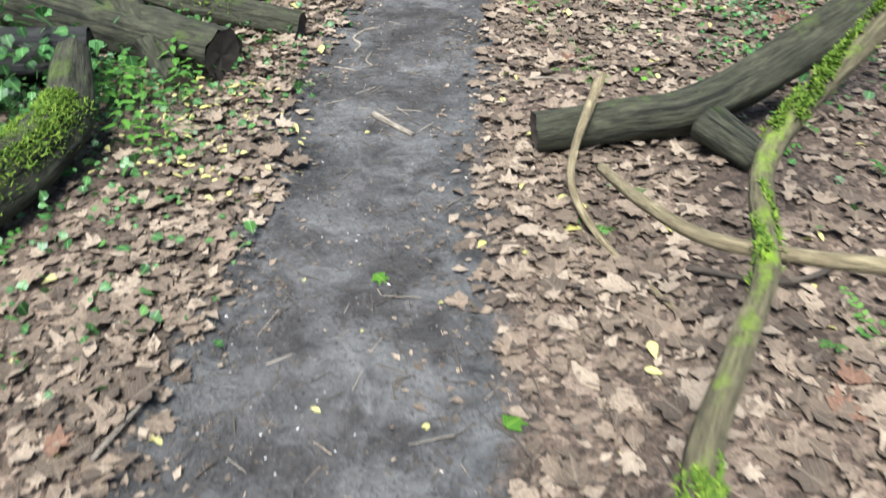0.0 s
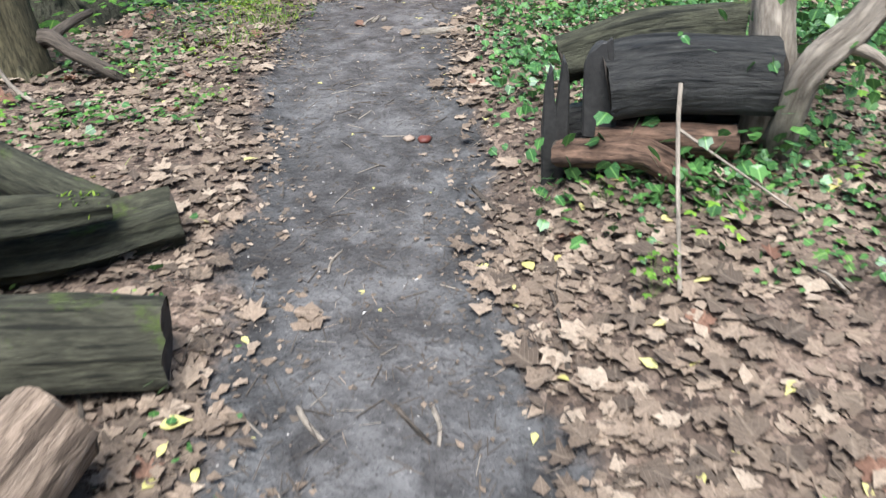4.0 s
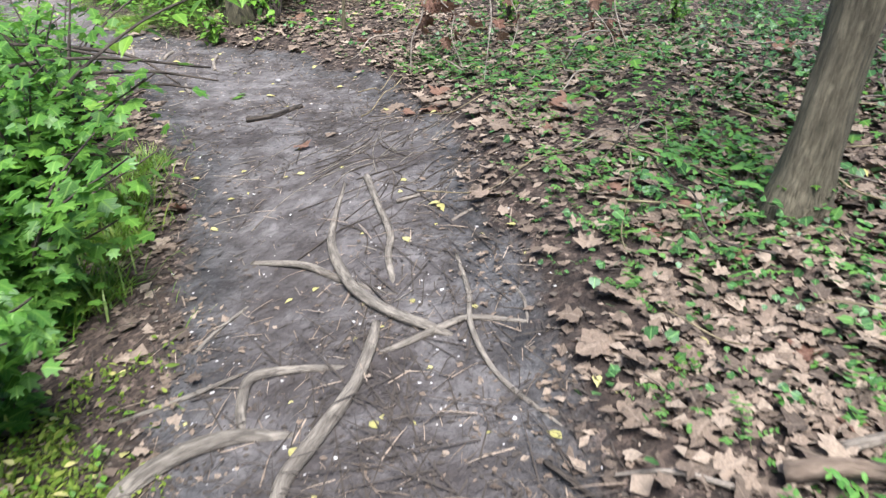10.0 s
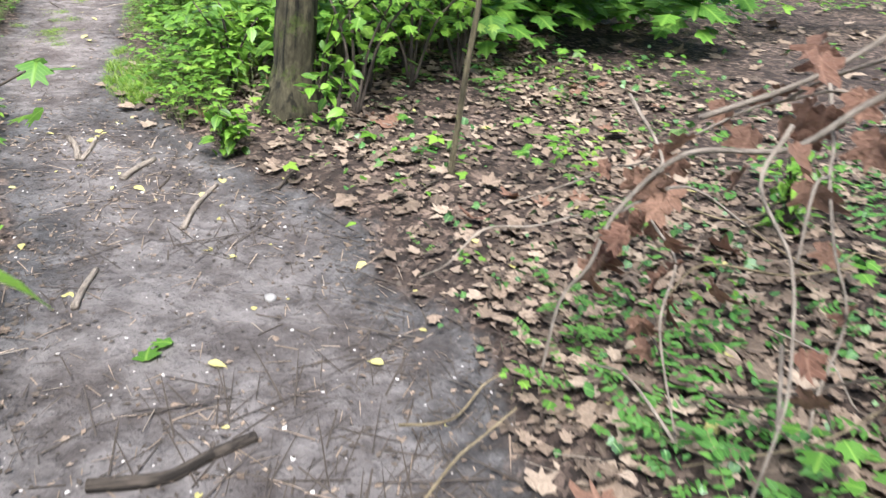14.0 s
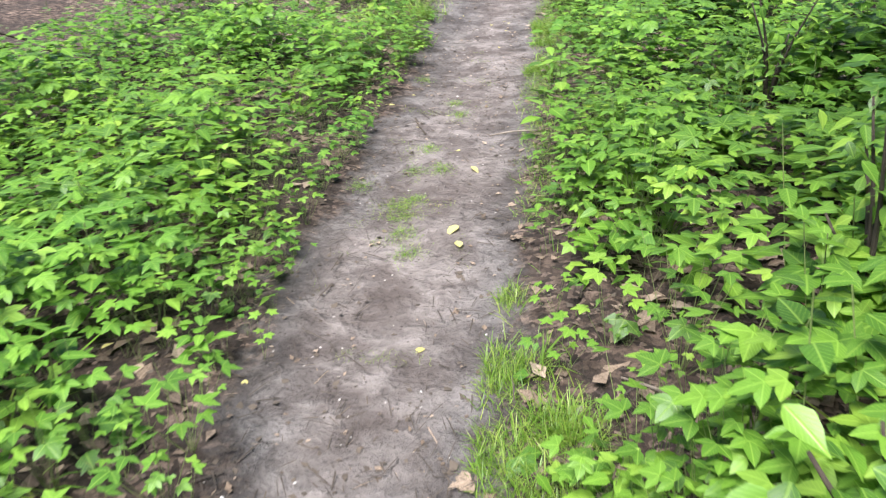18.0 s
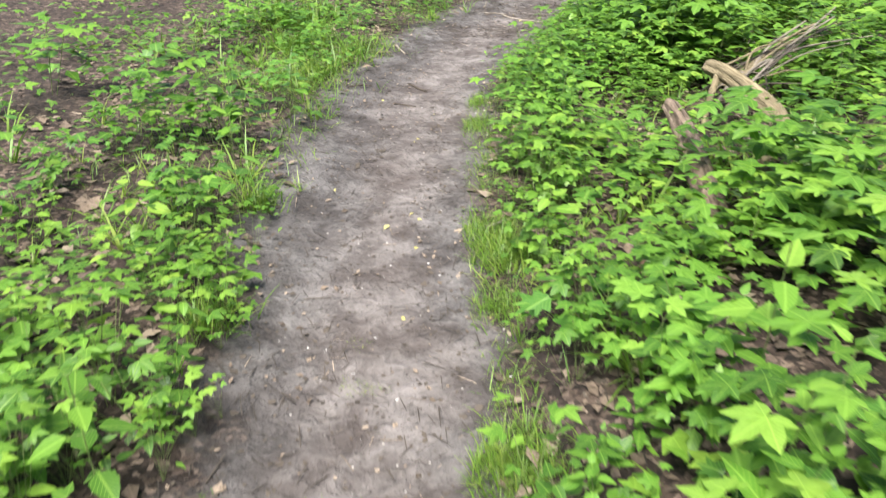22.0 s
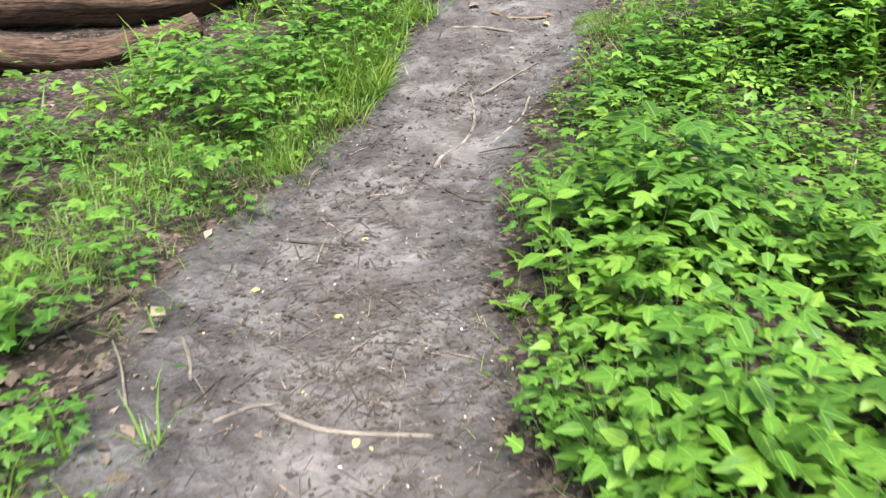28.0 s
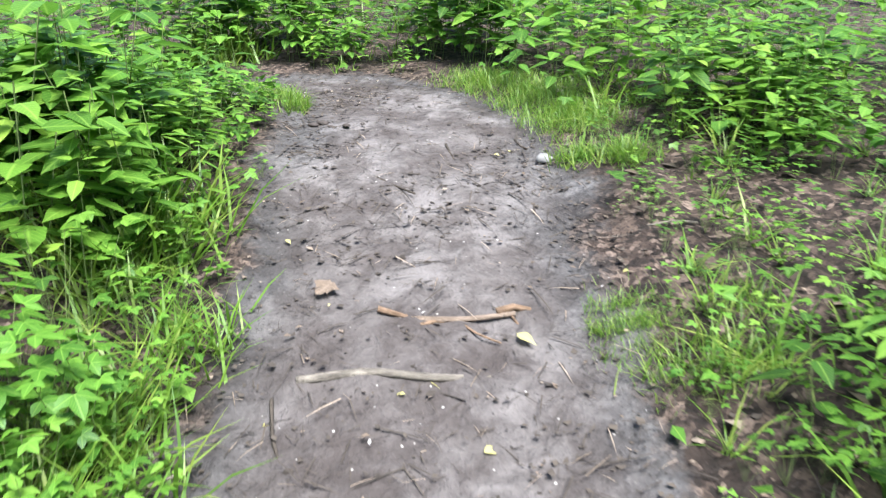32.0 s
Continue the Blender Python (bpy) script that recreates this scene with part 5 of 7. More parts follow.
for i in range(22):
    a, b = fan.random(), fan.random()
    p = (2.05 + 0.38 * a, 23.35 + 0.4 * fan.random(), 0.12 + 0.16 * fan.random())
    q = (2.55 + 0.6 * b, 24.2 + 0.65 * fan.random() - 0.3 * b, 0.28 + 0.2 * fan.random())
    if i % 4 == 0:
        q = (p[0] + fan.uniform(-0.1, 0.5), p[1] + fan.uniform(-0.1, 0.4), fan.uniform(0.05, 0.4))
    m = tuple((u + v) / 2 + w for u, v, w in zip(p, q, (fan.uniform(-0.06, 0.06), fan.uniform(-0.06, 0.06), fan.uniform(0.03, 0.10))))
    stick([p, m, q], fan.uniform(0.004, 0.009), (BARK_STICK, BARK_TWIG, BARK_TAN)[i % 3], "dry straw-coloured stalk in a fallen tangle", "dry_stalk", seed=i % 9, k=6, category="stalk")
TWIGS = [([(3.35, 25.3, 0.2), (2.95, 24.95, 0.16), (2.71, 24.68, 0.14), (2.46, 24.28, 0.12), (2.16, 23.55, 0.1)], 0.014, 0), ([(2.47, 24.8, 0.1), (2.7, 24.95, 0.14), (2.94, 25.04, 0.12)], 0.008, 0), ([(2.92, 25.8, 0.12), (3.21, 25.62, 0.12)], 0.008, 0),
         ([(2.85, 26.0, 0.2), (2.8, 25.4, 0.2), (2.68, 24.75, 0.1)], 0.011, 1), ([(2.55, 24.7, 0.12), (2.48, 24.5, 0.1), (2.3, 24.1, 0.06)], 0.007, 0), ([(2.7, 24.6, 0.16), (2.62, 24.2, 0.1), (2.6, 23.9, 0.04)], 0.006, 0), ([(2.6, 25.2, 0.12), (2.95, 25.35, 0.14), (3.3, 25.2, 0.12)], 0.007, 0)]
for i, (pts, r, tone) in enumerate(TWIGS):
    stick(pts, r, (BARK_STICK, BARK_TWIG)[tone], "thin broken twig in a tangle among green plants", "twig", seed=i, category="twig")
log(wood((-1.6, 32.05, 0.2, 0.19), (0.2, 31.9, 0.2, 0.19), (1.3, 31.78, 0.19, 0.185), (2.0, 31.74, 0.18, 0.175), (2.2, 31.72, 0.18, 0.165)), BARK_RED, "thick reddish-brown fallen log with flaking bark", seed=34, lump=0.12)
log(wood((-0.8, 31.3, 0.11, 0.11), (0.6, 31.36, 0.11, 0.115), (1.3, 31.42, 0.10, 0.105), (1.66, 31.48, 0.09, 0.09)), BARK_RED, "dark decaying log lying against a thicker one", seed=33)
log(wood((-1.2, 32.5, 0.4, 0.15), (0.8, 32.3, 0.42, 0.15), (2.05, 32.15, 0.44, 0.14)), BARK_STICK, "grey weathered log on top of the fallen logs", seed=37)
log(wood((2.46, 31.94, -0.03, 0.19), (2.41, 31.92, 0.12, 0.135), (2.31, 31.9, 0.42, 0.12), (2.17, 31.88, 0.66, 0.115), (1.85, 31.86, 1.1, 0.11), (1.3, 31.86, 1.7, 0.10)), BARK_SLIM, "leaning grey-green trunk beside the fallen logs", ridge=0.05, seed=35, ends=(False, True))
stick([(2.0, 31.9, 0.45), (2.6, 31.75, 0.3), (3.1, 31.6, 0.12)], 0.006, BARK_STICK, "thin bare twig beside the leaning trunk", "twig", seed=3, category="twig")
# brushwood beyond the plants on the other side
for i in range(9):
    x, y, a, l = -3.3 + 0.3 * (i % 4), 18.2 + 0.3 * i, 0.9 * i, 1.1
    stick([(x - l / 2 * math.cos(a), y - l / 2 * math.sin(a), 0.1), (x, y, 0.2 + 0.05 * (i % 3)), (x + l / 2 * math.cos(a), y + l / 2 * math.sin(a), 0.1)], 0.02, BARK_TWIG, "dark dead branch in a brushwood heap", "branch", seed=i, category="branch")

stick([(-1.85, 8.05, 0.05), (-1.62, 8.12, 0.16), (-1.45, 8.02, 0.12), (-1.2, 7.95, 0.0)], 0.055, BARK_TWIG, "crooked brown root reaching out from a trunk", "tree_root", seed=12, category="tree root", lump=0.16)
stick([(-1.62, 8.1, 0.14), (-1.5, 8.3, 0.22), (-1.42, 8.42, 0.26)], 0.035, BARK_TWIG, "short brown fork of a crooked root", "tree_root", seed=13, category="tree root", lump=0.16)
stick([(-1.57, 7.56, 0.0), (-1.68, 7.62, 0.07), (-1.78, 7.68, 0.3), (-1.85, 7.7, 0.55)], 0.014, BARK_STICK, "pale bent stick leaning on a trunk", "stick", seed=14)
# dead branches over the stream bed
for i, (x, y, a, l, up) in enumerate(((-1.6, 10.9, 0.3, 1.5, 0.12), (-1.9, 11.6, 0.8, 1.3, 0.18), (-1.3, 12.3, 2.4, 1.2, 0.25), (-2.3, 12.4, 0.1, 1.6, 0.15), (-2.0, 13.4, 1.2, 1.5, 0.2), (-1.2, 11.3, 2.8, 1.0, 0.2), (-2.7, 11.2, 1.4, 1.3, 0.15))):
    stick([(x - l / 2 * math.cos(a), y - l / 2 * math.sin(a), up * 0.3), (x + 0.05, y, up), (x + l / 2 * math.cos(a), y + l / 2 * math.sin(a), up * 0.5)], 0.022, BARK_DARK, "dark wet dead branch over the stream bed", "branch", seed=i + 2, category="branch")
# loose branches on the ivy bank
stick([(-1.35, 12.1, 0.05), (-0.95, 11.78, 0.07), (-0.64, 11.5, 0.06), (-0.33, 11.27, 0.05), (-0.05, 11.2, 0.0)], 0.055, BARK_ROOT, "thick pale root along the stream bank", "tree_root", seed=2, category="tree root", lump=0.14)
stick([(2.93, 10.08, 0.0), (2.88, 10.4, 0.42), (2.82, 10.8, 0.9), (2.7, 11.2, 1.5)], 0.032, BARK_STICK, "bare grey pole leaning beside a tree", "branch", seed=3, category="branch")
stick([(1.80, 10.16, 0.03), (1.90, 10.05, 0.06), (1.96, 9.92, 0.06), (1.94, 9.70, 0.0)], 0.026, BARK_PALE, "short pale broken branch in the ivy", "branch", seed=4, category="branch", lump=0.16)
stick([(1.47, 10.05, 0.01), (1.43, 9.81, 0.02), (1.40, 9.68, 0.02), (1.33, 9.57, 0.0)], 0.010, BARK_STICK, "thin curved stick on dead leaves", "stick", seed=5)
stick([(1.70, 9.77, 0.02), (1.70, 9.62, 0.03), (1.76, 9.55, 0.01)], 0.014, BARK_STICK, "short stick lying among ivy leaves", "stick", seed=6)
stick([(1.47, 10.6, 0.01), (1.48, 10.42, 0.02), (1.47, 10.26, 0.01)], 0.008, BARK_TWIG, "thin dark twig at the path's edge", "twig", seed=7, category="twig")
stick([(2.78, 9.7, 0.12), (2.68, 9.27, 0.16), (2.6, 8.9, 0.08)], 0.016, BARK_TWIG, "dark dead branch over the ivy", "branch", seed=8, category="branch")
stick([(-1.55, 22.35, 0.0), (-1.7, 22.5, 0.45), (-1.95, 22.7, 1.0)], 0.022, BARK_LICHEN, "pale bare stem leaning out of the plants", "branch", seed=9, category="branch")

stick([(1.97, 10.14, 0.02), (2.25, 10.02, 0.04), (2.6, 9.75, 0.05), (2.95, 9.55, 0.03)], 0.017, BARK_STICK, "long weathered branch lying over the ivy", "branch", seed=10, category="branch", lump=0.16, k=10)
stick([(0.55, 8.66, -0.012), (0.68, 8.64, 0.0), (0.80, 8.60, 0.002), (0.95, 8.56, -0.012)], 0.03, BARK_ROOT, "flat worn root showing at the path's edge", "tree_root", seed=15, category="tree root", lump=0.16, k=10)
# dark dead branches that reach out of the bush over the path's edge
for i, pts in enumerate(([(0.2, 13.6, 0.72), (0.8, 13.56, 0.62), (1.37, 13.44, 0.5)], [(0.1, 13.95, 0.85), (0.6, 13.85, 0.68), (1.05, 13.72, 0.5)], [(0.0, 13.1, 0.55), (0.45, 13.12, 0.48), (0.85, 13.05, 0.36)],
                         [(0.75, 14.3, 0.38), (1.15, 14.1, 0.34), (1.5, 13.93, 0.28)], [(0.8, 14.05, 0.2), (1.15, 14.15, 0.24), (1.42, 14.2, 0.18)], [(0.75, 14.5, 0.5), (1.1, 14.25, 0.4), (1.3, 14.05, 0.26)])):
    stick(pts, 0.013, BARK_TWIG, "dark bare branch reaching out of a bush", "branch", seed=i + 3, taper=0.45, category="branch")

# rootlets bared in a net on the trodden bend, and thin vines over the ivy bank
net = random.Random(33)
for i in range(84):
    u, v = net.random(), net.random()
    x, y = 1.55 + 1.15 * u, 12.15 + 0.35 * u + 1.15 * v
    a = net.gauss(0.30, 0.30) if i % 4 else net.gauss(1.3, 0.5)
    n, bow = net.uniform(0.22, 0.75), net.uniform(-0.07, 0.07)
    c, g = math.cos(a), math.sin(a)
    pts = [(x + c * n * f - g * bow * h, y + g * n * f + c * bow * h, 0.002 * net.random()) for f, h in ((-0.5, 0), (-0.25, 0.7), (0, 1), (0.25, 0.5), (0.5, -0.3))]
    stick(pts, net.uniform(0.0018, 0.0038), (BARK_TWIG, BARK_TWIG, BARK_ROOT)[i % 3], "thin bare rootlet in a net on the path", "rootlet", seed=i % 9, lift=0.9, k=5, category="root")
for i in range(64):
    x, y = net.uniform(2.3, 4.3), net.uniform(8.6, 14.8)
    if y < 11:
        x -= 0.6
    a, n = net.uniform(0, 6.28), net.uniform(0.3, 0.9)
    c, g = math.cos(a), math.sin(a)
    pts = [(x + c * n * f - g * net.uniform(-0.08, 0.08), y + g * n * f + c * net.uniform(-0.08, 0.08), net.uniform(0.02, 0.11)) for f in (-0.5, -0.2, 0.1, 0.35, 0.5)]
    stick(pts, net.uniform(0.0028, 0.006), (BARK_STICK, BARK_TAN, BARK_TWIG)[i % 3], "thin trailing vine stem over the ivy", "vine", seed=i % 9, k=5, category="vine")

# ---- hanging dead branch with withered leaves ----
BOUGH = [
    [(3.9, 13.6, 1.35), (3.55, 13.75, 0.95), (3.3, 13.95, 0.72), (3.05, 14.1, 0.5), (2.85, 14.15, 0.25), (2.8, 14.05, 0.02)],
    [(3.3, 13.95, 0.72), (3.22, 13.7, 0.5), (3.12, 13.45, 0.28), (3.05, 13.35, 0.05)],
    [(3.55, 13.75, 0.95), (3.6, 14.1, 0.8), (3.5, 14.4, 0.6), (3.35, 14.6, 0.42), (2.95, 14.75, 0.2)],
    [(3.6, 13.4, 1.1), (3.7, 13.2, 0.7), (3.68, 13.0, 0.35), (3.75, 12.8, 0.05)],
    [(3.4, 14.3, 0.62), (3.75, 14.2, 0.85), (4.1, 14.2, 1.15)],
    [(3.95, 13.7, 0.75), (3.93, 13.5, 0.4), (3.88, 13.3, 0.15), (3.78, 12.95, 0.02)],
    [(3.73, 14.33, 0.7), (3.6, 14.0, 0.5), (3.5, 13.75, 0.25), (3.33, 13.54, 0.02)],
    [(3.3, 14.6, 0.6), (3.2, 14.2, 0.4), (3.1, 13.9, 0.2), (3.0, 13.68, 0.02)]]
bough = tagged(new("dead_bough"), "hanging dead bough with withered brown leaves over ivy", "branch")
bough.location = (3.3, 13.95, g0(3.3, 13.95))
jog = random.Random(5)
BOUGH = [[(x + jog.uniform(-0.05, 0.05), y + jog.uniform(-0.05, 0.05), max(0.0, u + jog.uniform(-0.04, 0.04))) for x, y, u in smooth_line(p, 0.16)] for p in BOUGH]
for i in range(8):
    x, y, u = jog.choice(BOUGH[i])
    a, n = jog.uniform(0, 6.28), jog.uniform(0.2, 0.4)
    BOUGH.append([(x, y, u), (x + 0.5 * n * math.cos(a), y + 0.5 * n * math.sin(a) + 0.03, u + 0.04), (x + n * math.cos(a), y + n * math.sin(a), max(0.02, u - 0.08))])
for i, pts in enumerate(BOUGH):
    rows = [(x - 3.3, y - 13.95, g0(x, y, u) - g0(3.3, 13.95), (0.010 if i in (0, 4) else 0.006) * (1 - 0.6 * j / len(pts))) for j, (x, y, u) in enumerate(pts)]
    part("branch", tube("branch", rows, BARK_STICK, 7, 0.12, 0.03, True, i), bough)
heap = Heap()
n = 85
spots = np.concatenate([smooth_line([(x - 3.3, y - 13.95, g0(x, y, u) - g0(3.3, 13.95)) for x, y, u in p], 0.1)[2:-3] for p in BOUGH])
at = spots[RNG.integers(0, len(spots), n)] + RNG.normal(0, 0.05, (n, 3))
heap.add(PLANE[3], at, turns(RNG.uniform(0, 6.28, n), RNG.uniform(-1.9, -0.8, n), RNG.normal(0, 0.5, n)), RNG.uniform(0.07, 0.13, n))
stuff("withered_leaves", heap, [RUST], "curled withered rust-brown leaves", "", bough)

# ---- leafy bush on the stream side ----
def bush(name, x, y, stems, label, size=(0.06, 0.11), leafs=60, low=0.15, material=LOBED, seed=0, template=MAPLE, reach=0.45, tall=1.0):
    rnd = random.Random(seed)
    thing = tagged(new(name), label, "bush")
    thing.location = (x, y, g0(x, y))
    heap = Heap()
    for i in range(stems):
        a, lean, h = rnd.uniform(0, 6.28), rnd.uniform(0.12, reach), rnd.uniform(0.5, 1.0) * tall
        rows = [(0, 0, -0.03, 0.010), (math.cos(a) * lean * 0.3 * h, math.sin(a) * lean * 0.3 * h, 0.5 * h, 0.007), (math.cos(a) * lean * h, math.sin(a) * lean * h, h * (1.0 - 0.3 * lean), 0.003)]
        part("stem", tube("stem", rows, BARK_TWIG, 6, 0.1, 0.08, True, i), thing)
        line = smooth_line([r[:3] for r in rows], 0.03)
        k = RNG.integers(int(len(line) * low), len(line), leafs)
        p = line[k] + RNG.normal(0, 0.085 if template is MAPLE else 0.045, (leafs, 3)) * np.array((1, 1, 0.6))
        heap.add(template, p, turns(RNG.uniform(0, 6.28, leafs), RNG.normal(-0.35, 0.3, leafs), RNG.normal(0, 0.3, leafs)), RNG.uniform(*size, leafs))
    stuff("foliage", heap, [material], "dense fresh green leaves", "", thing)
    return thing


for i, (x, y, n, lf) in enumerate(((0.12, 11.9, 12, 55), (-0.25, 11.55, 10, 50), (0.28, 12.5, 13, 60), (-0.1, 12.6, 14, 60), (0.42, 13.2, 11, 50), (0.0, 13.4, 14, 55), (-0.6, 12.4, 12, 50), (-0.6, 13.4, 12, 45), (0.5, 14.0, 9, 40), (-0.1, 14.3, 12, 45), (0.66, 13.6, 7, 34), (0.7, 14.4, 7, 30), (0.3, 14.9, 9, 36))):
    bush("bush", x, y, n, "leafy green bush leaning over the stream bank", (0.05, 0.10), lf, 0.12, LOBED, i, reach=0.75, tall=1.15)
for i, (x, y, n) in enumerate(((2.25, 17.0, 5), (2.85, 16.9, 4), (3.3, 17.2, 5), (2.7, 17.5, 8))):
    bush("bush", x, y, n, "thin leafy sapling shoots round the tree", (0.05, 0.085), 26, 0.3, GREEN, 20 + i, OVATE)
for i, (x, y, n, h, r) in enumerate(((2.45, 16.45, 3, 0.85, 0.5), (2.0, 16.75, 5, 0.6, 0.5), (4.2, 17.7, 6, 1.2, 0.7), (1.98, 16.05, 3, 0.28, 0.5), (2.5, 16.12, 2, 0.4, 0.5))):
    bush("bush", x, y, n, "leafy green shoots in front of the tree trunk", (0.06, 0.10), 22, 0.35, GREEN, 60 + i, OVATE, reach=r, tall=h)
for i, (x, y, n, h, r) in enumerate(((2.62, 16.28, 4, 1.0, 0.6), (2.74, 16.6, 4, 1.05, 0.6), (2.98, 16.6, 4, 0.95, 0.7), (3.3, 16.75, 5, 1.15, 0.7), (3.0, 16.95, 5, 1.25, 0.6), (3.45, 17.6, 6, 1.3, 0.7))):
    bush("bush", x, y, n, "sapling shoots with broad lobed leaves beside the trunk", (0.06, 0.10), 20, 0.45, GREEN, 80 + i, reach=r, tall=h)
for i, (x, y, n) in enumerate(((4.6, 13.4, 4), (4.0, 14.6, 5))):
    bush("bush", x, y, n, "low leafy shrub among ivy", (0.04, 0.07), 24, 0.2, GREEN, 30 + i, OVATE, tall=0.5)
for i, (x, y, n) in enumerate(((2.2, 17.7, 7), (2.3, 19.8, 6), (2.5, 21.4, 7))):
    bush("bush", x, y, n, "tall leafy shoots standing over lower plants", (0.04, 0.07), 18, 0.3, GREEN, 40 + i, OVATE, reach=0.3, tall=0.8)

# a leafy twig that reaches in over the path near eye height
twig = tagged(new("leafy_twig"), "overhanging twig with large fresh green leaves", "twig")
twig.location = (0.5, 13.3, g0(0.5, 13.3))
part("stem", tube("stem", [(-0.2, -0.05, 0.0, 0.010), (0.05, 0.0, 0.55, 0.009), (0.5, 0.05, 0.88, 0.007), (0.95, 0.1, 1.02, 0.005), (1.22, 0.14, 1.05, 0.003)], BARK_TWIG, 7, 0.1, 0.04, True, 2), twig)
for i in range(11):
    t = 0.35 + 0.062 * i
    p = Vector((1.22 * t, 0.14 * t + random.uniform(-0.02, 0.02), 0.55 + 0.5 * t ** 0.6 + random.uniform(-0.03, 0.02)))
    h = Heap()
    h.add(OVATE, np.zeros((1, 3)), np.eye(3)[None], np.ones(1))
    ob = part("leaf", BLADE_MESH.setdefault(9, h.mesh("leaf", [GREEN])), twig)
    ob.matrix_local = Matrix.Translation(p) @ Euler((random.uniform(-0.6, -0.1), random.uniform(-0.3, 0.3), i * 2.4)).to_matrix().to_4x4() @ Matrix.Scale(random.uniform(0.10, 0.15), 4)

# ---- small single things ----
def pebble(x, y, r, material, label, name="stone", seed=0):
    bm = bmesh.new()
    bmesh.ops.create_icosphere(bm, subdivisions=2, radius=r)
    for v in bm.verts:
        v.co *= 1 + 0.35 * (noise.noise(v.co / r * 1.7 + Vector((seed * 3.1, 0, 0))))
        v.co.z *= 0.45
    me = bpy.data.meshes.new(name)
    bm.to_mesh(me)
    bm.free()
    me.materials.append(material)
    for p in me.polygons:
        p.use_smooth = True
    ob = new(name, me)
    ob.location = (x, y, g0(x, y) + r * 0.3)
    return tagged(ob, label, name.replace("_", " "))


pebble(2.10, 14.75, 0.024, STONE, "grey rounded stone half sunk in the path", seed=1)
pebble(4.89, 30.42, 0.042, STONE, "pale flat stone on the climbing path", seed=2)
FRUIT = plain_material("dark_red_husk", (0.05, 0.012, 0.01), (0.16, 0.05, 0.035), 30, 0.5)
pebble(0.28, 6.88, 0.035, FRUIT, "dark red-brown husk lying on the path", "husk", 3)
pebble(0.21, 6.90, 0.028, CUT_PALE, "open pale half of a husk on the path", "husk", 4)
CLOD = plain_material("dark_clod", (0.03, 0.024, 0.02), (0.09, 0.07, 0.06), 30)
for i, (x, y) in enumerate(((4.51, 31.42), (4.56, 31.36), (4.47, 31.5), (4.53, 31.5))):
    pebble(x, y, 0.014 + 0.006 * i, CLOD, "dark crumbled clod of earth on the path", "clod", 5 + i)


# a scrap of litter on the path
bm = bmesh.new()
bmesh.ops.create_grid(bm, x_segments=4, y_segments=3, size=0.5)
for v in bm.verts:
    v.co.x *= 0.022
    v.co.y *= 0.013
    v.co.z = 0.004 + 0.006 * noise.noise(v.co * 260)
me = bpy.data.meshes.new("litter_scrap")
bm.to_mesh(me)
bm.free()
me.materials.append(plain_material("blue_foil", (0.05, 0.25, 0.5), (0.2, 0.5, 0.75), 120, 0.35, 0.5))
scrap = new("litter_scrap", me)
scrap.matrix_world = pose(0.26, 4.0, g0(0.26, 4.0, 0.008), 0, 0, 35)
tagged(scrap, "tiny crumpled blue scrap lying on the dirt", "litter")


# ---- ground cover ----
def near(v, at, reach):
    return np.exp(-((v - at) / reach) ** 2)


def bank_bare(x, y):
    """Open dark soil between the ivy."""
    return np.maximum.reduce([near(x, a, r) * near(y, b, r) for a, b, r in ((3.12, 12.45, 0.24), (3.36, 12.33, 0.26), (2.95, 12.2, 0.12), (1.9, 9.6, 0.15))])


def bank_patch(x, y):
    """Where moss covers the bank before the roots."""
    return np.maximum.reduce([near(x, a, r) * near(y, b, r) for a, b, r in ((0.2, 11.25, 0.3), (-0.1, 10.9, 0.4), (-0.3, 10.5, 0.42), (-0.65, 10.2, 0.4), (0.38, 11.7, 0.22), (-0.5, 11.0, 0.35))])


def litter_chance(x, y, d, e, s):
    """Where dead leaves lie thick: both sides at the start, thinning along the walk."""
    right = (1 - 0.25 * soft(5, 8, s)) * (1 - 0.6 * soft(16.2, 17.5, s)) * (1 - 0.7 * soft(25, 27, s))
    left = (1 - 0.25 * soft(7, 9.5, s)) * (1 - 0.6 * soft(11, 13, s)) * (1 - 0.8 * soft(15.8, 17.0, s)) + 0.10 * soft(21, 22, s)
    side = np.where(d > 0, right, left)
    wide = np.where(d < 0, 0.30 * soft(20.8, 22.5, s) * (1 - soft(27.0, 28.6, s)), 0)
    on = soft(-0.10, 0.16, e - wide + 0.22 * (field(x * 2.3, y * 2.3, 9) - 0.5))
    clump = 0.30 + 0.9 * soft(0.28, 0.58, field(x * 1.6, y * 1.6, 14))
    clump = clump * (1 - 0.75 * (d > 0) * soft(8.6, 9.6, s) * (1 - soft(15.0, 16.0, s)) * (1 - soft(0.1, 0.55, e))) * (1 - 0.9 * bank_bare(x, y)) * (1 - 0.88 * soft(14.5, 15.5, s) * (1 - soft(0.15, 0.9, e)))
    mossy = (d < 0) * bank_patch(x, y)
    return np.clip(side * on * clump * (1 - 0.97 * mossy), 0, 1) * (1 - soft(5, 9, e))


def big_leaf_chance(x, y, d, e, s):
    return litter_chance(x, y, d, e, s) * (1 - 0.93 * soft(16.6, 17.6, s)) * (1 - 0.5 * (d > 0) * soft(7.5, 9, s) * (1 - soft(14, 15.5, s)))


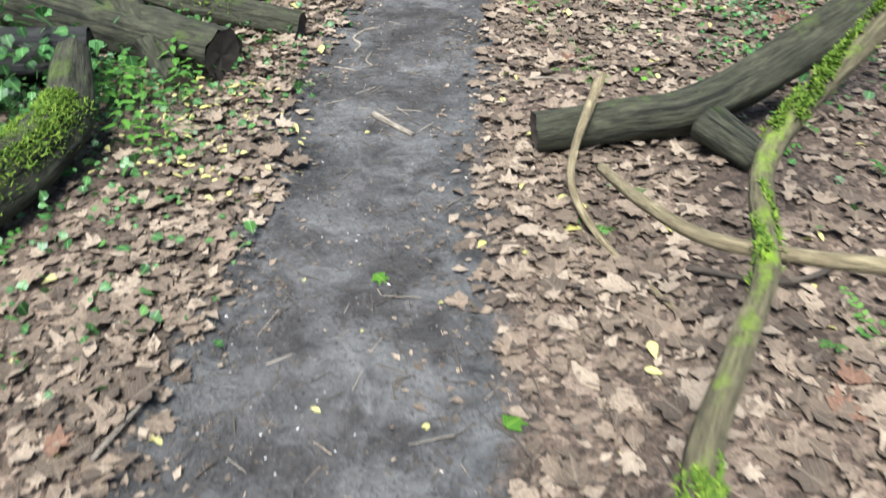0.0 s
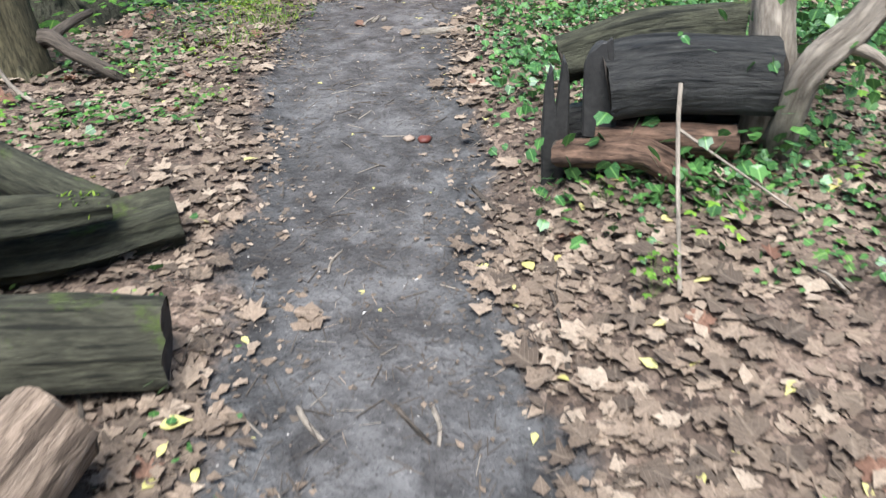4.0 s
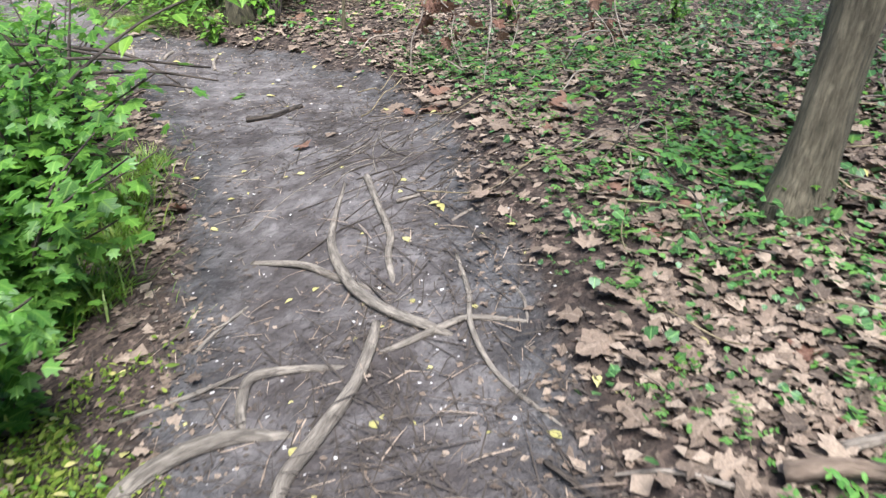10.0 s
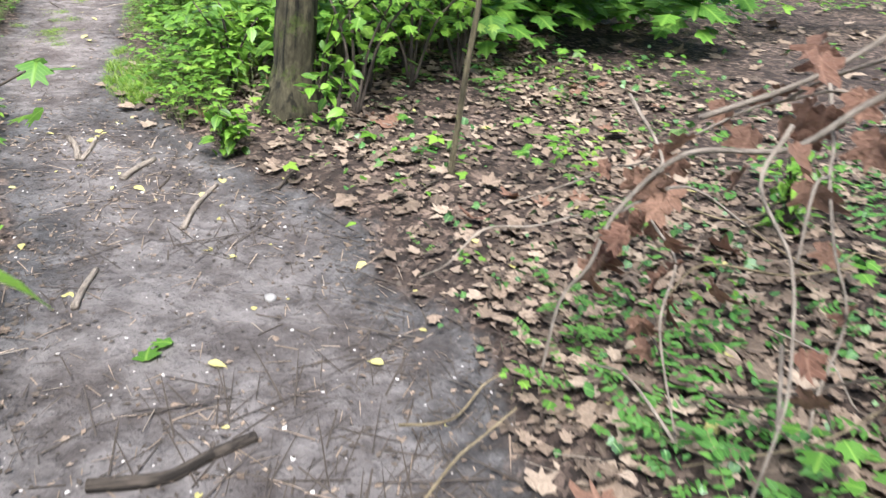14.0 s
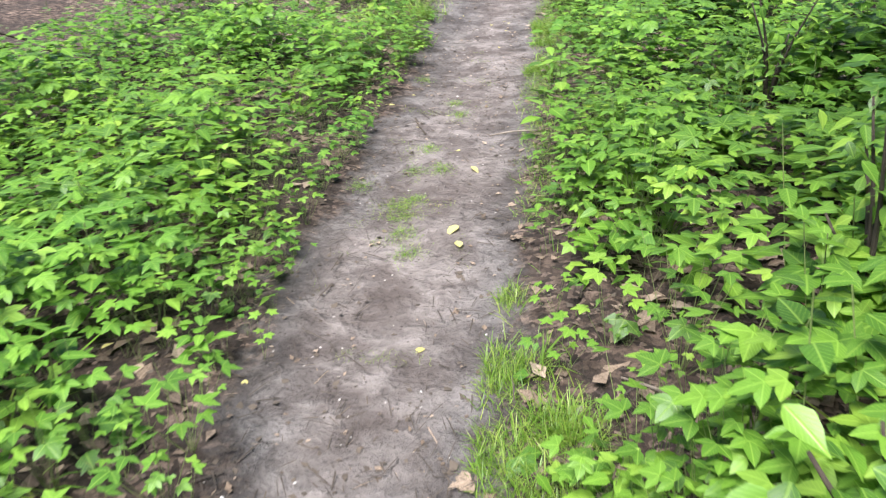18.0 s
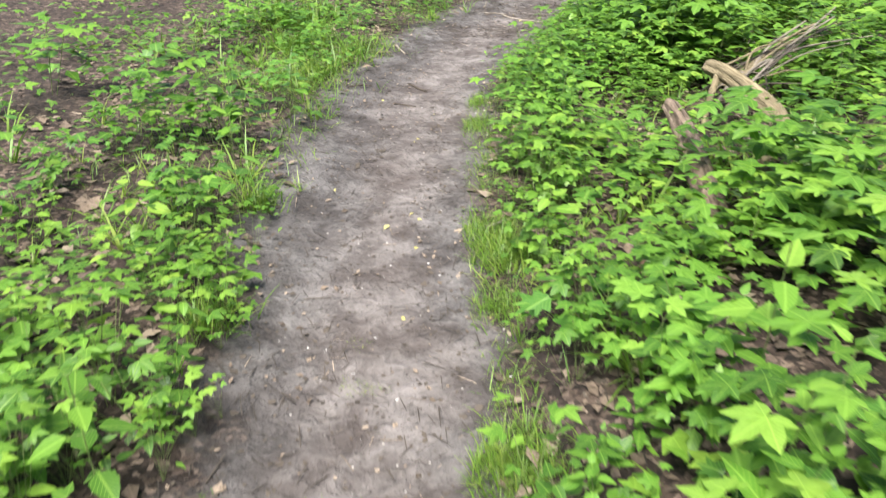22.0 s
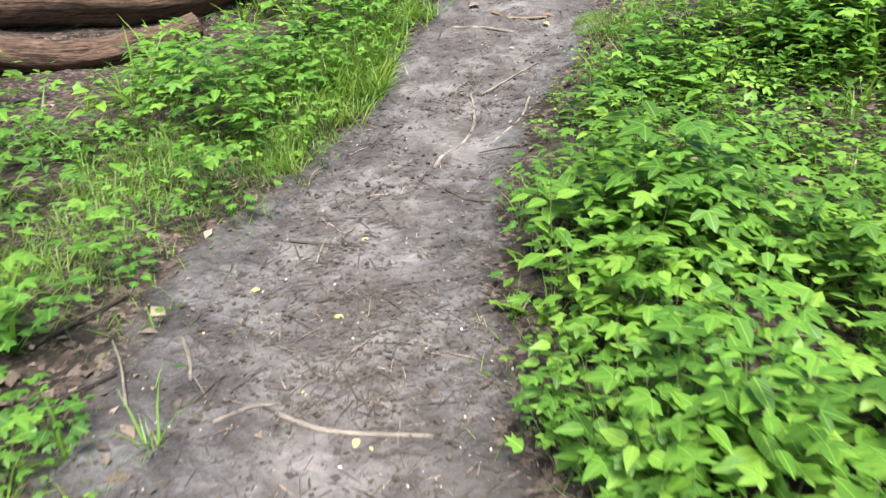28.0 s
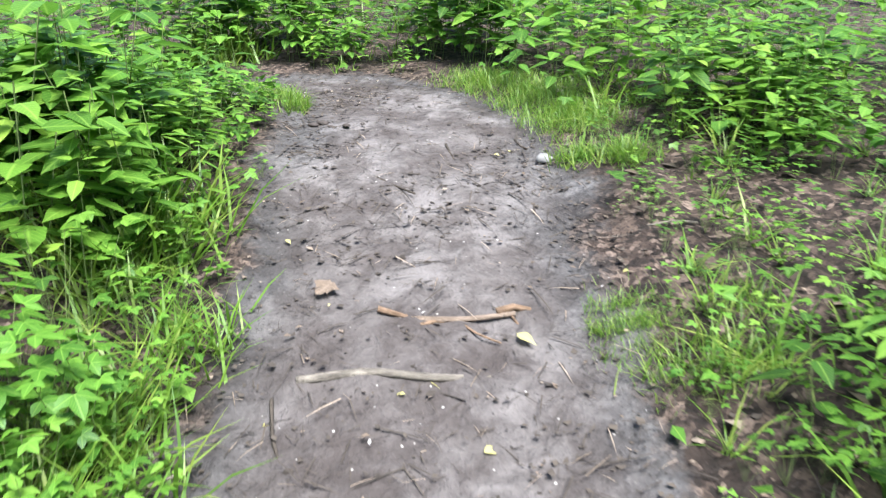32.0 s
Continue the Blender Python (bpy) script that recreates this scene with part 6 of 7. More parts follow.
litter = Heap()
for t in PLANE:
    x, y = spread_band(4300, -2, 18.5, 2.4, big_leaf_chance, 1.2)
    lie(litter, t, x, y, 0.064, 0, 0.07, 0.003, 0.42)
    x, y = spread(1100, -6, 8, -2, 19, lambda x, y, d, e, s: big_leaf_chance(x, y, d, e, s) * (e > 2.2))
    lie(litter, t, x, y, 0.085, 0, 0.22)
for t in SCRAP:
    x, y = spread_band(17000, -2, 32, 2.2, lambda x, y, d, e, s: np.clip(1.9 * litter_chance(x, y, d, e, s) + 0.22 * soft(15, 18, s) * soft(0.0, 0.4, e), 0, 1) * (1 - 0.85 * soft(26.5, 28, s)), 1.3)
    lie(litter, t, x, y, 0.045, 0, 0.14, 0.004, 0.5)
for t in SCRAP:
    x, y = spread_band(12000, 7.5, 17.0, 2.6, lambda x, y, d, e, s: (d > 0) * np.clip(1.3 * litter_chance(x, y, d, e, s), 0, 1))
    lie(litter, t, x, y, 0.034, 0, 0.16, 0.006, 0.5)
for t in PLANE:
    x, y = spread_band(1300, 7.5, 14.5, 1.8, lambda x, y, d, e, s: (d > 0) * np.clip(1.3 * litter_chance(x, y, d, e, s), 0, 1))
    lie(litter, t, x, y, 0.058, 0, 0.16, 0.018, 0.4)
x, y = spread_band(2600, 0, 18, 2.0, lambda x, y, d, e, s: litter_chance(x, y, d, e, s) * 0.5)
lie(litter, OVATE, x, y, 0.05, 1, 0.25)
x, y = spread_band(1100, 3, 18, 2.5, lambda x, y, d, e, s: litter_chance(x, y, d, e, s) * 0.35)
lie(litter, PLANE[3], x, y, 0.09, 2, 0.3)
# thick fresh leaf fall in front of the woodpile
for i, t in enumerate(PLANE[:4] + SCRAP):
    k = 60 if i < 4 else 420
    x, y = RNG.uniform(-1.05, -0.34, k), RNG.uniform(1.2, 4.7, k)
    d, w, _, _ = by_path(x, y)
    ok = RNG.random(k) < soft(-0.10, 0.12, np.abs(d) - w + 0.3 * (field(x * 3, y * 3, 15) - 0.5))
    lie(litter, t, x[ok], y[ok], 0.072 if i < 4 else 0.045, 0, 0.10, 0.014, 0.4)
x, y = RNG.normal(-0.95, 0.16, 120), RNG.uniform(2.3, 3.3, 120)
lie(litter, OVATE, x, y, 0.035, 1, 0.25, 0.02)
# scraps that blur the path's edge
for t in SCRAP:
    x, y = spread_band(1800, -1, 15, 0.12, lambda x, y, d, e, s: soft(0.40, 0.62, field(x * 2.7, y * 2.7, 16)) * soft(-0.3, 0.0, e), 1.0, -0.3)
    lie(litter, t, x, y, 0.026, 0, 0.12, 0.002, 0.45, 0.002)
stuff("leaf_litter", litter, [DEAD, YELLOW, RUST], "thick litter of curled pale brown dead leaves", "leaves")

# crumbs on the path itself: scraps of leaf, bits of straw and twig, pale chips
crumbs = Heap()
on_path = lambda x, y, d, e, s: (1 - 0.35 * soft(15, 18, s) + 0.2 * soft(26, 28, s)) * (0.25 + 0.75 * soft(0.35, 0.65, field(x * 1.3, y * 1.3, 22))) * (0.55 + 0.45 * soft(-0.5, 0.0, e))
for t, n, size, slot in ((SCRAP[0], 3200, 0.016, 0), (SCRAP[1], 6000, 0.014, 1), (SCRAP[3], 5000, 0.014, 3), (SCRAP[2], 1300, 0.011, 2), (STRAND, 9000, 0.05, 3), (STRAND, 4000, 0.06, 0), (STRAND, 6000, 0.04, 1), (OVATE, 260, 0.03, 4)):
    x, y = spread_band(n, -1, 33, 0.12, on_path, 1.0, -0.6)
    lie(crumbs, t, x, y, size, slot, 0.10, 0.001, 0.45, 0.0015)
x, y = spread_band(14000, -1, 33, 0.45, lambda x, y, d, e, s: 0.8 + 0 * e, 1.0, -0.3)
lie(crumbs, STRAND, x, y, 0.08, 1, 0.2, 0.004)
x, y = spread_band(9000, -1, 33, 0.35, lambda x, y, d, e, s: 0.8 + 0 * e, 1.0, -0.25)
h = len(x) // 3
lie(crumbs, SCRAP[3], x[:h], y[:h], 0.022, 0, 0.15, 0.002, 0.3, 0.002)
lie(crumbs, SCRAP[1], x[h:], y[h:], 0.020, 3, 0.15, 0.002, 0.4, 0.002)
for t, n, size, slot in ((SCRAP[1], 3200, 0.020, 1), (SCRAP[3], 3000, 0.016, 3), (STRAND, 5200, 0.07, 3), (STRAND, 2600, 0.10, 1), (STRAND, 1500, 0.08, 0)):
    x, y = spread_band(n, 25.5, 32.5, 0.1, lambda x, y, d, e, s: 0.2 + 0.8 * soft(0.4, 0.65, field(x * 2.1, y * 2.1, 36)), 1.0, -0.6)
    lie(crumbs, t, x, y, size, slot, 0.12, 0.002, 0.5, 0.002)
# a net of fine rootlets and straws bared on the trodden bend
x, y = spread_band(2600, 10.5, 15.2, 0.1, lambda x, y, d, e, s: (0.25 + 0.75 * soft(-0.4, 0.3, d)) * soft(0.3, 0.6, field(x * 1.5, y * 1.5, 33)), 1.0, -0.75)
k = len(x)
crumbs.add(sliver(0.008, 0.02), np.stack([x, y, height(x, y) + 0.006], -1), turns(RNG.normal(-0.6, 1.1, k), RNG.normal(0, 0.03, k), RNG.normal(0, 0.2, k)), RNG.uniform(0.08, 0.42, k), 1)
for t, n, size, slot in ((SCRAP[0], 1200, 0.020, 0), (SCRAP[1], 500, 0.012, 2), (SCRAP[3], 2400, 0.016, 1), (OVATE, 160, 0.04, 4), (STRAND, 2500, 0.09, 0)):
    x, y = spread_band(n, 9.5, 16.5, 0.15, lambda x, y, d, e, s: 0.3 + 0.7 * soft(0.35, 0.6, field(x * 1.7, y * 1.7, 34)), 1.0, -0.75)
    lie(crumbs, t, x, y, size, slot, 0.12, 0.002, 0.45, 0.002)
# short bits of twig
TWIG = (np.stack([STALK[0][:, 0] * 0.05, STALK[0][:, 2], STALK[0][:, 1] * 0.05], -1), STALK[1][:, ::-1], STALK[2])
for n, s0, s1, slot, size in ((1500, -1, 16, 3, 0.06), (500, -1, 16, 5, 0.07), (300, 16, 32, 3, 0.06)):
    x, y = spread_band(n, s0, s1, 0.25, lambda x, y, d, e, s: 0.25 + 0.75 * soft(0.35, 0.6, field(x * 2.0, y * 2.0, 37)), 1.0, -0.55)
    lie(crumbs, TWIG, x, y, size, slot, 0.05, 0.003, 0.5, 0.001)
stuff("path_crumbs", crumbs, [DEAD, CUT, CHIP, BARK_TWIG, YELLOW, BARK_STICK], "scattered leaf scraps, straws and pale chips on the dirt", "debris")


# ivy on the bank
ivy = Heap()
def ivy_chance(x, y, d, e, s):
    right = ((0.26 * soft(1.5, 3.0, s) + 0.62 * soft(3.6, 4.8, s)) * soft(0.6, 1.15, e) + 0.72 * soft(6.0, 7.6, s)) * (1 - 0.75 * soft(13.9, 15.0, s)) * (1 - soft(15.0, 16.3, s)) * soft(0.02, 0.4, e) * (0.08 + (0.80 - 0.34 * soft(8.6, 9.8, s)) * soft(0.34, 0.62, field(x * 1.5, y * 1.5, 16)))
    pile = near(x, -1.9, 0.9) * near(y, 3.3, 1.6) * (d < 0)
    strip = near(x, 1.62 + 0.12 * np.sin(y * 3.0), 0.17) * soft(2.7, 3.3, y) * (1 - soft(5.6, 6.4, y)) * soft(0.30, 0.5, field(x * 2.6, y * 2.6, 18)) * 0.75
    stack = near(x, 1.35, 0.6) * near(y, 5.95, 0.35) * (e > 0.2)
    back_l = soft(6.6, 7.6, s) * (1 - soft(9.5, 11, s)) * (d < 0) * soft(0.25, 0.9, e) * 0.4 * soft(0.35, 0.6, field(x * 1.8, y * 1.8, 13))
    return np.clip(np.where(d > 0, right * 1.1 * (1 - bank_bare(x, y)), 0) + pile * 1.0 + stack * 0.8 + strip + back_l, 0, 1) * (1 - soft(4, 8, e))


for n, sz, lift, wide in ((46000, 0.027, 0.012, 2.8), (40000, 0.026, 0.03, 2.8), (15000, 0.040, 0.04, 3.5)):
    x, y = spread_band(n, 0, 16.6, wide, ivy_chance)
    k = len(x)
    at = np.stack([x, y, height(x, y) + lift + 0.09 * RNG.random(k) ** 2], -1)
    ivy.add(IVYLEAF, at, turns(RNG.uniform(0, 6.28, k), RNG.normal(-0.25, 0.55, k), RNG.normal(0, 0.5, k)), sz * RNG.uniform(0.6, 1.45, k))
x, y = spread_band(15000, 5.2, 9.8, 2.6, lambda x, y, d, e, s: (d > 0) * soft(0.05, 0.35, e) * soft(6.0, 7.3, s) * (0.25 + 0.75 * soft(0.35, 0.6, field(x * 1.4, y * 1.4, 15))))
k = len(x)
at = np.stack([x, y, height(x, y) + 0.02 + 0.11 * RNG.random(k)], -1)
ivy.add(IVYLEAF, at, turns(RNG.uniform(0, 6.28, k), RNG.normal(-0.35, 0.5, k), RNG.normal(0, 0.5, k)), RNG.uniform(0.03, 0.06, k))
stuff("ivy", ivy, [IVY], "low carpet of small dark green ivy leaves", "ivy")

# ivy trailing over the stacked logs and the woodpile
trail = Heap()
for cx, cy, cz, n in ((-1.95, 2.9, 0.2, 130), (-1.75, 3.2, 0.15, 110), (-2.2, 3.4, 0.35, 130), (-2.3, 2.4, 0.25, 130), (-1.5, 3.15, 0.1, 70), (-2.6, 2.9, 0.4, 130), (-1.7, 2.3, 0.1, 60), (0.72, 5.98, 0.06, 34), (0.9, 5.85, 0.06, 44), (1.05, 5.78, 0.06, 40), (1.3, 5.8, 0.1, 46), (1.25, 5.98, 0.46, 16), (1.6, 5.9, 0.3, 50), (1.8, 6.1, 0.45, 60), (2.0, 6.45, 0.6, 60), (2.3, 6.8, 0.8, 60)):
    p = np.array((cx, cy, g0(cx, cy, cz))) + RNG.normal(0, 0.12, (n, 3))
    p[:, 2] = np.maximum(p[:, 2], height(p[:, 0], p[:, 1]) + 0.02)
    trail.add(IVYLEAF, p, turns(RNG.uniform(0, 6.28, n), RNG.normal(-0.6, 0.4, n), RNG.normal(0, 0.4, n)), RNG.uniform(0.04, 0.075, n))
sprigs = Heap()
x, y = spread_band(3700, 5.5, 16.5, 2.6, lambda x, y, d, e, s: (d > 0) * soft(0.05, 0.4, e) * (1 - 0.95 * bank_bare(x, y)) * (0.35 * soft(6, 7.5, s) + 0.45 * soft(9, 10, s)) * (1 - 0.85 * soft(13.9, 15.0, s)) * (0.15 + 0.85 * soft(0.35, 0.6, field(x * 1.9, y * 1.9, 57))))
sow(sprigs, "sprig", list(range(50, 56)), x, y, (0.7, 1.1), (0, 1))
x, y = spread_band(850, 9.5, 14.2, 1.3, lambda x, y, d, e, s: (d > 0) * soft(0.12, 0.4, e) * (1 - 0.95 * bank_bare(x, y)) * 0.8 * soft(0.4, 0.6, field(x * 2.3, y * 2.3, 59)))
sow(sprigs, "sprig", list(range(50, 56)), x, y, (0.8, 1.2), (0, 1), 0.85)
x, y = spread_band(700, 0.5, 9, 2.0, lambda x, y, d, e, s: (e > 0.25) * 0.3 * soft(0.45, 0.6, field(x * 1.9, y * 1.9, 58)))
sow(sprigs, "sprig", list(range(50, 56)), x, y, (0.7, 1.1), (0, 1))
stuff("bank_herbs", sprigs, [STEM, SPRIG], "low bright green herb sprigs with small paired leaves", "plants")
stuff("trailing_ivy", trail, [IVY], "ivy trailing over stacked logs", "ivy")

# grass and moss along the path's edges
grass = Heap()
def grass_chance(x, y, d, e, s):
    rim = near(e, 0.10, 0.16)
    c = rim * (d > 0) * (soft(17, 18.5, s) * (1 - soft(26.5, 28, s))) * 0.65
    c = c + near(x, 0.98, 0.16) * near(y, 20.0, 3.5) * 0.6
    c = c + (d < 0) * soft(22.5, 25, s) * (1 - soft(28.4, 29.2, s)) * soft(0, 0.3, e) * (1 - soft(1.5, 2.6, e)) * 0.55
    c = c + (d < 0) * near(s, 8.7, 1.5) * soft(0.1, 0.3, e) * (1 - soft(1.2, 2.0, e)) * 0.12
    c = c + near(x, 5.35, 0.5) * near(y, 30.95, 0.5) + near(x, 4.55, 0.3) * near(y, 32.2, 0.5) * 0.9
    c = c + near(x, 4.35, 0.35) * near(y, 29.2, 0.4) * 0.4 + near(x, 3.7, 0.4) * near(y, 28.9, 0.4) * 0.2
    c = c + (d < 0) * near(s, 13.6, 1.6) * near(e, 0.2, 0.25) * 0.5
    return np.clip(c * (0.3 + soft(0.35, 0.6, field(x * 3, y * 3, 18))), 0, 1) * (e > -0.06)


def sward(x, y, size, slot=0, stand=(0.5, 1.4)):
    k = len(x)
    grass.add(BLADES_LOW[3], np.stack([x, y, height(x, y) - 0.004], -1), turns(RNG.uniform(0, 6.28, k), RNG.uniform(*stand, k), RNG.normal(0, 0.2, k)), size * RNG.uniform(0.5, 1.4, k), slot)


for n, size in ((10000, 0.06), (1100, 0.10)):
    sward(*spread_band(n * 2, 16.8, 29, 1.2, grass_chance), size)
    sward(*spread_band(n, 6, 14.5, 1.2, grass_chance), size)
# a fringe of fine grass along the straight
sward(*spread_band(26000, 17.3, 26, 0.24, lambda x, y, d, e, s: (d > 0) * soft(-0.05, 0.04, e) * (1 - soft(0.07, 0.18, e)) * soft(0.42, 0.58, field(x * 1.7, y * 1.7, 71)), 1.0, -0.05), 0.05)
sward(*spread_band(16000, 22, 29.4, 1.3, lambda x, y, d, e, s: (d < 0) * soft(0.02, 0.25, e) * soft(0.45, 0.6, field(x * 2.2, y * 2.2, 72))), 0.085)
# single patches: x, y, reach, blades, length
for cx, cy, reach, n, size in ((0.95, 22.25, 0.16, 900, 0.09), (1.05, 22.05, 0.13, 500, 0.13), (0.78, 24.07, 0.12, 700, 0.08), (0.82, 23.6, 0.12, 450, 0.08), (1.06, 20.92, 0.12, 600, 0.10), (1.01, 21.73, 0.10, 350, 0.09),
                               (-0.07, 22.4, 0.07, 160, 0.13), (0.03, 21.51, 0.09, 220, 0.11), (-0.34, 24.34, 0.3, 500, 0.11), (-0.13, 25.3, 0.25, 500, 0.10), (-0.72, 27.74, 0.2, 260, 0.22), (-0.97, 26.36, 0.25, 350, 0.22),
                               (-0.67, 25.4, 0.22, 350, 0.18), (-0.36, 24.6, 0.2, 300, 0.14), (0.79, 28.8, 0.35, 1100, 0.09), (0.34, 28.1, 0.3, 800, 0.09), (1.01, 29.07, 0.3, 900, 0.10), (1.6, 29.0, 0.25, 700, 0.10), (2.0, 29.6, 0.25, 700, 0.12),
                               (4.84, 32.1, 0.2, 1500, 0.08), (4.67, 31.8, 0.14, 900, 0.08), (5.40, 30.6, 0.22, 2400, 0.07), (5.66, 31.0, 0.25, 2600, 0.07), (5.8, 31.45, 0.25, 2200, 0.07), (5.03, 30.11, 0.10, 450, 0.10), (4.95, 30.3, 0.08, 250, 0.09),
                               (4.04, 29.54, 0.13, 1500, 0.045), (3.92, 29.33, 0.1, 260, 0.07), (4.05, 29.2, 0.12, 260, 0.10), (4.3, 29.3, 0.12, 160, 0.10), (3.36, 31.05, 0.2, 320, 0.26), (3.15, 30.9, 0.2, 260, 0.24), (3.8, 33.0, 0.3, 420, 0.30),
                               (3.77, 32.4, 0.25, 320, 0.28), (5.25, 33.6, 0.3, 400, 0.28), (3.1, 30.45, 0.15, 160, 0.18), (5.09, 28.6, 0.22, 420, 0.22), (4.75, 28.6, 0.2, 260, 0.17), (5.35, 28.5, 0.2, 360, 0.24), (4.8, 28.35, 0.18, 200, 0.17), (2.13, 29.67, 0.16, 500, 0.2), (2.3, 29.42, 0.14, 420, 0.18), (2.38, 29.68, 0.12, 350, 0.18), (2.1, 30.0, 0.15, 350, 0.2), (2.45, 29.84, 0.1, 300, 0.15), (1.85, 29.9, 0.2, 450, 0.18), (1.5, 28.75, 0.15, 450, 0.10), (1.5, 16.83, 0.06, 260, 0.10), (1.46, 17.0, 0.06, 200, 0.10), (1.2, 18.0, 0.08, 260, 0.09), (1.47, 17.04, 0.13, 1500, 0.075), (1.46, 17.35, 0.1, 500, 0.10), (0.67, 12.94, 0.12, 350, 0.16), (0.52, 12.55, 0.14, 400, 0.18), (0.8, 13.2, 0.12, 300, 0.14), (0.95, 13.5, 0.1, 220, 0.12), (1.25, 17.6, 0.12, 700, 0.09), (1.28, 17.25, 0.12, 500, 0.09), (2.3, 29.9, 0.25, 500, 0.2), (2.55, 30.1, 0.2, 350, 0.2), (2.0, 29.3, 0.25, 600, 0.15), (2.75, 30.3, 0.16, 260, 0.2), (-0.45, 9.2, 0.3, 250, 0.10), (-0.7, 8.6, 0.3, 120, 0.10)):
    if cx > 0.6 and 16 < cy < 25:
        n, size = int(n * 1.7), size * 0.6
    px_, py_ = RNG.normal(cx, reach * 0.6, n), RNG.normal(cy, reach * 0.6, n)
    d, w, _, _ = by_path(px_, py_)
    ok = np.abs(d) > w - 0.06
    sward(px_[ok], py_[ok], size, 0, (0.7, 1.45))
# small moss tufts in the middle of the straight
TUFTS = ((0.32, 20.68), (0.69, 19.99), (0.64, 19.11), (0.76, 19.14), (0.43, 18.9), (0.71, 18.79), (0.7, 18.6), (0.81, 18.29), (0.65, 19.38), (0.62, 20.2), (0.66, 18.7), (0.75, 18.45))
x, y = spread(60000, 0.2, 1.1, 17.6, 21.5, lambda x, y, d, e, s: (e < -0.04) * soft(0.74, 0.82, field(x * 9, y * 8, 23)) * near(d, -0.1, 0.2))
sward(x, y, 0.022, 1, (0.2, 1.2))
for cx, cy in TUFTS:
    sward(RNG.normal(cx, 0.03, 420), RNG.normal(cy, 0.032, 420), 0.028, 0, (0.2, 1.2))
stuff("grass", grass, [GRASS, MOSS], "short fresh grass and moss at the path's edge", "grass")

# bright moss on the bank before the roots, and on the woodpile
moss = Heap()
def moss_chance(x, y, d, e, s):
    bank = 1.25 * bank_patch(x, y) * (d < 0) * (e > 0.02) + (d < 0) * near(s, 9.3, 0.8) * near(e, 0.45, 0.4) * 0.10
    return np.clip(bank * (0.12 + soft(0.4, 0.6, field(x * 4, y * 4, 19))), 0, 1)
x, y = spread_band(170000, 7, 13.5, 1.5, moss_chance)
lie(moss, BLADES_FAR[0], x, y, 0.020, 0, 0.6, 0.006)
x, y = spread_band(22000, 7, 13.5, 1.5, moss_chance)
lie(moss, NARROW, x, y, 0.04, 0, 0.7, 0.02)
x, y = spread_band(4000, 7, 14, 1.5, moss_chance)
lie(moss, OVATE, x, y, 0.04, 2, 0.4, 0.03)
x, y = spread_band(1500, 7, 14, 1.5, moss_chance)
lie(moss, OVATE, x, y, 0.03, 1, 0.4, 0.02)
stuff("bank_moss", moss, [MOSS, YELLOW, GREEN], "yellow-green moss and tiny leaves on the bank", "moss")


# ---- undergrowth ----
def bare(x, y):
    """Open patches of litter among the plants."""
    return np.maximum.reduce([near(x, 1.95, 0.28) * near(y, 18.7, 0.26), near(x, 1.75, 0.30) * near(y, 17.5, 0.50), near(x, 2.0, 0.28) * near(y, 17.3, 0.3), near(x, 2.05, 0.2) * near(y, 18.1, 0.25), near(x, 2.1, 0.2) * near(y, 16.8, 0.2), near(x, 1.35, 0.2) * near(y, 22.2, 0.2), near(x, 2.3, 0.35) * near(y, 23.6, 0.45), near(x, 1.95, 0.14) * near(y, 23.1, 0.25), near(x, 1.9, 0.12) * near(y, 22.75, 0.25), near(x, 2.35, 0.3) * near(y, 24.1, 0.35), near(x, 2.75, 0.35) * near(y, 24.9, 0.4), near(x, -0.6, 0.35) * near(y, 22.5, 0.5), near(x, 4.6, 0.8) * near(y, 29.3, 0.6),
                              near(x, -0.1, 0.35) * near(y, 16.0, 0.7), near(x, 2.25, 0.26) * near(y, 19.6, 0.2), near(x, 1.27, 0.14) * near(y, 22.25, 0.14), near(x, 2.15, 0.3) * near(y, 30.3, 0.4), near(x, 2.85, 0.35) * near(y, 30.8, 0.28), near(x, 3.0, 0.2) * near(y, 30.45, 0.16), near(x, 1.3, 1.5) * near(y, 31.3, 0.75), near(x, 2.45, 0.4) * near(y, 31.6, 0.35)])


def green_chance(x, y, d, e, s):
    right = soft(16.2, 17.0, s) * 0.9 * (1 - 0.85 * soft(2.5, 2.8, x) * (1 - soft(17.2, 18.2, y)))
    left = soft(15.4, 16.6, s) * (1 - 0.66 * soft(22.0, 23.2, s) + 0.33 * soft(28.4, 29.4, s))
    wide = 0.28 * soft(20.8, 22.5, s) * (1 - soft(27.0, 28.6, s))
    edge = np.where(d > 0, soft(0.03, 0.24, e - 0.14 * soft(27.5, 28.5, s) - 0.22 * soft(28.9, 29.4, s) - 0.12 * (1 - soft(17, 18.5, s))), soft(-0.04, 0.14 + 1.4 * wide, e - 0.6 * wide))
    c = np.where(d > 0, right * (1 - 0.9 * near(s, 17.6, 0.55) * (1 - soft(0.3, 0.65, e))), left) * edge
    c = c + 0.22 * soft(1.8, 3.0, e) * (s > 17) * (0.4 + 0.6 * (d > 0))
    full = 0.12 + (0.48 + 0.1 * soft(23, 25, s)) * ((d > 0) * soft(17, 18, s) * (1 - soft(28.5, 29.5, s)) + (d < 0) * (1 - soft(21, 22, s)) * soft(16.5, 17.5, s))
    c = c * (full + 1.0 * soft(0.25, 0.5, field(x * 1.5, y * 1.5, 17)))
    return np.clip(c * (1 - 0.93 * soft(0.25, 0.6, bare(x, y))), 0, 1) * (1 - soft(7, 12, e))


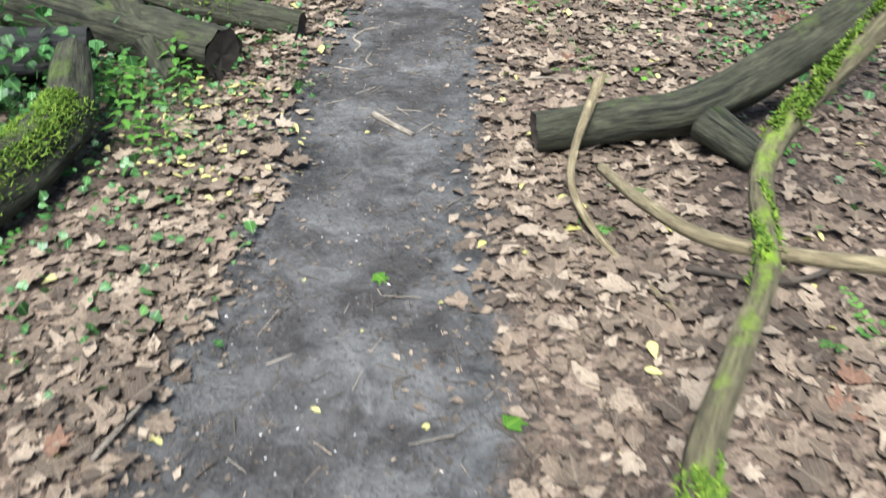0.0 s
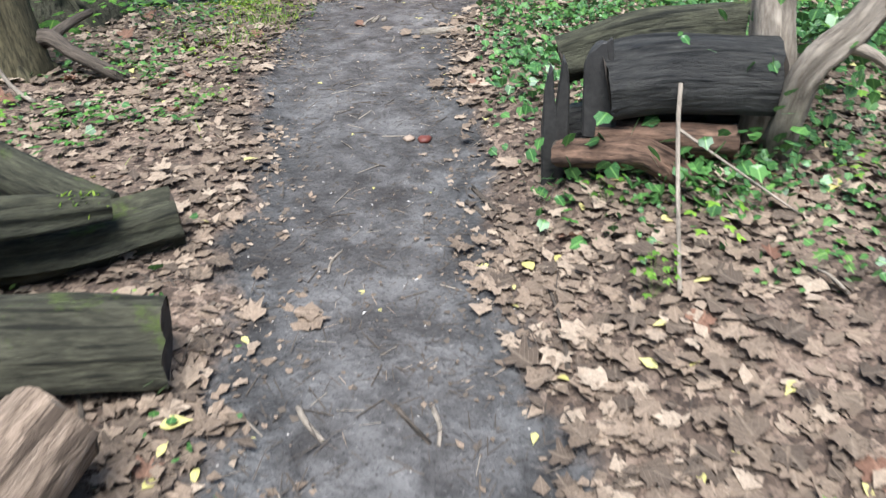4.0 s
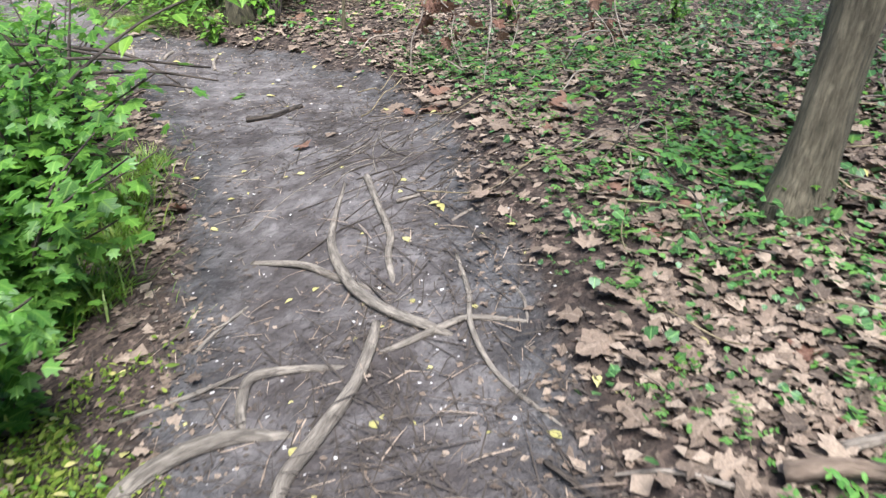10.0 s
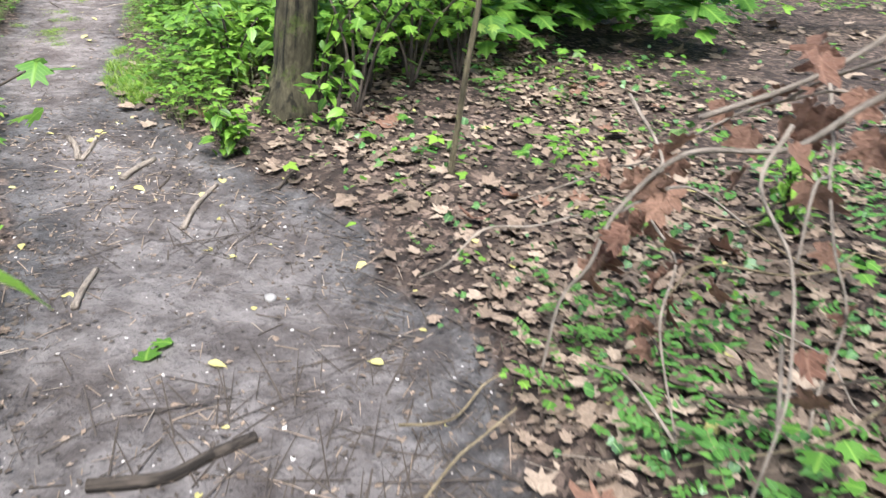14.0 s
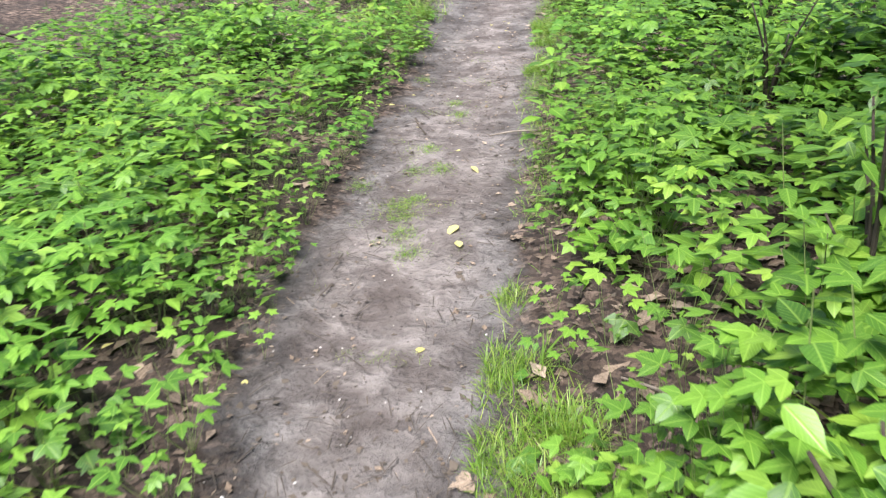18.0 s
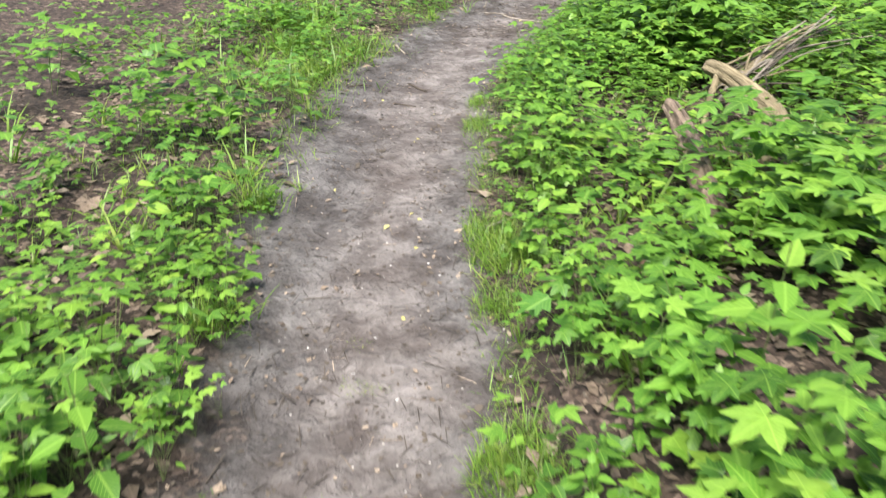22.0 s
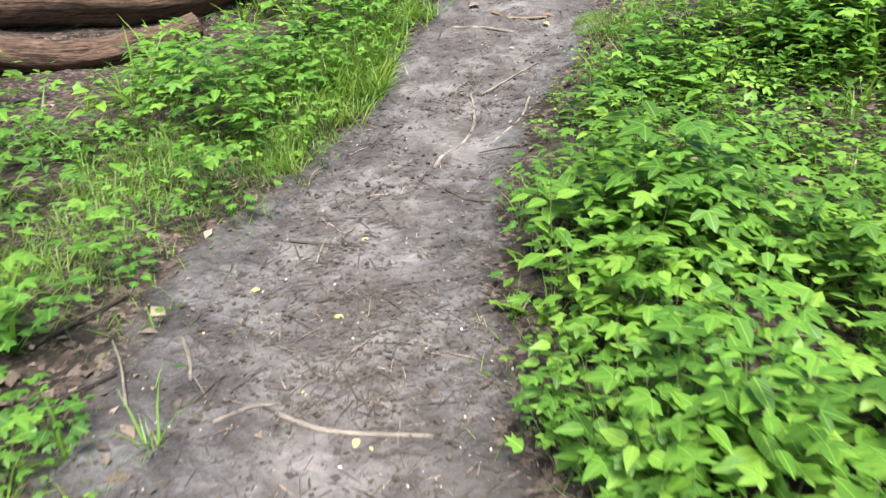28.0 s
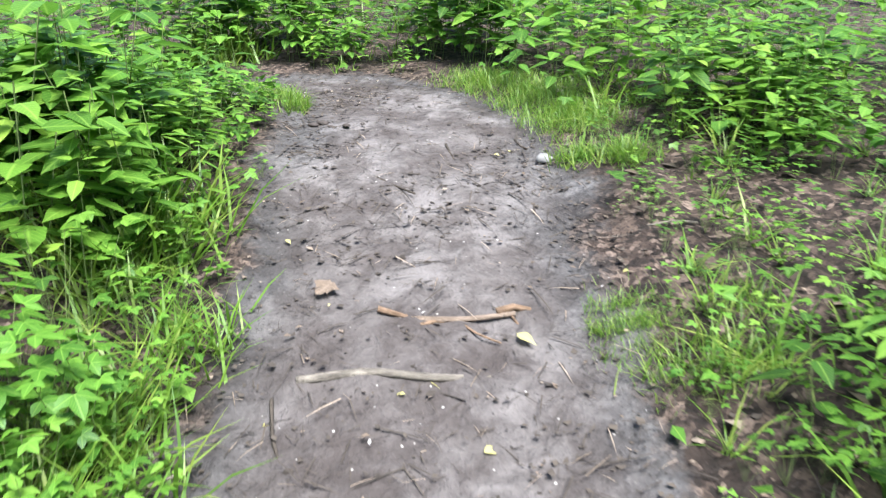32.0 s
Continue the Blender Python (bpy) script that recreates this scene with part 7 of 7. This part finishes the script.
green = Heap()
for kind, n, seeds, size, slots, seed in (("avens", 6000, range(4), (0.9, 1.3), (0, 1), 91), ("elder", 2300, range(40, 44), (0.75, 1.1), (0, 1), 92), ("balsam", 2700, range(10, 15), (0.7, 1.2), (0, 1), 93), ("maple", 420, range(20, 23), (0.6, 0.95), (0, 2), 94)):
    patch = lambda x, y, d, e, s: green_chance(x, y, d, e, s) * (0.2 + 0.8 * soft(0.35, 0.6, field(x * 0.9, y * 0.9, seed)))
    x, y = spread_band(n, 15, 33, 2.8, patch, 1.0, 0.0)
    keep = np.hypot(x - TX, y - TY) > 0.3
    sow(green, kind, list(seeds), x[keep], y[keep], size, slots)
    x, y = spread(int(n * 0.2), -5, 9, 14.5, 37, lambda x, y, d, e, s: green_chance(x, y, d, e, s) * (e > 2.7) * (e < 5))
    sow(green, kind, list(seeds), x, y, size, slots)
# clumps of one kind that stand up out of the rest
tuft = random.Random(77)
for i in range(150):
    s_, off = tuft.uniform(16.6, 30.5), tuft.uniform(0.12, 1.9)
    side = 1 if tuft.random() < 0.62 or 21.5 < s_ < 28.5 else -1
    j = int(np.argmin(np.abs(LINE[:, 1] - s_)))
    off = (LINE[j, 3] + off) * side
    cx, cy = LINE[j, 0] + way_[j, 1] * off, LINE[j, 1] - way_[j, 0] * off
    if bare(np.array([cx]), np.array([cy]))[0] > 0.3 or (side > 0 and s_ < 17.6) or (side > 0 and s_ > 28.6):
        continue
    kind, seeds, tall = (("avens", [0, 1, 2, 3], (1.15, 1.55)), ("elder", [40, 41, 42, 43], (0.95, 1.3)), ("balsam", [10, 11, 12, 13, 14], (0.8, 1.15)))[(0, 0, 1, 1, 2)[i % 5]]
    n, wide = tuft.randint(5, 11), tuft.uniform(0.10, 0.2)
    x, y = RNG.normal(cx, wide, n), RNG.normal(cy, wide, n)
    d, w, _, _ = by_path(x, y)
    ok = np.abs(d) > w + 0.10
    sow(green, kind, seeds, x[ok], y[ok], tall, (0, 1), tuft.choice((0.1, 0.35, 0.55, 0.75, 0.95)))
# a low layer of single leaves under the taller plants
for t, n, slot, size in ((BLADES_FAR[1], 9000, 1, 0.06), (BLADES_FAR[0], 9000, 1, 0.05), (BLADES_LOW[2], 4000, 2, 0.05)):
    x, y = spread_band(n, 15, 33, 2.6, lambda x, y, d, e, s: np.clip(0.25 * (1 - 0.8 * (d < 0) * soft(21.5, 22.5, s)) + green_chance(x, y, d, e, s), 0, 1) * (e > 0.05) * (1 - 0.8 * soft(0.3, 0.6, bare(x, y))) * soft(0.3, 0.5, field(x * 2.5, y * 2.5, 27)))
    k = len(x)
    at = np.stack([x, y, height(x, y) + RNG.uniform(0.03, 0.14, k)], -1)
    green.add(t, at, turns(RNG.uniform(0, 6.28, k), RNG.normal(-0.1, 0.3, k), RNG.normal(0, 0.3, k)), size * RNG.uniform(0.6, 1.4, k), slot)
# low seedlings in the litter
x, y = spread(1500, -4, 7, 3, 18, lambda x, y, d, e, s: (e > 0.1) * (0.12 * (d > 0) + 0.06 + 0.5 * near(y, 15, 1.3) * (d > 0) * (e < 2.5)))
sow(green, "maple", [24, 25], x, y, (0.35, 0.7), (0, 2))
x, y = spread(900, -4, 6, 4, 18, lambda x, y, d, e, s: (e > 0.15) * 0.25)
sow(green, "avens", [5, 6], x, y, (0.35, 0.7), (0, 1))
x, y = spread_band(2600, 16, 33, 2.0, lambda x, y, d, e, s: (e > 0.08) * (0.2 + 0.5 * soft(21, 23, s)) * soft(0.35, 0.55, field(x * 1.8, y * 1.8, 61)))
sow(green, "grass", [30, 31], x, y, (0.7, 1.2), (3, 3))
# the stream bank
x, y = spread(420, -4, 0.6, 8, 17, lambda x, y, d, e, s: (d < 0) * (e > 0.5) * 0.55)
sow(green, "maple", [26, 27], x, y, (0.7, 1.2), (0, 2))
# plants that close the view behind the bend
x, y = spread(1300, 3.2, 10, 17.4, 25, lambda x, y, d, e, s: (e > 1.6) * 0.6 * soft(0.3, 0.5, field(x * 0.8, y * 0.8, 44)) * (1 - soft(6, 9, e)))
sow(green, "avens", [0, 2], x, y, (1.1, 1.7), (0, 1))
x, y = spread(500, 2.6, 5.5, 17.0, 19.5, lambda x, y, d, e, s: (e > 0.9) * 0.6)
sow(green, "maple", [20, 21, 22], x, y, (1.4, 2.1), (0, 2), 0.8)
# young plants in front of the woodpile
for cx, cy, n in ((-1.25, 3.05, 3), (-1.1, 3.12, 2), (-1.21, 3.45, 1), (-1.0, 4.3, 1), (-1.3, 2.7, 5), (-1.45, 2.9, 5), (-1.15, 2.55, 2)):
    sow(green, "balsam" if cx < -1.12 else "maple", [11, 12, 13] if cx < -1.12 else [21, 22], RNG.normal(cx, 0.07, n), RNG.normal(cy, 0.07, n), (0.4, 0.65), (0, 2))
# knee-high plants that close the view past the crest
x, y = spread(900, 3.0, 12, 30.5, 40, lambda x, y, d, e, s: (e > 0.15) * 0.6)
sow(green, "balsam", [10, 12, 14], x, y, (1.0, 1.7), (0, 1))
# tall balsam beside the climb and past the crest: x, y, reach, plants, size
for cx, cy, reach, n, lo, hi in ((3.55, 31.6, 0.3, 26, 1.2, 1.8), (3.35, 31.1, 0.2, 10, 1.3, 1.7), (3.9, 32.4, 0.35, 40, 1.1, 1.7), (3.2, 32.2, 0.5, 50, 1.1, 1.7), (5.9, 29.9, 0.3, 34, 1.1, 1.6), (5.45, 29.45, 0.3, 22, 1.0, 1.4),
                             (6.3, 30.5, 0.4, 40, 1.1, 1.6), (4.6, 33.6, 0.5, 36, 1.2, 1.8), (5.6, 33.0, 0.5, 40, 1.2, 1.8), (6.6, 32.3, 0.6, 50, 1.2, 1.8), (2.2, 33.0, 0.7, 50, 1.2, 2.0), (1.2, 34.5, 1.0, 60, 1.2, 2.0), (3.0, 34.4, 1.0, 70, 1.2, 2.0)):
    x, y = RNG.normal(cx, reach * 0.7, n), RNG.normal(cy, reach * 0.7, n)
    d, w, _, _ = by_path(x, y)
    ok = np.abs(d) > w + 0.12
    sow(green, "balsam", [10, 12, 14], x[ok], y[ok], (lo, hi), (0, 1))
x, y = spread(1500, -3.5, 4.2, 32.3, 37, lambda x, y, d, e, s: (e > 0.1) * 0.7)
sow(green, "avens", [0, 2], x, y, (1.0, 1.5), (0, 1))
# dense low plants before the tree at the bend, and beside the climb
for cx, cy, reach, n in ((1.82, 16.6, 0.16, 20), (1.72, 16.95, 0.18, 20), (2.0, 16.95, 0.16, 14), (1.95, 16.05, 0.05, 2), (1.9, 16.35, 0.08, 6), (2.6, 30.55, 0.2, 9), (2.62, 30.2, 0.16, 10), (3.1, 30.62, 0.08, 3), (2.5, 30.4, 0.25, 18)):
    sow(green, "avens", [0, 1, 2, 3], RNG.normal(cx, reach * 0.7, n), RNG.normal(cy, reach * 0.7, n), (1.0, 1.5), (0, 1))
# small herbs on the open soil left of the straight's end and right of the climb
x, y = spread_band(1500, 20.5, 29.5, 1.8, lambda x, y, d, e, s: (d < 0) * soft(0.02, 0.3, e) * soft(0.38, 0.6, field(x * 2.6, y * 2.6, 81)))
sow(green, "avens", [0, 1, 2, 3], x, y, (0.4, 0.85), (0, 1))
x, y = spread_band(500, 20.5, 29.5, 1.8, lambda x, y, d, e, s: (d < 0) * soft(0.1, 0.4, e) * soft(0.38, 0.6, field(x * 2.6, y * 2.6, 82)))
sow(green, "maple", [20, 21, 22], x, y, (0.5, 1.0), (0, 2))
x, y = spread(900, 2.8, 5.6, 27.8, 30.4, lambda x, y, d, e, s: (d > 0) * soft(0.03, 0.25, e) * 0.6)
sow(green, "avens", [0, 2], x, y, (0.4, 0.8), (0, 1))
stuff("undergrowth", green, [STEM, GREEN, LOBED, GRASS], "dense bright green undergrowth of toothed and oval leaves", "plants")

# single plants nearest to the path
KINDS = (("avens", 0, "low green plant with toothed three-part leaves"), ("elder", 41, "spreading green plant with five-part toothed leaves"), ("balsam", 11, "upright green plant with oval pointed leaves"), ("avens", 2, "spreading green plant with toothed leaves"),
         ("balsam", 13, "tall green plant with whorled oval leaves"), ("maple", 21, "small maple seedling with lobed green leaves"), ("avens", 1, "bushy green plant with leaves in threes"), ("avens", 3, "low green plant with toothed three-part leaves"))
models = [plant_thing(*k) for k in KINDS]
x, y = spread(2600, -1.5, 7, 15.5, 33, lambda x, y, d, e, s: (e > 0.10) * (e < 0.55) * green_chance(x, y, d, e, s))
for i, (px_, py_) in enumerate(list(zip(x, y))[:230]):
    m = pose(px_, py_, g0(px_, py_), 0, 0, i * 137.5) @ Matrix.Scale(random.uniform(0.85, 1.2), 4)
    k = i % len(models)
    ob = models[k] if i < len(models) else copy_thing(models[k], Matrix())
    ob.matrix_basis = m
    tagged(ob, group="plants along the path")

# single fallen leaves
def leaf_thing(template, material, name):
    h = Heap()
    h.add(template, np.zeros((1, 3)), np.eye(3)[None], np.ones(1))
    return h.mesh(name, [material])


LEAVES = [(leaf_thing(PLANE[0], DEAD, "fallen_leaf"), "large pale brown fallen leaf with pointed lobes"), (leaf_thing(PLANE[1], RUST, "fallen_leaf"), "large rust-brown curled fallen leaf"),
          (leaf_thing(OVATE, YELLOW, "fallen_leaf"), "small yellow fallen leaf on the dirt"), (leaf_thing(MAPLE, GREEN, "fallen_leaf"), "torn green leaf on the dirt")]
def fallen(kind, x, y, size, yaw):
    ob = new("fallen_leaf", LEAVES[kind][0])
    ob.matrix_world = pose(x, y, g0(x, y, 0.012), random.uniform(-12, 12), random.uniform(-12, 12), yaw) @ Matrix.Scale(size, 4)
    tagged(ob, LEAVES[kind][1], "leaf")


for i, (k, x, y, size) in enumerate(((0, -0.30, 5.55, 0.13), (0, -0.26, 5.64, 0.10), (2, 0.25, 5.0, 0.04), (3, -0.22, 1.9, 0.06), (3, 0.15, 1.25, 0.07), (0, 0.22, 1.5, 0.1), (1, 0.22, 8.95, 0.1), (0, 0.35, 8.85, 0.09),
                                     (2, 1.9, 14.39, 0.06), (2, 2.45, 13.65, 0.07), (2, 2.42, 14.3, 0.06), (0, 2.02, 13.45, 0.09), (1, 1.75, 13.35, 0.1), (1, 2.62, 13.3, 0.17), (3, 1.72, 14.42, 0.09), (3, 1.8, 14.5, 0.08),
                                     (2, 0.96, 18.53, 0.08), (2, 0.90, 19.17, 0.06), (0, 1.18, 18.43, 0.06), (2, 1.0, 18.36, 0.06), (0, 3.60, 30.36, 0.10), (2, 3.81, 29.77, 0.07), (2, 3.40, 29.57, 0.06),
                                     (0, 3.02, 16.15, 0.15), (1, 2.82, 16.1, 0.15), (0, 2.5, 15.4, 0.14), (0, 2.7, 15.75, 0.13), (1, 1.2, 22.9, 0.1), (1, 1.6, 21.9, 0.14), (0, -0.75, 22.3, 0.14))):
    fallen(k, x, y, size, i * 77)
for i, (cx, cy) in enumerate(((2.8, 12.8), (2.72, 13.44), (3.03, 11.81), (3.07, 12.6), (2.11, 10.91), (2.89, 12.35), (1.55, 8.6), (2.0, 9.3), (2.72, 11.9), (2.6, 11.55), (2.9, 11.5), (2.45, 11.15), (2.62, 12.45))):
    for j in range(11):
        fallen((0, 0, 1)[j % 3] if i % 2 else 0, random.gauss(cx, 0.11), random.gauss(cy, 0.09), random.uniform(0.09, 0.15), i * 50 + j * 83)
for k, x, y, size in ((0, 0.93, 9.62, 0.07), (2, 0.86, 9.12, 0.05), (0, 0.23, 9.42, 0.1), (0, 0.47, 8.6, 0.1), (0, 0.52, 8.5, 0.07)):
    fallen(k, x, y, size, 40 * x)
x, y = spread(1500, -2.2, 3.6, 0.5, 16, lambda x, y, d, e, s: (e > 0.02) * (e < 1.1) * litter_chance(x, y, d, e, s))
for i, (a, b) in enumerate(list(zip(x, y))[:120]):
    fallen((0, 0, 0, 0, 0, 1)[i % 6], a, b, random.uniform(0.065, 0.1), i * 61)

# twigs strewn over the litter
for i in range(60):
    y = random.uniform(0.5, 31)
    near_i = int(np.argmin(np.abs(LINE[:, 1] - y)))
    side = random.choice((-1, 1)) * (LINE[near_i, 3] + random.uniform(0.0, 1.0))
    x = LINE[near_i, 0] + side
    a, l = random.uniform(0, 3.14), random.uniform(0.12, 0.4)
    stick([(x, y, 0.01), (x + l / 2 * math.cos(a) + 0.01, y + l / 2 * math.sin(a), 0.018), (x + l * math.cos(a), y + l * math.sin(a), 0.008)], random.uniform(0.004, 0.009), random.choice((BARK_STICK, BARK_TWIG)),
          "thin dead twig on the forest floor", "twig", seed=i % 9, category="twig")

# the wet stream bed below the bank
bx, by = np.meshgrid(np.linspace(-5, 0.2, 60), np.linspace(10.5, 19, 80))
bz = np.full(bx.size, -0.86) + 0.01 * field(bx.ravel() * 5, by.ravel() * 5, 40)
bi = np.arange(bx.size).reshape(bx.shape)
bf = np.stack([bi[:-1, :-1], bi[:-1, 1:], bi[1:, 1:], bi[1:, :-1]], -1).reshape(-1, 4)
under = np.array([bz[f].mean() > height(bx.ravel()[f], by.ravel()[f]).min() - 0.02 for f in bf])
tagged(new("stream_water", mesh_of("stream_water", np.stack([bx.ravel(), by.ravel(), bz], -1), bf[under], WATER)), "dark shallow water in the stream bed", "stream", kind="structure")
stones = Heap()
ico = bmesh.new()
bmesh.ops.create_icosphere(ico, subdivisions=1, radius=1.0)
for v in ico.verts:
    v.co *= 1 + 0.3 * noise.noise(v.co * 1.3)
    v.co.z *= 0.55
ICO = (np.array([v.co[:] for v in ico.verts]), np.array([[v.index for v in f.verts] for f in ico.faces]), np.zeros((len(ico.verts), 3)))
ico.free()
x, y = spread(9000, -4.6, 0.4, 10.5, 18.5, lambda x, y, d, e, s: (height(x, y) < -0.3) * 0.8)
lie(stones, ICO, x, y, 0.042, 0, 0.3, 0.0, 0.5)
stuff("stream_stones", stones, [WET_STONE], "wet grey stones in the stream bed", "stones")
